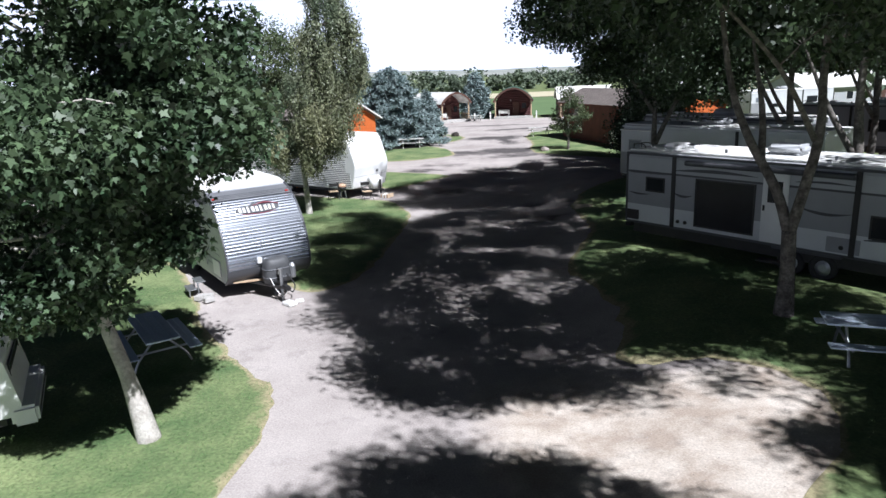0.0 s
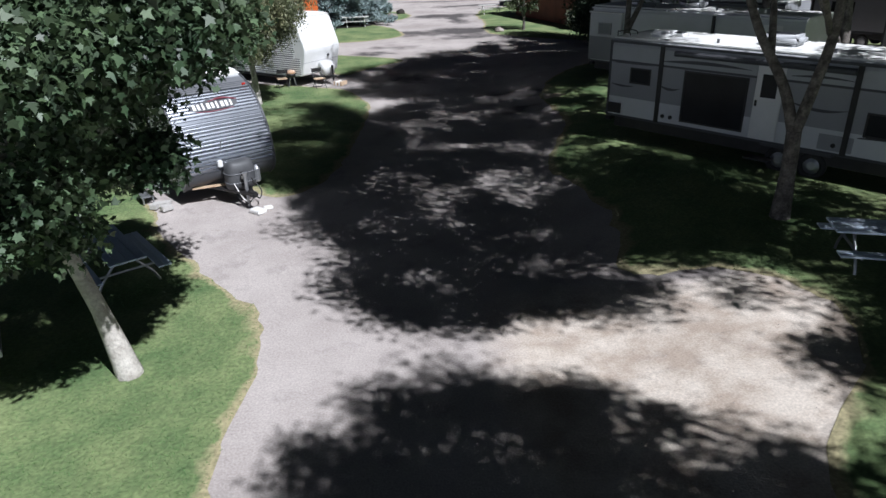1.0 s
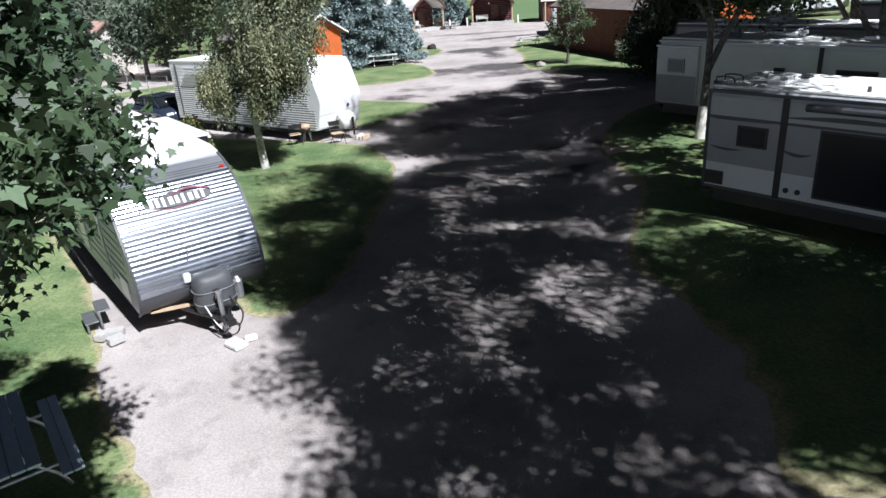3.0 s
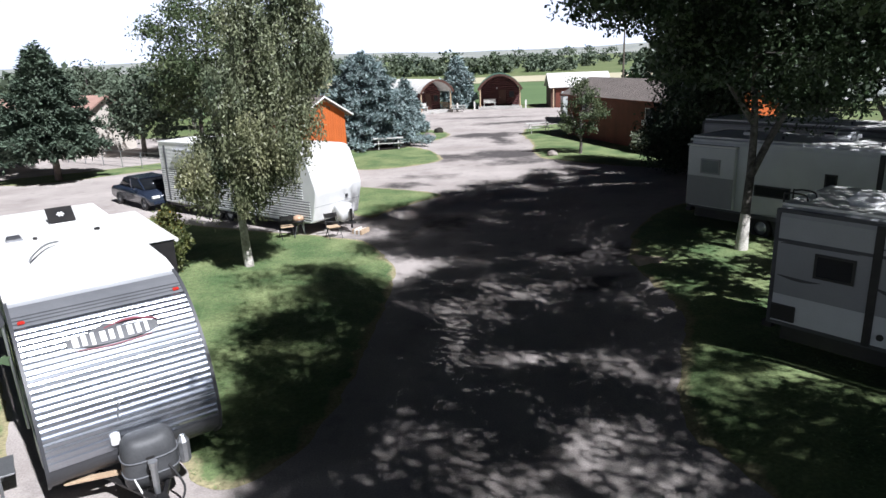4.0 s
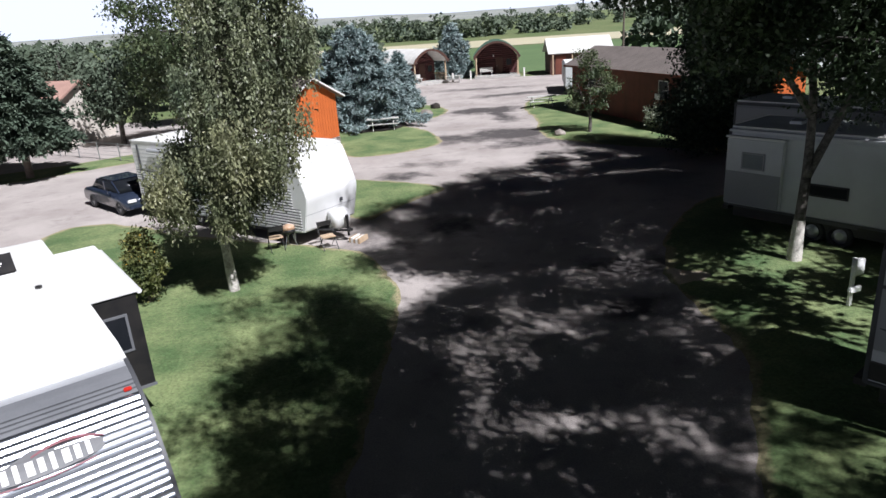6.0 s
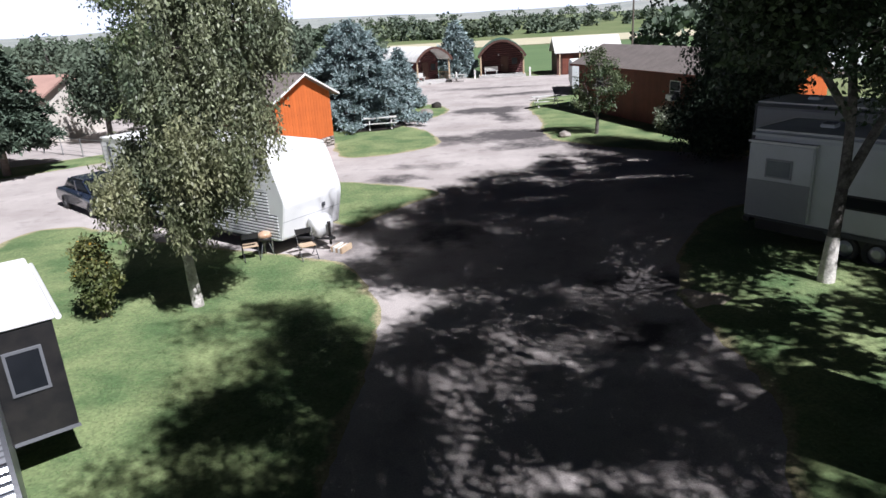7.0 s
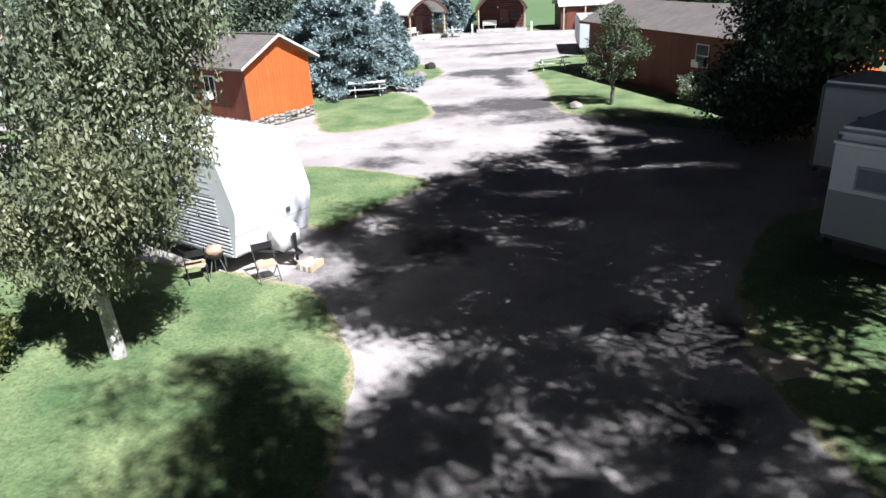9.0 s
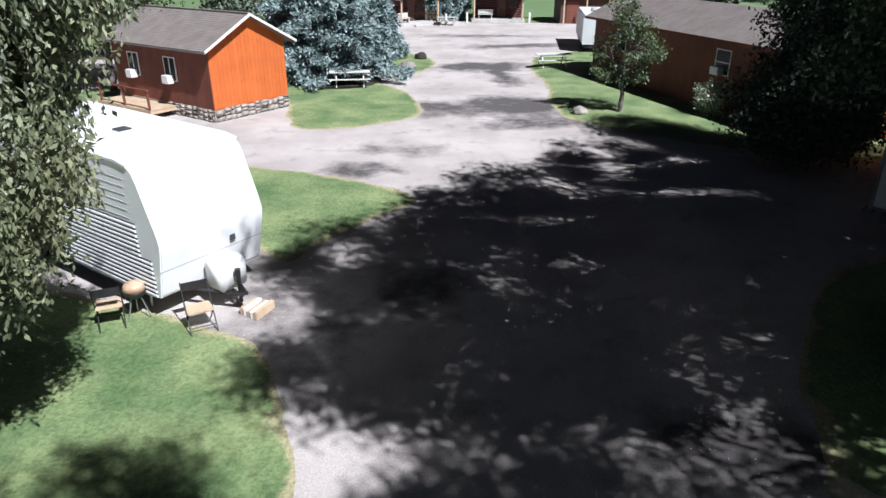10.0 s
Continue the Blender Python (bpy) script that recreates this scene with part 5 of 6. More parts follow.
for k in range(6):
    z = 2.12 + 0.16 * k
    part("side_seam", boxed(-0.008, 0.0, 0.2, L2 - 0.05, z, z + 0.015), CREAM, T2)
part("stripe", boxed(-0.024, -0.02, 0.3, L2 - 0.1, 1.42, 1.48), GREYBAND, T2, "thin grey stripe")
window(T2, -0.002, 0, 3.2, 4.6, 1.6, 2.4, "-x")
window(T2, -0.002, 0, 6.4, 7.4, 1.6, 2.4, "-x")
part("entry_door", boxed(-0.035, 0, 5.2, 5.9, 0.7, 2.6, 0.015), CREAM, T2)
part("awning", tubed([(-0.14, 1.2, 2.95), (-0.14, 8.0, 2.95)], 0.08, 10), CREAM, T2, "rolled pale awning")
part("underframe", boxed(0.12, W2 - 0.12, 0.5, L2 - 0.1, 0.34, 0.5), BLACK, T2)
part("ladder", tube(tube(bmesh.new(), [(0.25, L2 + 0.1, 0.9), (0.25, L2 + 0.1, 3.3)], 0.02, 6), [(0.65, L2 + 0.1, 0.9), (0.65, L2 + 0.1, 3.3)], 0.02, 6), STEEL, T2)
for y in (4.9, 5.75):
    wheel(T2, 0.2, y)
    wheel(T2, W2 - 0.2, y)
bm = bmesh.new()
prism(bm, [(-1.05, 0.45), (-0.55, 0.45), (-0.5, 1.0), (-0.62, 1.12), (-0.95, 1.12), (-1.08, 1.0)], 0.95, 1.6)
bmesh.ops.bevel(bm, geom=list(bm.edges), offset=0.05, segments=2, affect="EDGES")
part("propane_cover", bm, WHITE, T2, "white gas bottle cover", True)
bm = bmesh.new()
tube(bm, [(0.5, 0.4, 0.42), (1.22, -1.35, 0.42)], 0.05, 6)
tube(bm, [(2.0, 0.4, 0.42), (1.28, -1.35, 0.42)], 0.05, 6)
part("tongue", bm, BLACK, T2)
part("jack", tubed([(1.25, -1.2, 0.2), (1.25, -1.2, 0.6), (1.25, -1.2, 0.95)], [0.04, 0.04, 0.06], 8), BLACK, T2)
part("stabiliser", tubed([(0.25, 0.45, 0.02), (0.25, 0.45, 0.4)], 0.03, 6), STEEL, T2)
roof_vent(T2, 1.2, 2.0, 3.27)
roof_ac(T2, 1.25, 4.4, 3.27)
roof_vent(T2, 1.2, 6.6, 3.27)
# jumble under its nose
crate = thing("wooden_crate", T2.matrix_basis @ pose(1.35, -1.5, 0, 0, 0, 12), "pale blocks piled under the trailer tongue", "blocks")
for k in range(5):
    part("block", boxed(-0.3 + 0.02 * k, 0.3 - 0.03 * (k % 2), -0.26 + 0.1 * k, -0.17 + 0.1 * k, 0, 0.19 - 0.02 * (k % 3), 0.01), TRIM if k % 2 else WOODRAW, crate)


def folding_chair(m, label):
    c = thing("folding_chair", m, label, "chair")
    part("seat", boxed(-0.24, 0.24, -0.22, 0.22, 0.42, 0.45, 0.012), WOODRAW, c, "pale wooden seat")
    part("backrest", boxed(-0.24, 0.24, 0.26, 0.29, 0.72, 0.9, 0.01), BLACK, c)
    for s in (-0.25, 0.25):
        part("leg", tubed([(s, -0.3, 0), (s, 0.05, 0.43), (s, 0.28, 0.92)], 0.014, 6), BLACK, c)
        part("leg", tubed([(s * 0.92, 0.32, 0), (s * 0.92, -0.18, 0.44)], 0.014, 6), BLACK, c)
    part("stretcher", tubed([(-0.25, -0.2, 0.12), (0.25, -0.2, 0.12)], 0.012, 6), BLACK, c)
    return c


folding_chair(pose(-5.95, 31.1, gz(-5.9, 31.1) + 0.01, 0, 0, 30), "folding chair with a wooden seat before the white trailer")
folding_chair(pose(-7.75, 31.15, gz(-7.7, 31.1) + 0.05, 0, 0, 205), "folding chair in the shade of the birch")
grill = thing("kettle_grill", pose(-7.35, 31.45, gz(-7.35, 31.4) + 0.05, 0, 0, 0), "small kettle grill with a tan lid", "grill")
part("bowl", tubed([(0, 0, 0.42), (0, 0, 0.5), (0, 0, 0.62)], [0.08, 0.2, 0.24], 14), BLACK, grill, soft=True)
part("lid", tubed([(0, 0, 0.625), (0, 0, 0.74), (0, 0, 0.8)], [0.245, 0.18, 0.04], 14), paint("tan enamel", (0.55, 0.42, 0.30), (0.42, 0.24, 0.14), 5.0, 0.35), grill, "tan enamel lid", True)
for a in range(3):
    part("leg", tubed([(0.1 * math.cos(a * 2.1), 0.1 * math.sin(a * 2.1), 0.46), (0.24 * math.cos(a * 2.1), 0.24 * math.sin(a * 2.1), 0)], 0.012, 6), STEEL, grill)


def long_trailer(m, label, length=9.6, slide=None, wins=(), seams=(), wheels=(5.0, 5.85), side=None, ladder=True, roof=None, door=None, group="", low=0.85, top=3.2):
    """A long trailer seen on its flank: x runs along the flank (plane y = 0), y goes across it."""
    side = side or CREAM
    t = thing("long_trailer", m, label, "trailer", group)
    prof = [(0.06, low), (0.0, low + 0.08), (0.0, top - 0.2), (0.05, top - 0.08), (0.16, top), (2.34, top), (2.45, top - 0.08), (2.5, top - 0.2), (2.5, low + 0.08), (2.44, low)]
    bm = prism(bmesh.new(), prof, 0.0, length)
    part("body", bm, side, t)
    part("roof", boxed(-0.02, length + 0.02, 0.12, 2.38, top - 0.02, top + 0.035, 0.02), roof or ROOFWHITE, t, "dirty pale rubber roof")
    part("roof_edge", boxed(-0.02, length + 0.02, -0.03, 0.05, top - 0.12, top - 0.05, 0.01), CHAR if ladder else side, t, "roof edge rail")
    part("lower_rail", boxed(0.0, length, -0.015, 0.02, low - 0.01, low + 0.05), CHAR, t)
    part("underframe", boxed(0.2, length - 0.2, 0.15, 2.35, low - 0.35, low), BLACK, t, "black underframe")
    part("rear_post", boxed(-0.03, 0.05, -0.02, 0.05, low, top - 0.05, 0.01), CHAR, t)
    for x in seams:
        part("seam_post", boxed(x - 0.07, x + 0.07, -0.035, 0.0, low + 0.02, top - 0.1, 0.01), BLACK, t, "black vertical flange")
    for x0, x1, z0, z1 in wins:
        window(t, x0, x1, 0.0, 0, z0, z1, "-y")
    if slide:
        x0, x1, d = slide
        s = part("slide_out", boxed(x0, x1, -d, 0.0, low + 0.1, top - 0.28, 0.03), side, t, "slide-out room")
        part("slide_roof", boxed(x0 - 0.03, x1 + 0.03, -d - 0.04, 0.0, top - 0.28, top - 0.22, 0.01), roof or ROOFWHITE, s)
        window(t, x0 + 0.5, x1 - 0.52, -d, 0, low + 1.22, low + 1.72, "-y", GREYSIDE, BLIND)
        part("lower_panel", boxed(x0 + 0.03, x1 - 0.03, -d - 0.012, -d, low + 0.12, low + 1.12), GREYSIDE, s, "grey lower panel")
    if door:
        d = part("entry_door", boxed(door, door + 0.72, -0.03, 0.0, low + 0.06, top - 0.3, 0.02), WHITE, t, "pale entry door")
        part("door_pane", boxed(door + 0.16, door + 0.56, -0.04, -0.03, top - 1.15, top - 0.55), GLASS, d)
        part("door_handle", boxed(door + 0.05, door + 0.1, -0.06, -0.03, low + 0.95, low + 1.1), BLACK, d)
    for x in wheels:
        wheel_y(t, x, 0.18)
        wheel_y(t, x, 2.32)
    part("fender", boxed(wheels[0] - 0.5, wheels[-1] + 0.5, -0.04, 0.1, low - 0.08, low + 0.03, 0.03), CHAR, t)
    if ladder:
        bm = bmesh.new()
        for y in (0.5, 0.9):
            tube(bm, curve_pts([(-0.14, y, low + 0.1), (-0.14, y, top - 0.1), (-0.1, y, top + 0.14), (0.25, y, top + 0.14), (0.3, y, top + 0.03)], 3), 0.018, 6)
        for k in range(7):
            tube(bm, [(-0.14, 0.5, low + 0.3 + 0.33 * k), (-0.14, 0.9, low + 0.3 + 0.33 * k)], 0.015, 6)
        part("ladder", bm, BLACK, t, "black rear ladder")
    part("bumper", boxed(-0.25, -0.05, 0.3, 2.2, low - 0.25, low - 0.12, 0.01), BLACK, t)
    roof_ac(t, length * 0.45, 1.25, top + 0.035, True)
    roof_vent(t, length * 0.15, 1.25, top + 0.035)
    roof_vent(t, length * 0.72, 1.3, top + 0.035)
    for x in (length * 0.3, length * 0.6):
        part("plumbing_pipe", tubed([(x, 0.6, top), (x, 0.6, top + 0.14)], 0.04, 8), CHAR, t)
    part("storage_hatch", boxed(length * 0.62, length * 0.7, -0.02, 0, low + 0.1, low + 0.5, 0.01), GREYSIDE, t)
    return t


def swoosh(parent, x0, x1, z, rise, thick, mat=None):
    """A tapering stripe decal on the flank."""
    n = 12
    up, dn = [], []
    for i in range(n + 1):
        f = i / n
        c = z + rise * math.sin(f * math.pi * 0.9)
        w = thick * math.sin(math.pi * min(1, f * 0.9 + 0.08))
        up.append((x0 + (x1 - x0) * f, -0.009, c + w / 2))
        dn.append((x0 + (x1 - x0) * f, -0.009, c - w / 2))
    bm = bmesh.new()
    a, b = [bm.verts.new(v) for v in up], [bm.verts.new(v) for v in dn]
    for i in range(n):
        bm.faces.new((b[i], b[i + 1], a[i + 1], a[i]))
    return part("stripe", bm, mat or CHAR, parent, "dark sweeping stripe")


RV1 = long_trailer(pose(5.1, 19.22, 0.42, 0, 0, -48), "off-white motor home trailer with dark windows under the trees", 10.2, None,
                   ((0.74, 1.43, 1.85, 2.32), (2.5, 4.36, 0.95, 2.42), (7.3, 8.1, 1.35, 1.95)), (1.74, 6.95), (5.4, 6.25), door=4.55, roof=ROOFWHITE, low=0.78, top=3.12)
for a in ((0.1, 1.5, 2.42, 0.02, 0.05), (0.1, 0.9, 1.78, -0.04, 0.06), (1.8, 4.4, 2.6, 0.06, 0.1), (1.75, 2.4, 1.9, -0.08, 0.08), (5.5, 6.9, 1.95, -0.12, 0.08), (5.4, 6.95, 2.6, 0.05, 0.06), (7.2, 9.8, 1.3, 0.1, 0.1), (8.6, 10.0, 2.4, -0.1, 0.08)):
    swoosh(RV1, *a)
part("upper_panel", boxed(0.02, 10.18, -0.005, 0.0, 1.4, 2.44), GREYSIDE, RV1, "grey middle flank")
part("top_panel", boxed(0.02, 10.18, -0.005, 0.0, 2.5, 2.92), CREAM, RV1, "pale top flank")
part("waist_rail", boxed(0.02, 10.18, -0.012, 0.0, 2.44, 2.497), CHAR, RV1, "dark rail below the top flank")
part("lower_panel", boxed(0.02, 10.18, -0.005, 0.0, 0.84, 1.396), PALESIDE, RV1, "white lower flank")
part("utility_box", boxed(0.05, 0.5, -0.05, 0.0, 0.88, 1.2, 0.01), BLACK, RV1, "dark service hatch")
for x in (1.95, 2.2, 6.7):
    part("port_cover", tubed([(x, 0.0, 1.02), (x, -0.03, 1.02)], 0.06, 10), BLACK, RV1)
part("step", boxed(4.65, 5.3, -0.35, 0.0, 0.35, 0.4, 0.01), BLACK, RV1)
part("awning", tubed([(2.2, -0.12, 2.87), (6.9, -0.12, 2.87)], 0.08, 10), CHAR, RV1, "rolled dark awning")
part("roof_hatch", boxed(0.9, 1.5, 0.6, 1.3, 3.155, 3.32, 0.06), WHITE, RV1, "pale roof hatch", True)

RV2 = long_trailer(pose(6.9, 30.0, 0.38, 0, 0, -50.2), "white trailer with a slide-out and twin wheels behind a tree", 9.4, (0.0, 1.72, 0.14),
                   ((2.35, 3.5, 1.42, 1.78), (4.45, 4.8, 1.9, 2.35), (6.4, 7.6, 1.7, 2.4)), (5.9,), (2.6, 3.35), ladder=False, door=7.9, top=3.15, low=0.75, side=PALESIDE)
RV3 = long_trailer(pose(8.9, 34.8, 0.4, 0, 0, -51), "pale grey trailer in the row under the trees", 9.0, None,
                   ((1.0, 2.0, 1.8, 2.4), (4.0, 5.2, 1.7, 2.4)), (3.0,), (5.0, 5.85), side=GREYSIDE, group="row of parked trailers")
for mx, my, mh in ((19.5, 40.5, -51), (20.5, 30, -51), (27.5, 71, 12)):
    copy_thing(RV3 if my < 50 else RV2, pose(mx, my, 0.35 if my < 50 else 0.1, 0, 0, mh))
far_trailer = copy_thing(RV2, pose(9.85, 68.6, 0.1, 0, 0, 84) @ Matrix.Scale(0.8, 4))
far_trailer["label"] = "white trailer parked behind the long cabin"

# camper at the edge of the near lawn
camper = thing("camper", pose(-7.95, 7.3, -0.1, 0, 0, 122), "white and teal camper in the shade of the maple", "camper")
bm = prism(bmesh.new(), [(0.0, 0.55), (-0.1, 0.75), (0.05, 1.6), (0.6, 2.4), (1.2, 2.6), (5.6, 2.6), (5.7, 0.55)], 0.0, 2.1)
part("body", bm, WHITE, camper)
part("nose", boxed(-0.05, 2.15, -0.35, 0.1, 0.35, 0.72, 0.06), WHITE, camper, "white front bumper")
part("slot", boxed(0.1, 2.0, -0.36, -0.34, 0.5, 0.56), BLACK, camper)
part("stripe", boxed(-0.012, 0.0, 0.2, 5.5, 1.15, 1.6), TEAL, camper, "teal side stripe")
part("stripe", boxed(2.1, 2.112, 0.2, 5.5, 1.15, 1.6), TEAL, camper, "teal side stripe")
window(camper, 0.2, 1.9, 0.02, 0, 1.05, 1.5, "-y")
window(camper, 2.1, 0, 1.2, 2.6, 1.65, 2.2, "+x")
window(camper, -0.002, 0, 1.2, 2.6, 1.65, 2.2, "-x")
part("underframe", boxed(0.15, 1.95, 0.2, 5.5, 0.35, 0.55), BLACK, camper)
for x in (0.2, 1.9):
    wheel(camper, x, 3.4, 0.32)


# ---- car ----
def sedan(m):
    c = thing("car", m, "dark blue sedan parked on the gravel", "car")
    low = [(-2.2, 0.32), (-2.25, 0.55), (-2.15, 0.82), (-1.3, 0.92), (1.45, 0.93), (2.05, 0.86), (2.2, 0.7), (2.22, 0.35), (1.9, 0.25), (-1.9, 0.25)]
    bm = prism(bmesh.new(), [(a, z) for a, z in low][::-1], -0.86, 0.86)
    bmesh.ops.bevel(bm, geom=[e for e in bm.edges], offset=0.06, segments=2, affect="EDGES")
    part("body", bm, NAVY, c, soft=True)
    bm = prism(bmesh.new(), [(-1.45, 0.9), (-0.75, 1.36), (0.7, 1.4), (1.5, 0.93)][::-1], -0.74, 0.74)
    bmesh.ops.bevel(bm, geom=[e for e in bm.edges], offset=0.07, segments=2, affect="EDGES")
    part("glasshouse", bm, GLASS, c, "dark glass", True)
    part("roof", boxed(-0.66, 0.66, -0.72, 0.66, 1.37, 1.43, 0.03), NAVY, c)
    for s in (-1, 1):
        for a, b in ((-1.35, -0.72), (0.68, 1.4)):
            part("pillar", tubed([(s * 0.72, a, 0.94 if a < 0 else 1.38), (s * 0.68, b, 1.38 if a < 0 else 0.95)], 0.035, 6), NAVY, c)
        part("centre_pillar", boxed(s * 0.735 - 0.02, s * 0.735 + 0.02, -0.04, 0.05, 0.92, 1.36), NAVY, c)
        part("mirror", boxed(s * 0.93 - 0.07, s * 0.93 + 0.07, -0.9, -0.78, 0.93, 1.03, 0.02), NAVY, c)
        part("headlight", boxed(s * 0.62 - 0.18, s * 0.62 + 0.18, -2.27, -2.12, 0.62, 0.75, 0.02), WHITE, c, "clear headlight")
        part("tail_light", boxed(s * 0.62 - 0.16, s * 0.62 + 0.16, 2.14, 2.25, 0.66, 0.8, 0.02), RED, c, "red tail light")
        for y in (-1.38, 1.32):
            wheel(c, s * 0.78, y, 0.32, 0.2)
    part("plate", boxed(-0.2, 0.2, 2.21, 2.235, 0.48, 0.6), TRIM, c)
    part("bumper", boxed(-0.8, 0.8, -2.3, -2.18, 0.34, 0.5, 0.04), NAVY, c)
    return c


sedan(pose(-16.6, 38.6, 0.01, 0, 0, 50))

# ---- cabins ----
def shingle_roof(parent, x0, x1, ye, ze, yr, zr, courses, name="roof", mat=None):
    """One slope of a roof as overlapping courses, eave to ridge, drawn along x."""
    ang = math.atan2(zr - ze, abs(yr - ye))
    run = math.hypot(zr - ze, yr - ye)
    sgn = 1 if yr > ye else -1
    deck = bmesh.new()
    prism(deck, [(ye, ze - 0.09), (yr, zr - 0.09), (yr, zr - 0.01), (ye, ze - 0.01)], x0, x1)
    slope = part(name, deck, mat or SHINGLE, parent)
    for k in range(courses):
        a, b = run * k / courses, run * (k + 1.25) / courses
        bm = bmesh.new()
        pr = []
        for d, h in ((a, 0.0), (min(b, run), 0.0), (min(b, run), 0.004), (a, 0.013)):
            pr.append((ye + sgn * (d * math.cos(ang) - h * math.sin(ang)), ze + d * math.sin(ang) + h * math.cos(ang)))
        prism(bm, pr if sgn > 0 else pr[::-1], x0 - 0.01, x1 + 0.01)
        part("shingle_course", bm, mat or SHINGLE, slope)
    return slope


def stones(parent, length, height, at, rng):
    """Rough field stones along a wall foot: columns of uneven rounded stones, each a piece."""
    a = 0.0
    while a < length - 0.08:
        w = min(rng.uniform(0.2, 0.5), length - a)
        z = 0.0
        while z < height - 0.05:
            h = min(rng.uniform(0.12, 0.27), height - z)
            dx = w / 2 * rng.uniform(0.92, 1.04)
            bm = boxed(-dx, dx, -0.045 - rng.uniform(0, 0.04), 0.03, -h * 0.49, h * 0.49, 0.035)
            for v in bm.verts:
                v.co += Vector((rng.normal(0, 0.012), rng.normal(0, 0.008), rng.normal(0, 0.012)))
            s = part("stone", bm, STONE, parent, soft=True)
            s.matrix_basis = at @ pose(a + w / 2, -0.004, z + h / 2, 0, rng.uniform(-5, 5), 0)
            z += h
        a += w


def boards(parent, length, z0, z1, at, material, width=0.2, top=None):
    """Vertical board siding along a wall: every board a piece; top(a) gives the upper end."""
    n = int(length / width)
    w = length / n
    for k in range(n):
        c = k * w + w / 2
        hi = top(c) if top else z1
        ob = part("board", boxed(k * w + 0.004, (k + 1) * w - 0.004, -0.022, 0.0, z0, hi), material, parent)
        ob.matrix_basis = at


rng0 = np.random.default_rng(5)
cab = thing("cabin", pose(-11.3, 48.15, 0, 0, 0, 55.85), "cabin with orange gable, brown side and stone foot", "cabin")
CW, CL, ZE, ZA = 4.18, 7.2, 3.2, 4.35
gable = [(0, 0.1), (CW, 0.1), (CW, ZE), (CW / 2, ZA - 0.06), (0, ZE)]
wallp = part("wall", prism(bmesh.new(), gable, 0.0, CL, "y"), ORANGE, cab, "orange-stained timber walls")
slope_top = lambda c: ZE - 0.02 + (ZA - 0.06 - ZE) * (1 - abs(c - CW / 2) / (CW / 2))
boards(wallp, CW, 0.55, ZE, pose(0, 0, 0), ORANGE, 0.22, slope_top)
# side boards in red-brown, darker than the gable's orange
boards(wallp, CL, 0.55, ZE - 0.05, pose(0, CL, 0, 0, 0, -90), BROWN, 0.24)
plinth = part("foundation", boxed(-0.03, CW + 0.03, -0.03, CL, -0.05, 0.5), STONE, cab, "rough field stone foot")
stones(plinth, CW, 0.55, pose(0, -0.03, 0), rng0)
stones(plinth, 4.0, 0.55, pose(-0.03, 4.0, 0, 0, 0, -90), rng0)
part("ridge_cap", boxed(CW / 2 - 0.1, CW / 2 + 0.1, -0.4, CL + 0.3, ZA - 0.005, ZA + 0.04, 0.015), SHINGLE, cab)
for side in (0, 1):
    s = shingle_roof(cab, -CL - 0.3, 0.4, -0.4 if side == 0 else CW + 0.4, ZE - 0.18, CW / 2, ZA, 22)
    s.matrix_basis = Matrix(((0, 1, 0, 0), (-1, 0, 0, 0), (0, 0, 1, 0), (0, 0, 0, 1)))
for s in (-1, 1):
    xe = CW / 2 + s * (CW / 2 + 0.42)
    bm = bmesh.new()
    vs = []
    for y in (-0.45, -0.4):
        for x, z in ((xe, ZE - 0.25), (xe, ZE - 0.15), (CW / 2, ZA + 0.02), (CW / 2, ZA - 0.09)):
            vs.append(bm.verts.new((x, y, z)))
    for f in ((0, 1, 2, 3), (4, 7, 6, 5), (0, 4, 5, 1), (1, 5, 6, 2), (2, 6, 7, 3), (3, 7, 4, 0)):
        bm.faces.new([vs[i] for i in f])
    bmesh.ops.recalc_face_normals(bm, faces=list(bm.faces))
    part("barge_board", bm, TRIM, cab, "white barge board")
for y in (2.3, 5.1):
    wf = window(cab, -0.03, 0, y, y + 0.85, 1.5, 2.55, "-x", TRIM)
    part("mullion", boxed(-0.065, -0.028, y + 0.4, y + 0.45, 1.54, 2.51), TRIM, wf)
    acu = part("air_conditioner", boxed(-0.4, -0.06, y + 0.2, y + 0.66, 1.42, 1.78, 0.02), WHITE, cab, "white window air conditioner")
deck = part("deck", boxed(-1.4, -0.05, 2.6, 6.8, 0.25, 0.4), WOODRAW, cab, "low timber deck")
for k in range(9):
    part("deck_board", boxed(-1.4 + 0.15 * k, -1.262 + 0.15 * k, 2.58, 6.82, 0.404, 0.43, 0.004), WOODRAW, deck)
for k in range(3):
    part("rail_post", boxed(-1.4, -1.32, 2.65 + 1.9 * k, 2.73 + 1.9 * k, 0.43, 1.25), BROWN, deck)
part("rail", boxed(-1.42, -1.3, 2.6, 6.6, 1.25, 1.3), BROWN, deck)

long_cab = thing("cabin", pose(7.07, 60.35, 0.12, 0, 0, -70.5), "long red-brown cabin with an orange gable and shingle roof", "cabin")
LL, LD, LE, LA = 17.1, 4.2, 3.4, 4.4
lw = part("wall", prism(bmesh.new(), [(0, 0), (LD, 0), (LD, LE), (LD / 2, LA - 0.05), (0, LE)], 0.0, LL), BROWN, long_cab, "red-brown timber walls")
boards(lw, LL, 0.12, LE - 0.05, pose(0, 0, 0), BROWN, 0.3)
boards(lw, LD, 0.12, LE, pose(LL, 0, 0, 0, 0, 90), ORANGE, 0.3, lambda c: LE - 0.02 + (LA - 0.06 - LE) * (1 - abs(c - LD / 2) / (LD / 2)))
shingle_roof(long_cab, -0.4, LL + 0.4, -0.5, LE - 0.2, LD / 2, LA, 24)
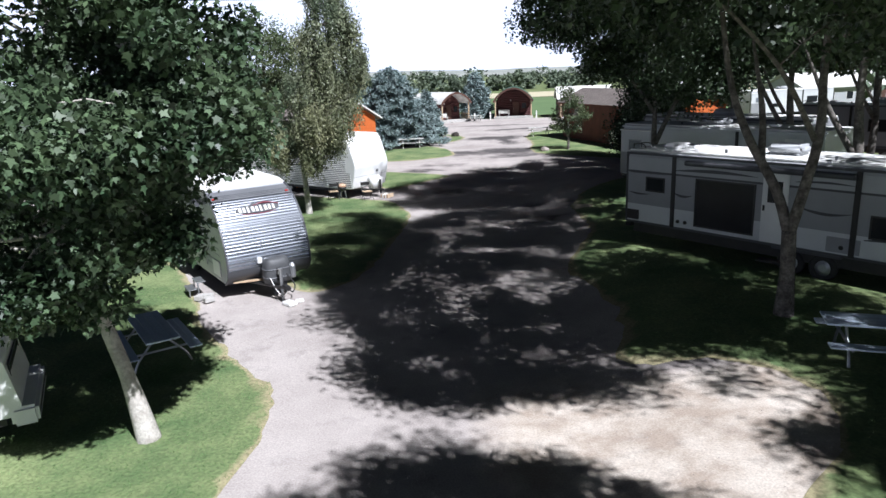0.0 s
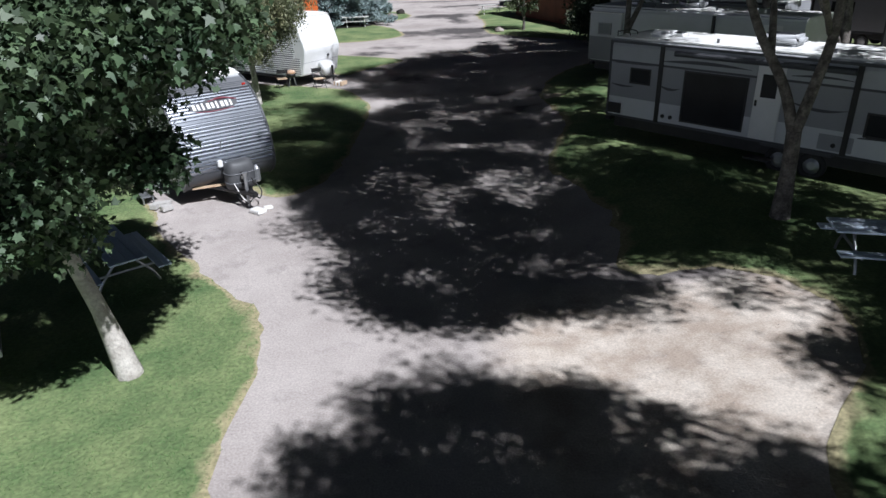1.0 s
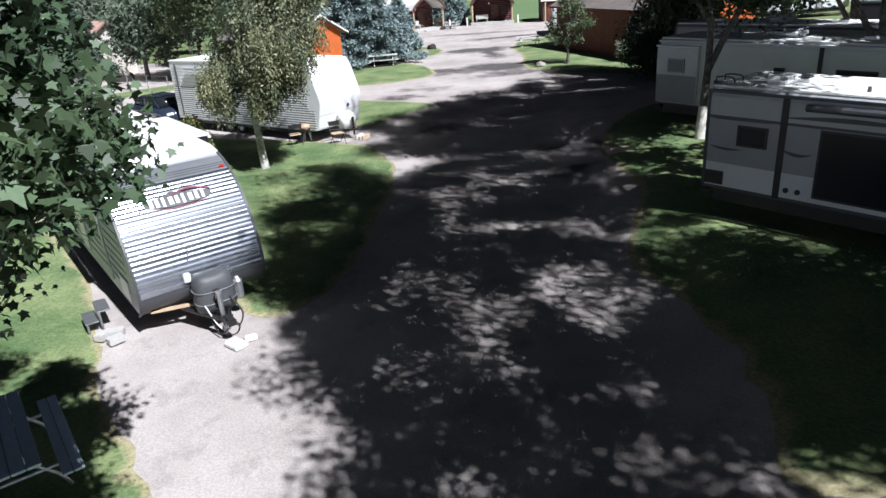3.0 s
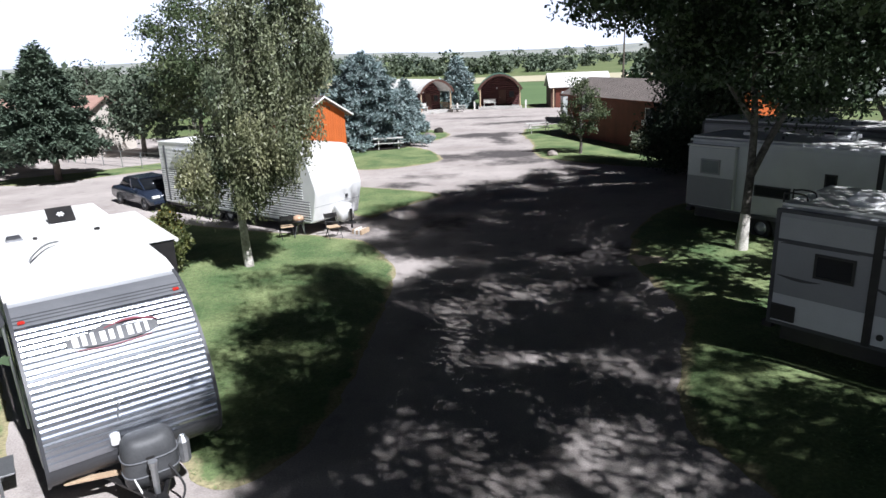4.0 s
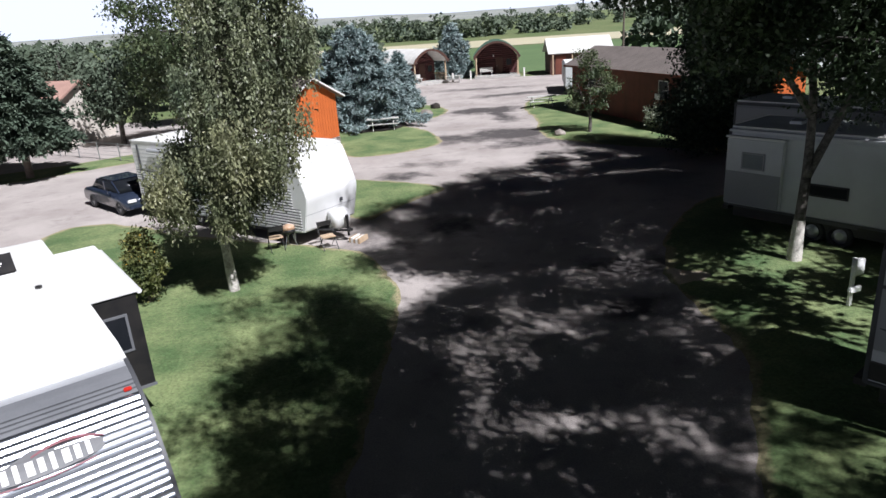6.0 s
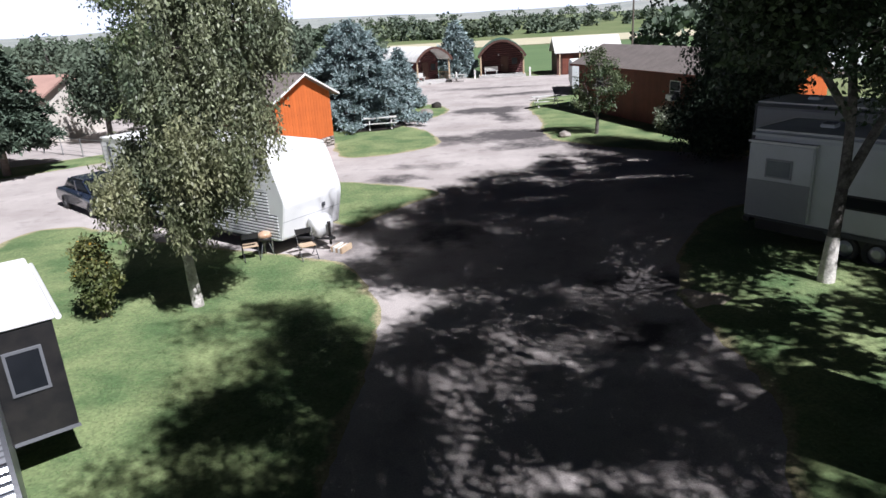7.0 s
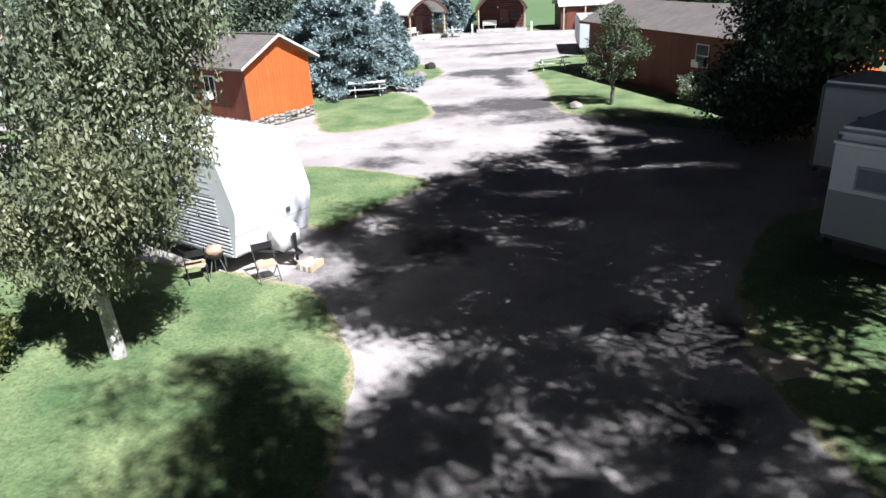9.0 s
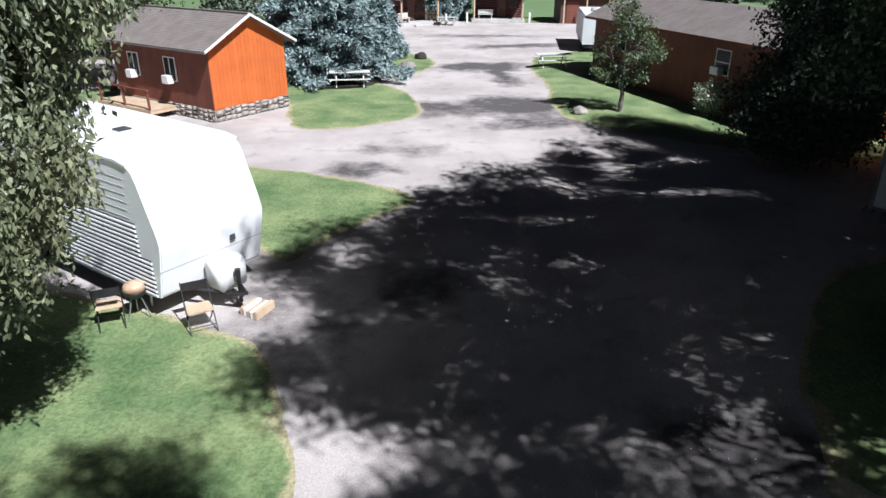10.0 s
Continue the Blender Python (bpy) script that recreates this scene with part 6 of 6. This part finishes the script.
shingle_roof(long_cab, -0.4, LL + 0.4, LD + 0.5, LE - 0.2, LD / 2, LA, 8)
part("fascia", boxed(-0.4, LL + 0.4, -0.53, -0.5, LE - 0.32, LE - 0.18), BROWN, long_cab)
for x in (2.4, 10.5):
    wf = window(long_cab, x, x + 0.95, -0.025, 0, 1.65, 2.75, "-y", TRIM)
    part("sash", boxed(x + 0.04, x + 0.91, -0.062, -0.026, 2.18, 2.23), TRIM, wf)
    part("air_conditioner", boxed(x + 0.1, x + 0.65, -0.38, -0.06, 1.68, 2.02, 0.02), WHITE, long_cab, "white window air conditioner")


def arched_cabin(m, label, w, d, eave, apex, roof_mat, porch=2.2):
    """A log camping cabin with a bowed roof and a deep open porch at its front (local -y)."""
    c = thing("cabin", m, label, "cabin")
    arc = [(-w / 2 + w * k / 16, eave + (apex - eave) * math.cos(math.pi * (k / 16 - 0.5)) ** 0.75) for k in range(17)]
    wall = part("wall", prism(bmesh.new(), [(-w / 2 + 0.1, 0.15), (w / 2 - 0.1, 0.15), (w / 2 - 0.1, eave)] + [(a * 0.95, z - 0.1) for a, z in arc[::-1]] + [(-w / 2 + 0.1, eave)], porch, d, "y"), MAROONLOG, c, "maroon stained log walls")
    for k in range(14):
        z = 0.4 + 0.24 * k
        half = min(w / 2 - 0.12, max([abs(a) * 0.93 for a, h in arc if h - 0.16 > z] or [0]))
        if half > 0.3:
            part("log", tubed([(-half, porch - 0.02, z), (half, porch - 0.02, z)], 0.115, 8), MAROONLOG, wall)
    for s in (-1, 1):
        for k in range(9):
            z = 0.3 + 0.25 * k
            if z < eave - 0.1:
                part("log", tubed([(s * (w / 2 - 0.1), porch, z), (s * (w / 2 - 0.1), d, z)], 0.12, 8), MAROONLOG, wall)
    bm = bmesh.new()
    outer = [(a * 1.07, z + 0.03) for a, z in arc]
    inner = [(a * 1.03, z - 0.08) for a, z in arc]
    prism(bm, inner + outer[::-1], -0.45, d + 0.3, "y")
    roof = part("roof", bm, roof_mat, c)
    bm = bmesh.new()
    prism(bm, [(a * 1.0, z - 0.2) for a, z in arc] + [(a * 1.075, z + 0.035) for a, z in arc[::-1]], -0.52, -0.452, "y")
    part("rim_board", bm, LOG, roof, "dark curved rim board")
    for k in range(1, 9):
        y = -0.45 + (d + 0.75) * k / 9
        part("roof_seam", prism(bmesh.new(), [(a * 1.071, z + 0.032) for a, z in arc] + [(a * 1.078, z + 0.05) for a, z in arc[::-1]], y, y + 0.04, "y"), roof_mat, roof)
    floor_ = part("deck", boxed(-w / 2 - 0.1, w / 2 + 0.1, -0.35, porch, 0.0, 0.26, 0.02), CONCRETE, c, "pale porch floor")
    part("step", boxed(-0.9, 0.9, -0.8, -0.36, 0.0, 0.13, 0.02), CONCRETE, floor_, "pale porch step")
    for s in (-1, 1):
        part("post", tubed([(s * (w / 2 - 0.15), -0.15, 0.26), (s * (w / 2 - 0.15), -0.15, eave + 0.05)], 0.09, 8), WOODRAW, c, "pale round log post")
        part("rail", tubed([(s * (w / 2 - 0.15), -0.15, 1.05), (s * (w / 2 - 0.15), porch, 1.05)], 0.05, 6), WOODRAW, c)
        for k in range(6):
            y = 0.15 + k * (porch - 0.3) / 6
            part("baluster", tubed([(s * (w / 2 - 0.15), y, 0.28), (s * (w / 2 - 0.15), y, 1.02)], 0.03, 5), WOODRAW, c)
        part("bollard", boxed(s * (w / 2 + 0.55) - 0.09, s * (w / 2 + 0.55) + 0.09, -0.6, -0.42, 0.0, 1.0, 0.02), TRIM, c, "white short post")
    door = part("entry_door", boxed(-0.1, 0.8, porch - 0.2, porch - 0.13, 0.3, 2.2, 0.01), LOG, c)
    part("door_handle", boxed(0.0, 0.05, porch - 0.24, porch - 0.2, 1.15, 1.25), STEEL, door)
    window(c, 1.15, 1.85, porch - 0.15, 0, 1.2, 2.0, "-y", LOG)
    bench = part("porch_bench", boxed(-w / 2 + 0.55, -0.5, 0.75, 1.25, 0.66, 0.72, 0.01), GREYWOOD, c, "pale porch bench")
    part("backrest", boxed(-w / 2 + 0.55, -0.5, 1.25, 1.3, 0.75, 1.15, 0.01), GREYWOOD, bench)
    for x in (-w / 2 + 0.65, -0.65):
        part("leg", boxed(x - 0.04, x + 0.04, 0.8, 1.25, 0.26, 0.66), GREYWOOD, bench)
    part("porch_lamp", tubed([(-0.35, porch - 0.2, 2.3), (-0.35, porch - 0.2, 2.5)], 0.07, 8), TRIM, c)
    return c


arched_cabin(pose(3.25, 91.7, 0, 0, 0, -2), "maroon log cabin with a bowed green roof and open porch", 5.2, 6.5, 2.35, 4.15, GREENROOF)
arched_cabin(pose(-4.6, 88.2, 0, 0, 0, 38), "log cabin with a pale bowed roof and open porch", 4.6, 7.5, 2.5, 3.9, TINROOF)
shed = thing("shed", pose(9.4, 90.5, 0, 0, 0, 0), "brown shed with a pale metal roof at the field edge", "shed")
part("wall", boxed(0, 7, 0, 5, 0, 2.4), LOG, shed)
part("roof", prism(bmesh.new(), [(-0.4, 2.35), (2.5, 3.9), (5.4, 2.35), (5.4, 2.45), (2.5, 4.02), (-0.4, 2.45)], -0.3, 7.3), TINROOF, shed, "pale metal roof")
part("door", boxed(0.6, 1.8, -0.04, 0, 0, 2.1), BROWN, shed)
for k in range(4):
    part("post", boxed(0.1 + 2.2 * k, 0.22 + 2.2 * k, -1.2, -1.08, 0, 2.3), WOODRAW, shed)


def house(m, label, w, d, eave, apex, wall_mat, roof_mat):
    h = thing("house", m, label, "house")
    part("wall", prism(bmesh.new(), [(0, 0), (d, 0), (d, eave), (d / 2, apex - 0.1), (0, eave)], 0, w), wall_mat, h)
    part("roof", prism(bmesh.new(), [(-0.5, eave - 0.2), (d / 2, apex), (d + 0.5, eave - 0.2), (d + 0.5, eave - 0.05), (d / 2, apex + 0.15), (-0.5, eave - 0.05)], -0.4, w + 0.4), roof_mat, h)
    for k in range(int(w / 3)):
        window(h, 1 + 3 * k, 2.1 + 3 * k, 0, 0, 1.0, 2.1, "-y", TRIM)
    part("entry_door", boxed(w - 1.4, w - 0.5, -0.05, 0, 0, 2.1), LOG, h)
    return h


house(pose(-42, 58, 0, 0, 0, -8), "pale stucco house with a faded red roof behind the pines", 12, 7, 2.8, 4.4, TANWALL, PINKROOF)
house(pose(-62, 50, 0, 0, 0, 12), "pale house beyond the gravel", 14, 8, 2.8, 4.6, CREAM, SHINGLE)
house(pose(40, 88, 0, 0, 0, 20), "low building with a pale roof far behind the trees", 14, 7, 2.8, 4.4, CREAM, TINROOF)


# ---- small things ----
def picnic_table(m, label, board_mat, frame_mat, length=2.2, group=""):
    t = thing("picnic_table", m, label, "picnic table", group)
    for k in range(4):
        part("top_board", boxed(-length / 2, length / 2, -0.36 + 0.183 * k, -0.36 + 0.183 * k + 0.172, 0.72, 0.76, 0.006), board_mat, t)
    for s in (-1, 1):
        for k in range(2):
            y0 = s * 0.68 - 0.14 + 0.145 * k
            part("bench_board", boxed(-length / 2, length / 2, y0, y0 + 0.135, 0.42, 0.455, 0.006), board_mat, t)
    for x in (-length * 0.33, length * 0.33):
        part("leg_frame", tube(tube(tube(bmesh.new(), curve_pts([(x, -0.62, 0.0), (x, -0.5, 0.25), (x, -0.2, 0.6), (x, -0.15, 0.7)], 4), 0.028, 7),
             curve_pts([(x, 0.62, 0.0), (x, 0.5, 0.25), (x, 0.2, 0.6), (x, 0.15, 0.7)], 4), 0.028, 7), [(x, -0.78, 0.4), (x, 0.78, 0.4)], 0.028, 7), frame_mat, t, "bent steel pipe legs")
    return t


picnic_table(pose(-7.35, 11.15, gz(-7.35, 11.15) + 0.05, 0, 0, -51), "grey-blue picnic table on pipe legs in the maple's shade", BLUEWOOD, STEEL, 2.3, "picnic tables")
picnic_table(pose(8.2, 9.5, gz(8.2, 9.5) + 0.05, 0, 0, -14), "grey-blue picnic table on the shaded lawn", BLUEWOOD, STEEL, 2.2, "picnic tables")
picnic_table(pose(5.0, 62.4, gz(5, 62.4) + 0.05, 0, 0, 8), "pale picnic table at the lawn corner", GREYWOOD, TRIM, 2.2, "picnic tables")
picnic_table(pose(-6.7, 56.4, gz(-6.7, 56.4) + 0.08, 0, 0, 8), "pale picnic table beneath the blue spruce", GREYWOOD, TRIM, 2.2, "picnic tables")
picnic_table(pose(-1.9, 88.6, 0.01, 0, 0, 5), "pale picnic table before the log cabin", GREYWOOD, TRIM, 2.0, "picnic tables")


def boulder(x, y, r, seed, label, mat=None):
    bm = bmesh.new()
    bmesh.ops.create_icosphere(bm, subdivisions=3, radius=r)
    for v in bm.verts:
        v.co *= 1 + 0.28 * noise.noise(v.co * (1.6 / r) + Vector((seed, 0, 0)))
        v.co.z = v.co.z * 0.62 + r * 0.3
    ob = part("boulder", bm, mat or STONE, None, soft=True)
    ob.matrix_basis = pose(x, y, gz(x, y) + 0.03)
    return tagged(ob, label, "boulder")


boulder(4.55, 49.5, 0.34, 1, "pale boulder on the lawn edge")
boulder(-4.0, 62.6, 0.5, 2, "pale boulder on the grass island")
boulder(-3.4, 66.6, 0.45, 3, "dark boulder at the island's far end", SHADE_AND_STONE)

hookup = thing("hookup_post", pose(7.3, 23.6, gz(7.3, 23.6) + 0.04, 0, 0, 20), "white electric hook-up post on the lawn", "post")
part("post", boxed(-0.04, 0.04, -0.06, 0.02, 0, 1.15, 0.01), TRIM, hookup)
part("meter_box", boxed(-0.15, 0.15, -0.17, -0.06, 0.78, 1.16, 0.02), WHITE, hookup, "white meter box")
part("socket_box", boxed(-0.17, 0.17, -0.15, -0.06, 0.36, 0.5, 0.02), WHITE, hookup, "white socket box")

fence = thing("wire_fence", pose(-20.6, 49.2, 0, 0, 0, 150), "low wire fence on thin steel posts at the verge", "fence")
for k in range(8):
    part("post", tubed([(2.2 * k, 0, 0), (2.2 * k, 0, 1.15)], 0.03, 6), STEEL, fence)
for z in (0.1, 0.35, 0.6, 0.85, 1.1):
    part("wire", tubed([(0, 0.0, z), (15.4, 0.0, z)], 0.008 if z < 1 else 0.02, 5), STEEL, fence)
pole = thing("utility_pole", pose(22.8, 112, 0), "tall dark utility pole beyond the field edge", "utility pole")
part("pole", tubed([(0, 0, 0), (0, 0, 11)], [0.16, 0.11], 8), DARK_BARK, pole)
part("crossarm", boxed(-0.9, 0.9, -0.06, 0.06, 10.0, 10.15), DARK_BARK, pole)


def shrub(x, y, r, h, seed, label, leaf_mat, bloom=0, n=3500):
    rng = np.random.default_rng(seed)
    root = thing("shrub", pose(x, y, gz(x, y)), label, "shrub")
    bm = bmesh.new()
    for k in range(7):
        a = rng.uniform(0, 6.28)
        tube(bm, [(0.05 * math.cos(a), 0.05 * math.sin(a), 0), (0.5 * r * math.cos(a), 0.5 * r * math.sin(a), h * 0.75)], [0.025, 0.008], 5, False)
    part("stems", bm, DARK_BARK, root)
    k = 60
    d = rng.normal(0, 1, (k, 3))
    d /= np.linalg.norm(d, axis=1, keepdims=True)
    cs = d * rng.uniform(0.3, 1, (k, 1)) * np.array([r, r, h * 0.5]) + np.array([0, 0, h * 0.52])
    quads_ob("leaves", leaf_mesh(cs, np.full(k, 0.16), n, 0.1, 0, rng, 0.6), leaf_mat, root)
    if bloom:
        tops = cs[cs[:, 2] > h * 0.55]
        quads_ob("blooms", leaf_mesh(tops, np.full(len(tops), 0.12), bloom, 0.07, 0, rng, 0.9), BLOOM, root, "yellow and orange blooms")["kind"] = "stuff"
    return root


shrub(-10.35, 27.05, 0.46, 2.2, 61, "tall shrub with a few yellow blooms beside the trailer", SHRUB, 320, 7000)
shrub(10.2, 49.1, 0.75, 1.5, 63, "pale variegated shrub by the long cabin", PALELEAF, 0, 3200)
shrub(-19.4, 50.6, 0.6, 0.9, 64, "low shrub on the verge", SHRUB, 0, 1500)


# ---- grass blades and loose stones ----
def scatter(ob, count, keep, rng):
    """Random points on the upward faces of a mesh, inside the stretch that keep() accepts."""
    me = ob.data
    me.calc_loop_triangles()
    co = np.empty(len(me.vertices) * 3, np.float32)
    me.vertices.foreach_get("co", co)
    tri = np.empty(len(me.loop_triangles) * 3, np.int32)
    me.loop_triangles.foreach_get("vertices", tri)
    t = co.reshape(-1, 3)[tri.reshape(-1, 3)]
    t = t[keep(t.mean(1))]
    area = np.linalg.norm(np.cross(t[:, 1] - t[:, 0], t[:, 2] - t[:, 0]), axis=1)
    pick = t[rng.choice(len(t), count, p=area / area.sum())]
    a, b = rng.uniform(0, 1, (2, count, 1))
    flip = (a + b) > 1
    a, b = np.where(flip, 1 - a, a), np.where(flip, 1 - b, b)
    return pick[:, 0] + (pick[:, 1] - pick[:, 0]) * a + (pick[:, 2] - pick[:, 0]) * b


BLADE = paint("grass blade", (0.12, 0.235, 0.08), (0.22, 0.31, 0.13), 0.55, 0.8, island=0.3, leaf=0.5)
rng9 = np.random.default_rng(99)
for ob, count, keep in ((lawn_w, 26000, lambda c: (c[:, 0] > -12) & (c[:, 1] > 3) & (c[:, 1] < 16)), (lawn_b, 28000, lambda c: c[:, 0] > -13),
                        (lawn_e, 22000, lambda c: (c[:, 0] < 10.5) & (c[:, 1] > 7)), (lawn_d, 3500, lambda c: c[:, 0] > -12)):
    p = scatter(ob, count, keep, rng9)
    d = rng9.normal(0, 1.0, p.shape)
    d[:, 2] = 0.8
    s = rng9.normal(0, 1, p.shape) * np.array([1, 1, 0.0])
    s /= np.linalg.norm(s, axis=1, keepdims=True)
    h = rng9.uniform(0.015, 0.045, (len(p), 1))
    w = rng9.uniform(0.003, 0.007, (len(p), 1))
    v = np.stack([p - s * w, p + s * w, p + d * h * 0.7 + s * w * 0.7, p + d * h - s * w * 0.2], 1).reshape(-1, 3)
    tagged(quads_ob("grass", v, BLADE, None), "short mown grass blades", "grass", kind="stuff")

PEBBLE = paint("loose gravel stone", (0.36, 0.32, 0.29), (0.48, 0.435, 0.40), 2.0, 0.95, island=0.3)
p = scatter(road, 3500, lambda c: (np.abs(c[:, 0]) < 6) & (c[:, 1] > 4) & (c[:, 1] < 48), rng9)
r = rng9.uniform(0.006, 0.017, (len(p), 1))
corner = np.array([(1, 0, 0), (0, 1, 0), (-1, 0, 0), (0, -1, 0), (0, 0, 0.8)])
v = (p[:, None] + r[:, None] * (corner[None] + rng9.normal(0, 0.18, (len(p), 5, 3)))).reshape(-1, 3)
f = (np.array([(0, 1, 4), (1, 2, 4), (2, 3, 4), (3, 0, 4)])[None] + 5 * np.arange(len(p))[:, None, None]).reshape(-1, 3)
tagged(raw("gravel", v.tolist(), f.tolist(), PEBBLE), "loose small stones on the drive", "gravel", kind="stuff")


# steps and blocks beside the corrugated trailer
stool = thing("folding_step", pose(-8.34, 15.66, gz(-8.34, 15.66) + 0.04, 0, 0, 36), "bright metal folding step beside the trailer", "step")
for k in range(2):
    part("tread", boxed(-0.3 + 0.26 * k, -0.04 + 0.26 * k, -0.32, 0.32, 0.2 * k + 0.18, 0.2 * k + 0.21, 0.006), STEEL, stool)
    for y in (-0.3, 0.3):
        part("leg", boxed(-0.28 + 0.26 * k, -0.24 + 0.26 * k, y - 0.02, y + 0.02, 0.0, 0.2 * k + 0.18), STEEL, stool)
for bx, by, bh, bw in ((-7.78, 15.14, 12, 0.36), (-7.62, 14.86, 48, 0.3), (-7.98, 15.02, 80, 0.26)):
    block = part("block", boxed(-bw / 2, bw / 2, -0.1, 0.1, 0, 0.14, 0.012), CONCRETE, None)
    block.matrix_basis = pose(bx, by, gz(bx, by) + 0.035, 0, 0, bh)
    tagged(block, "loose concrete block beside the trailer", "block")
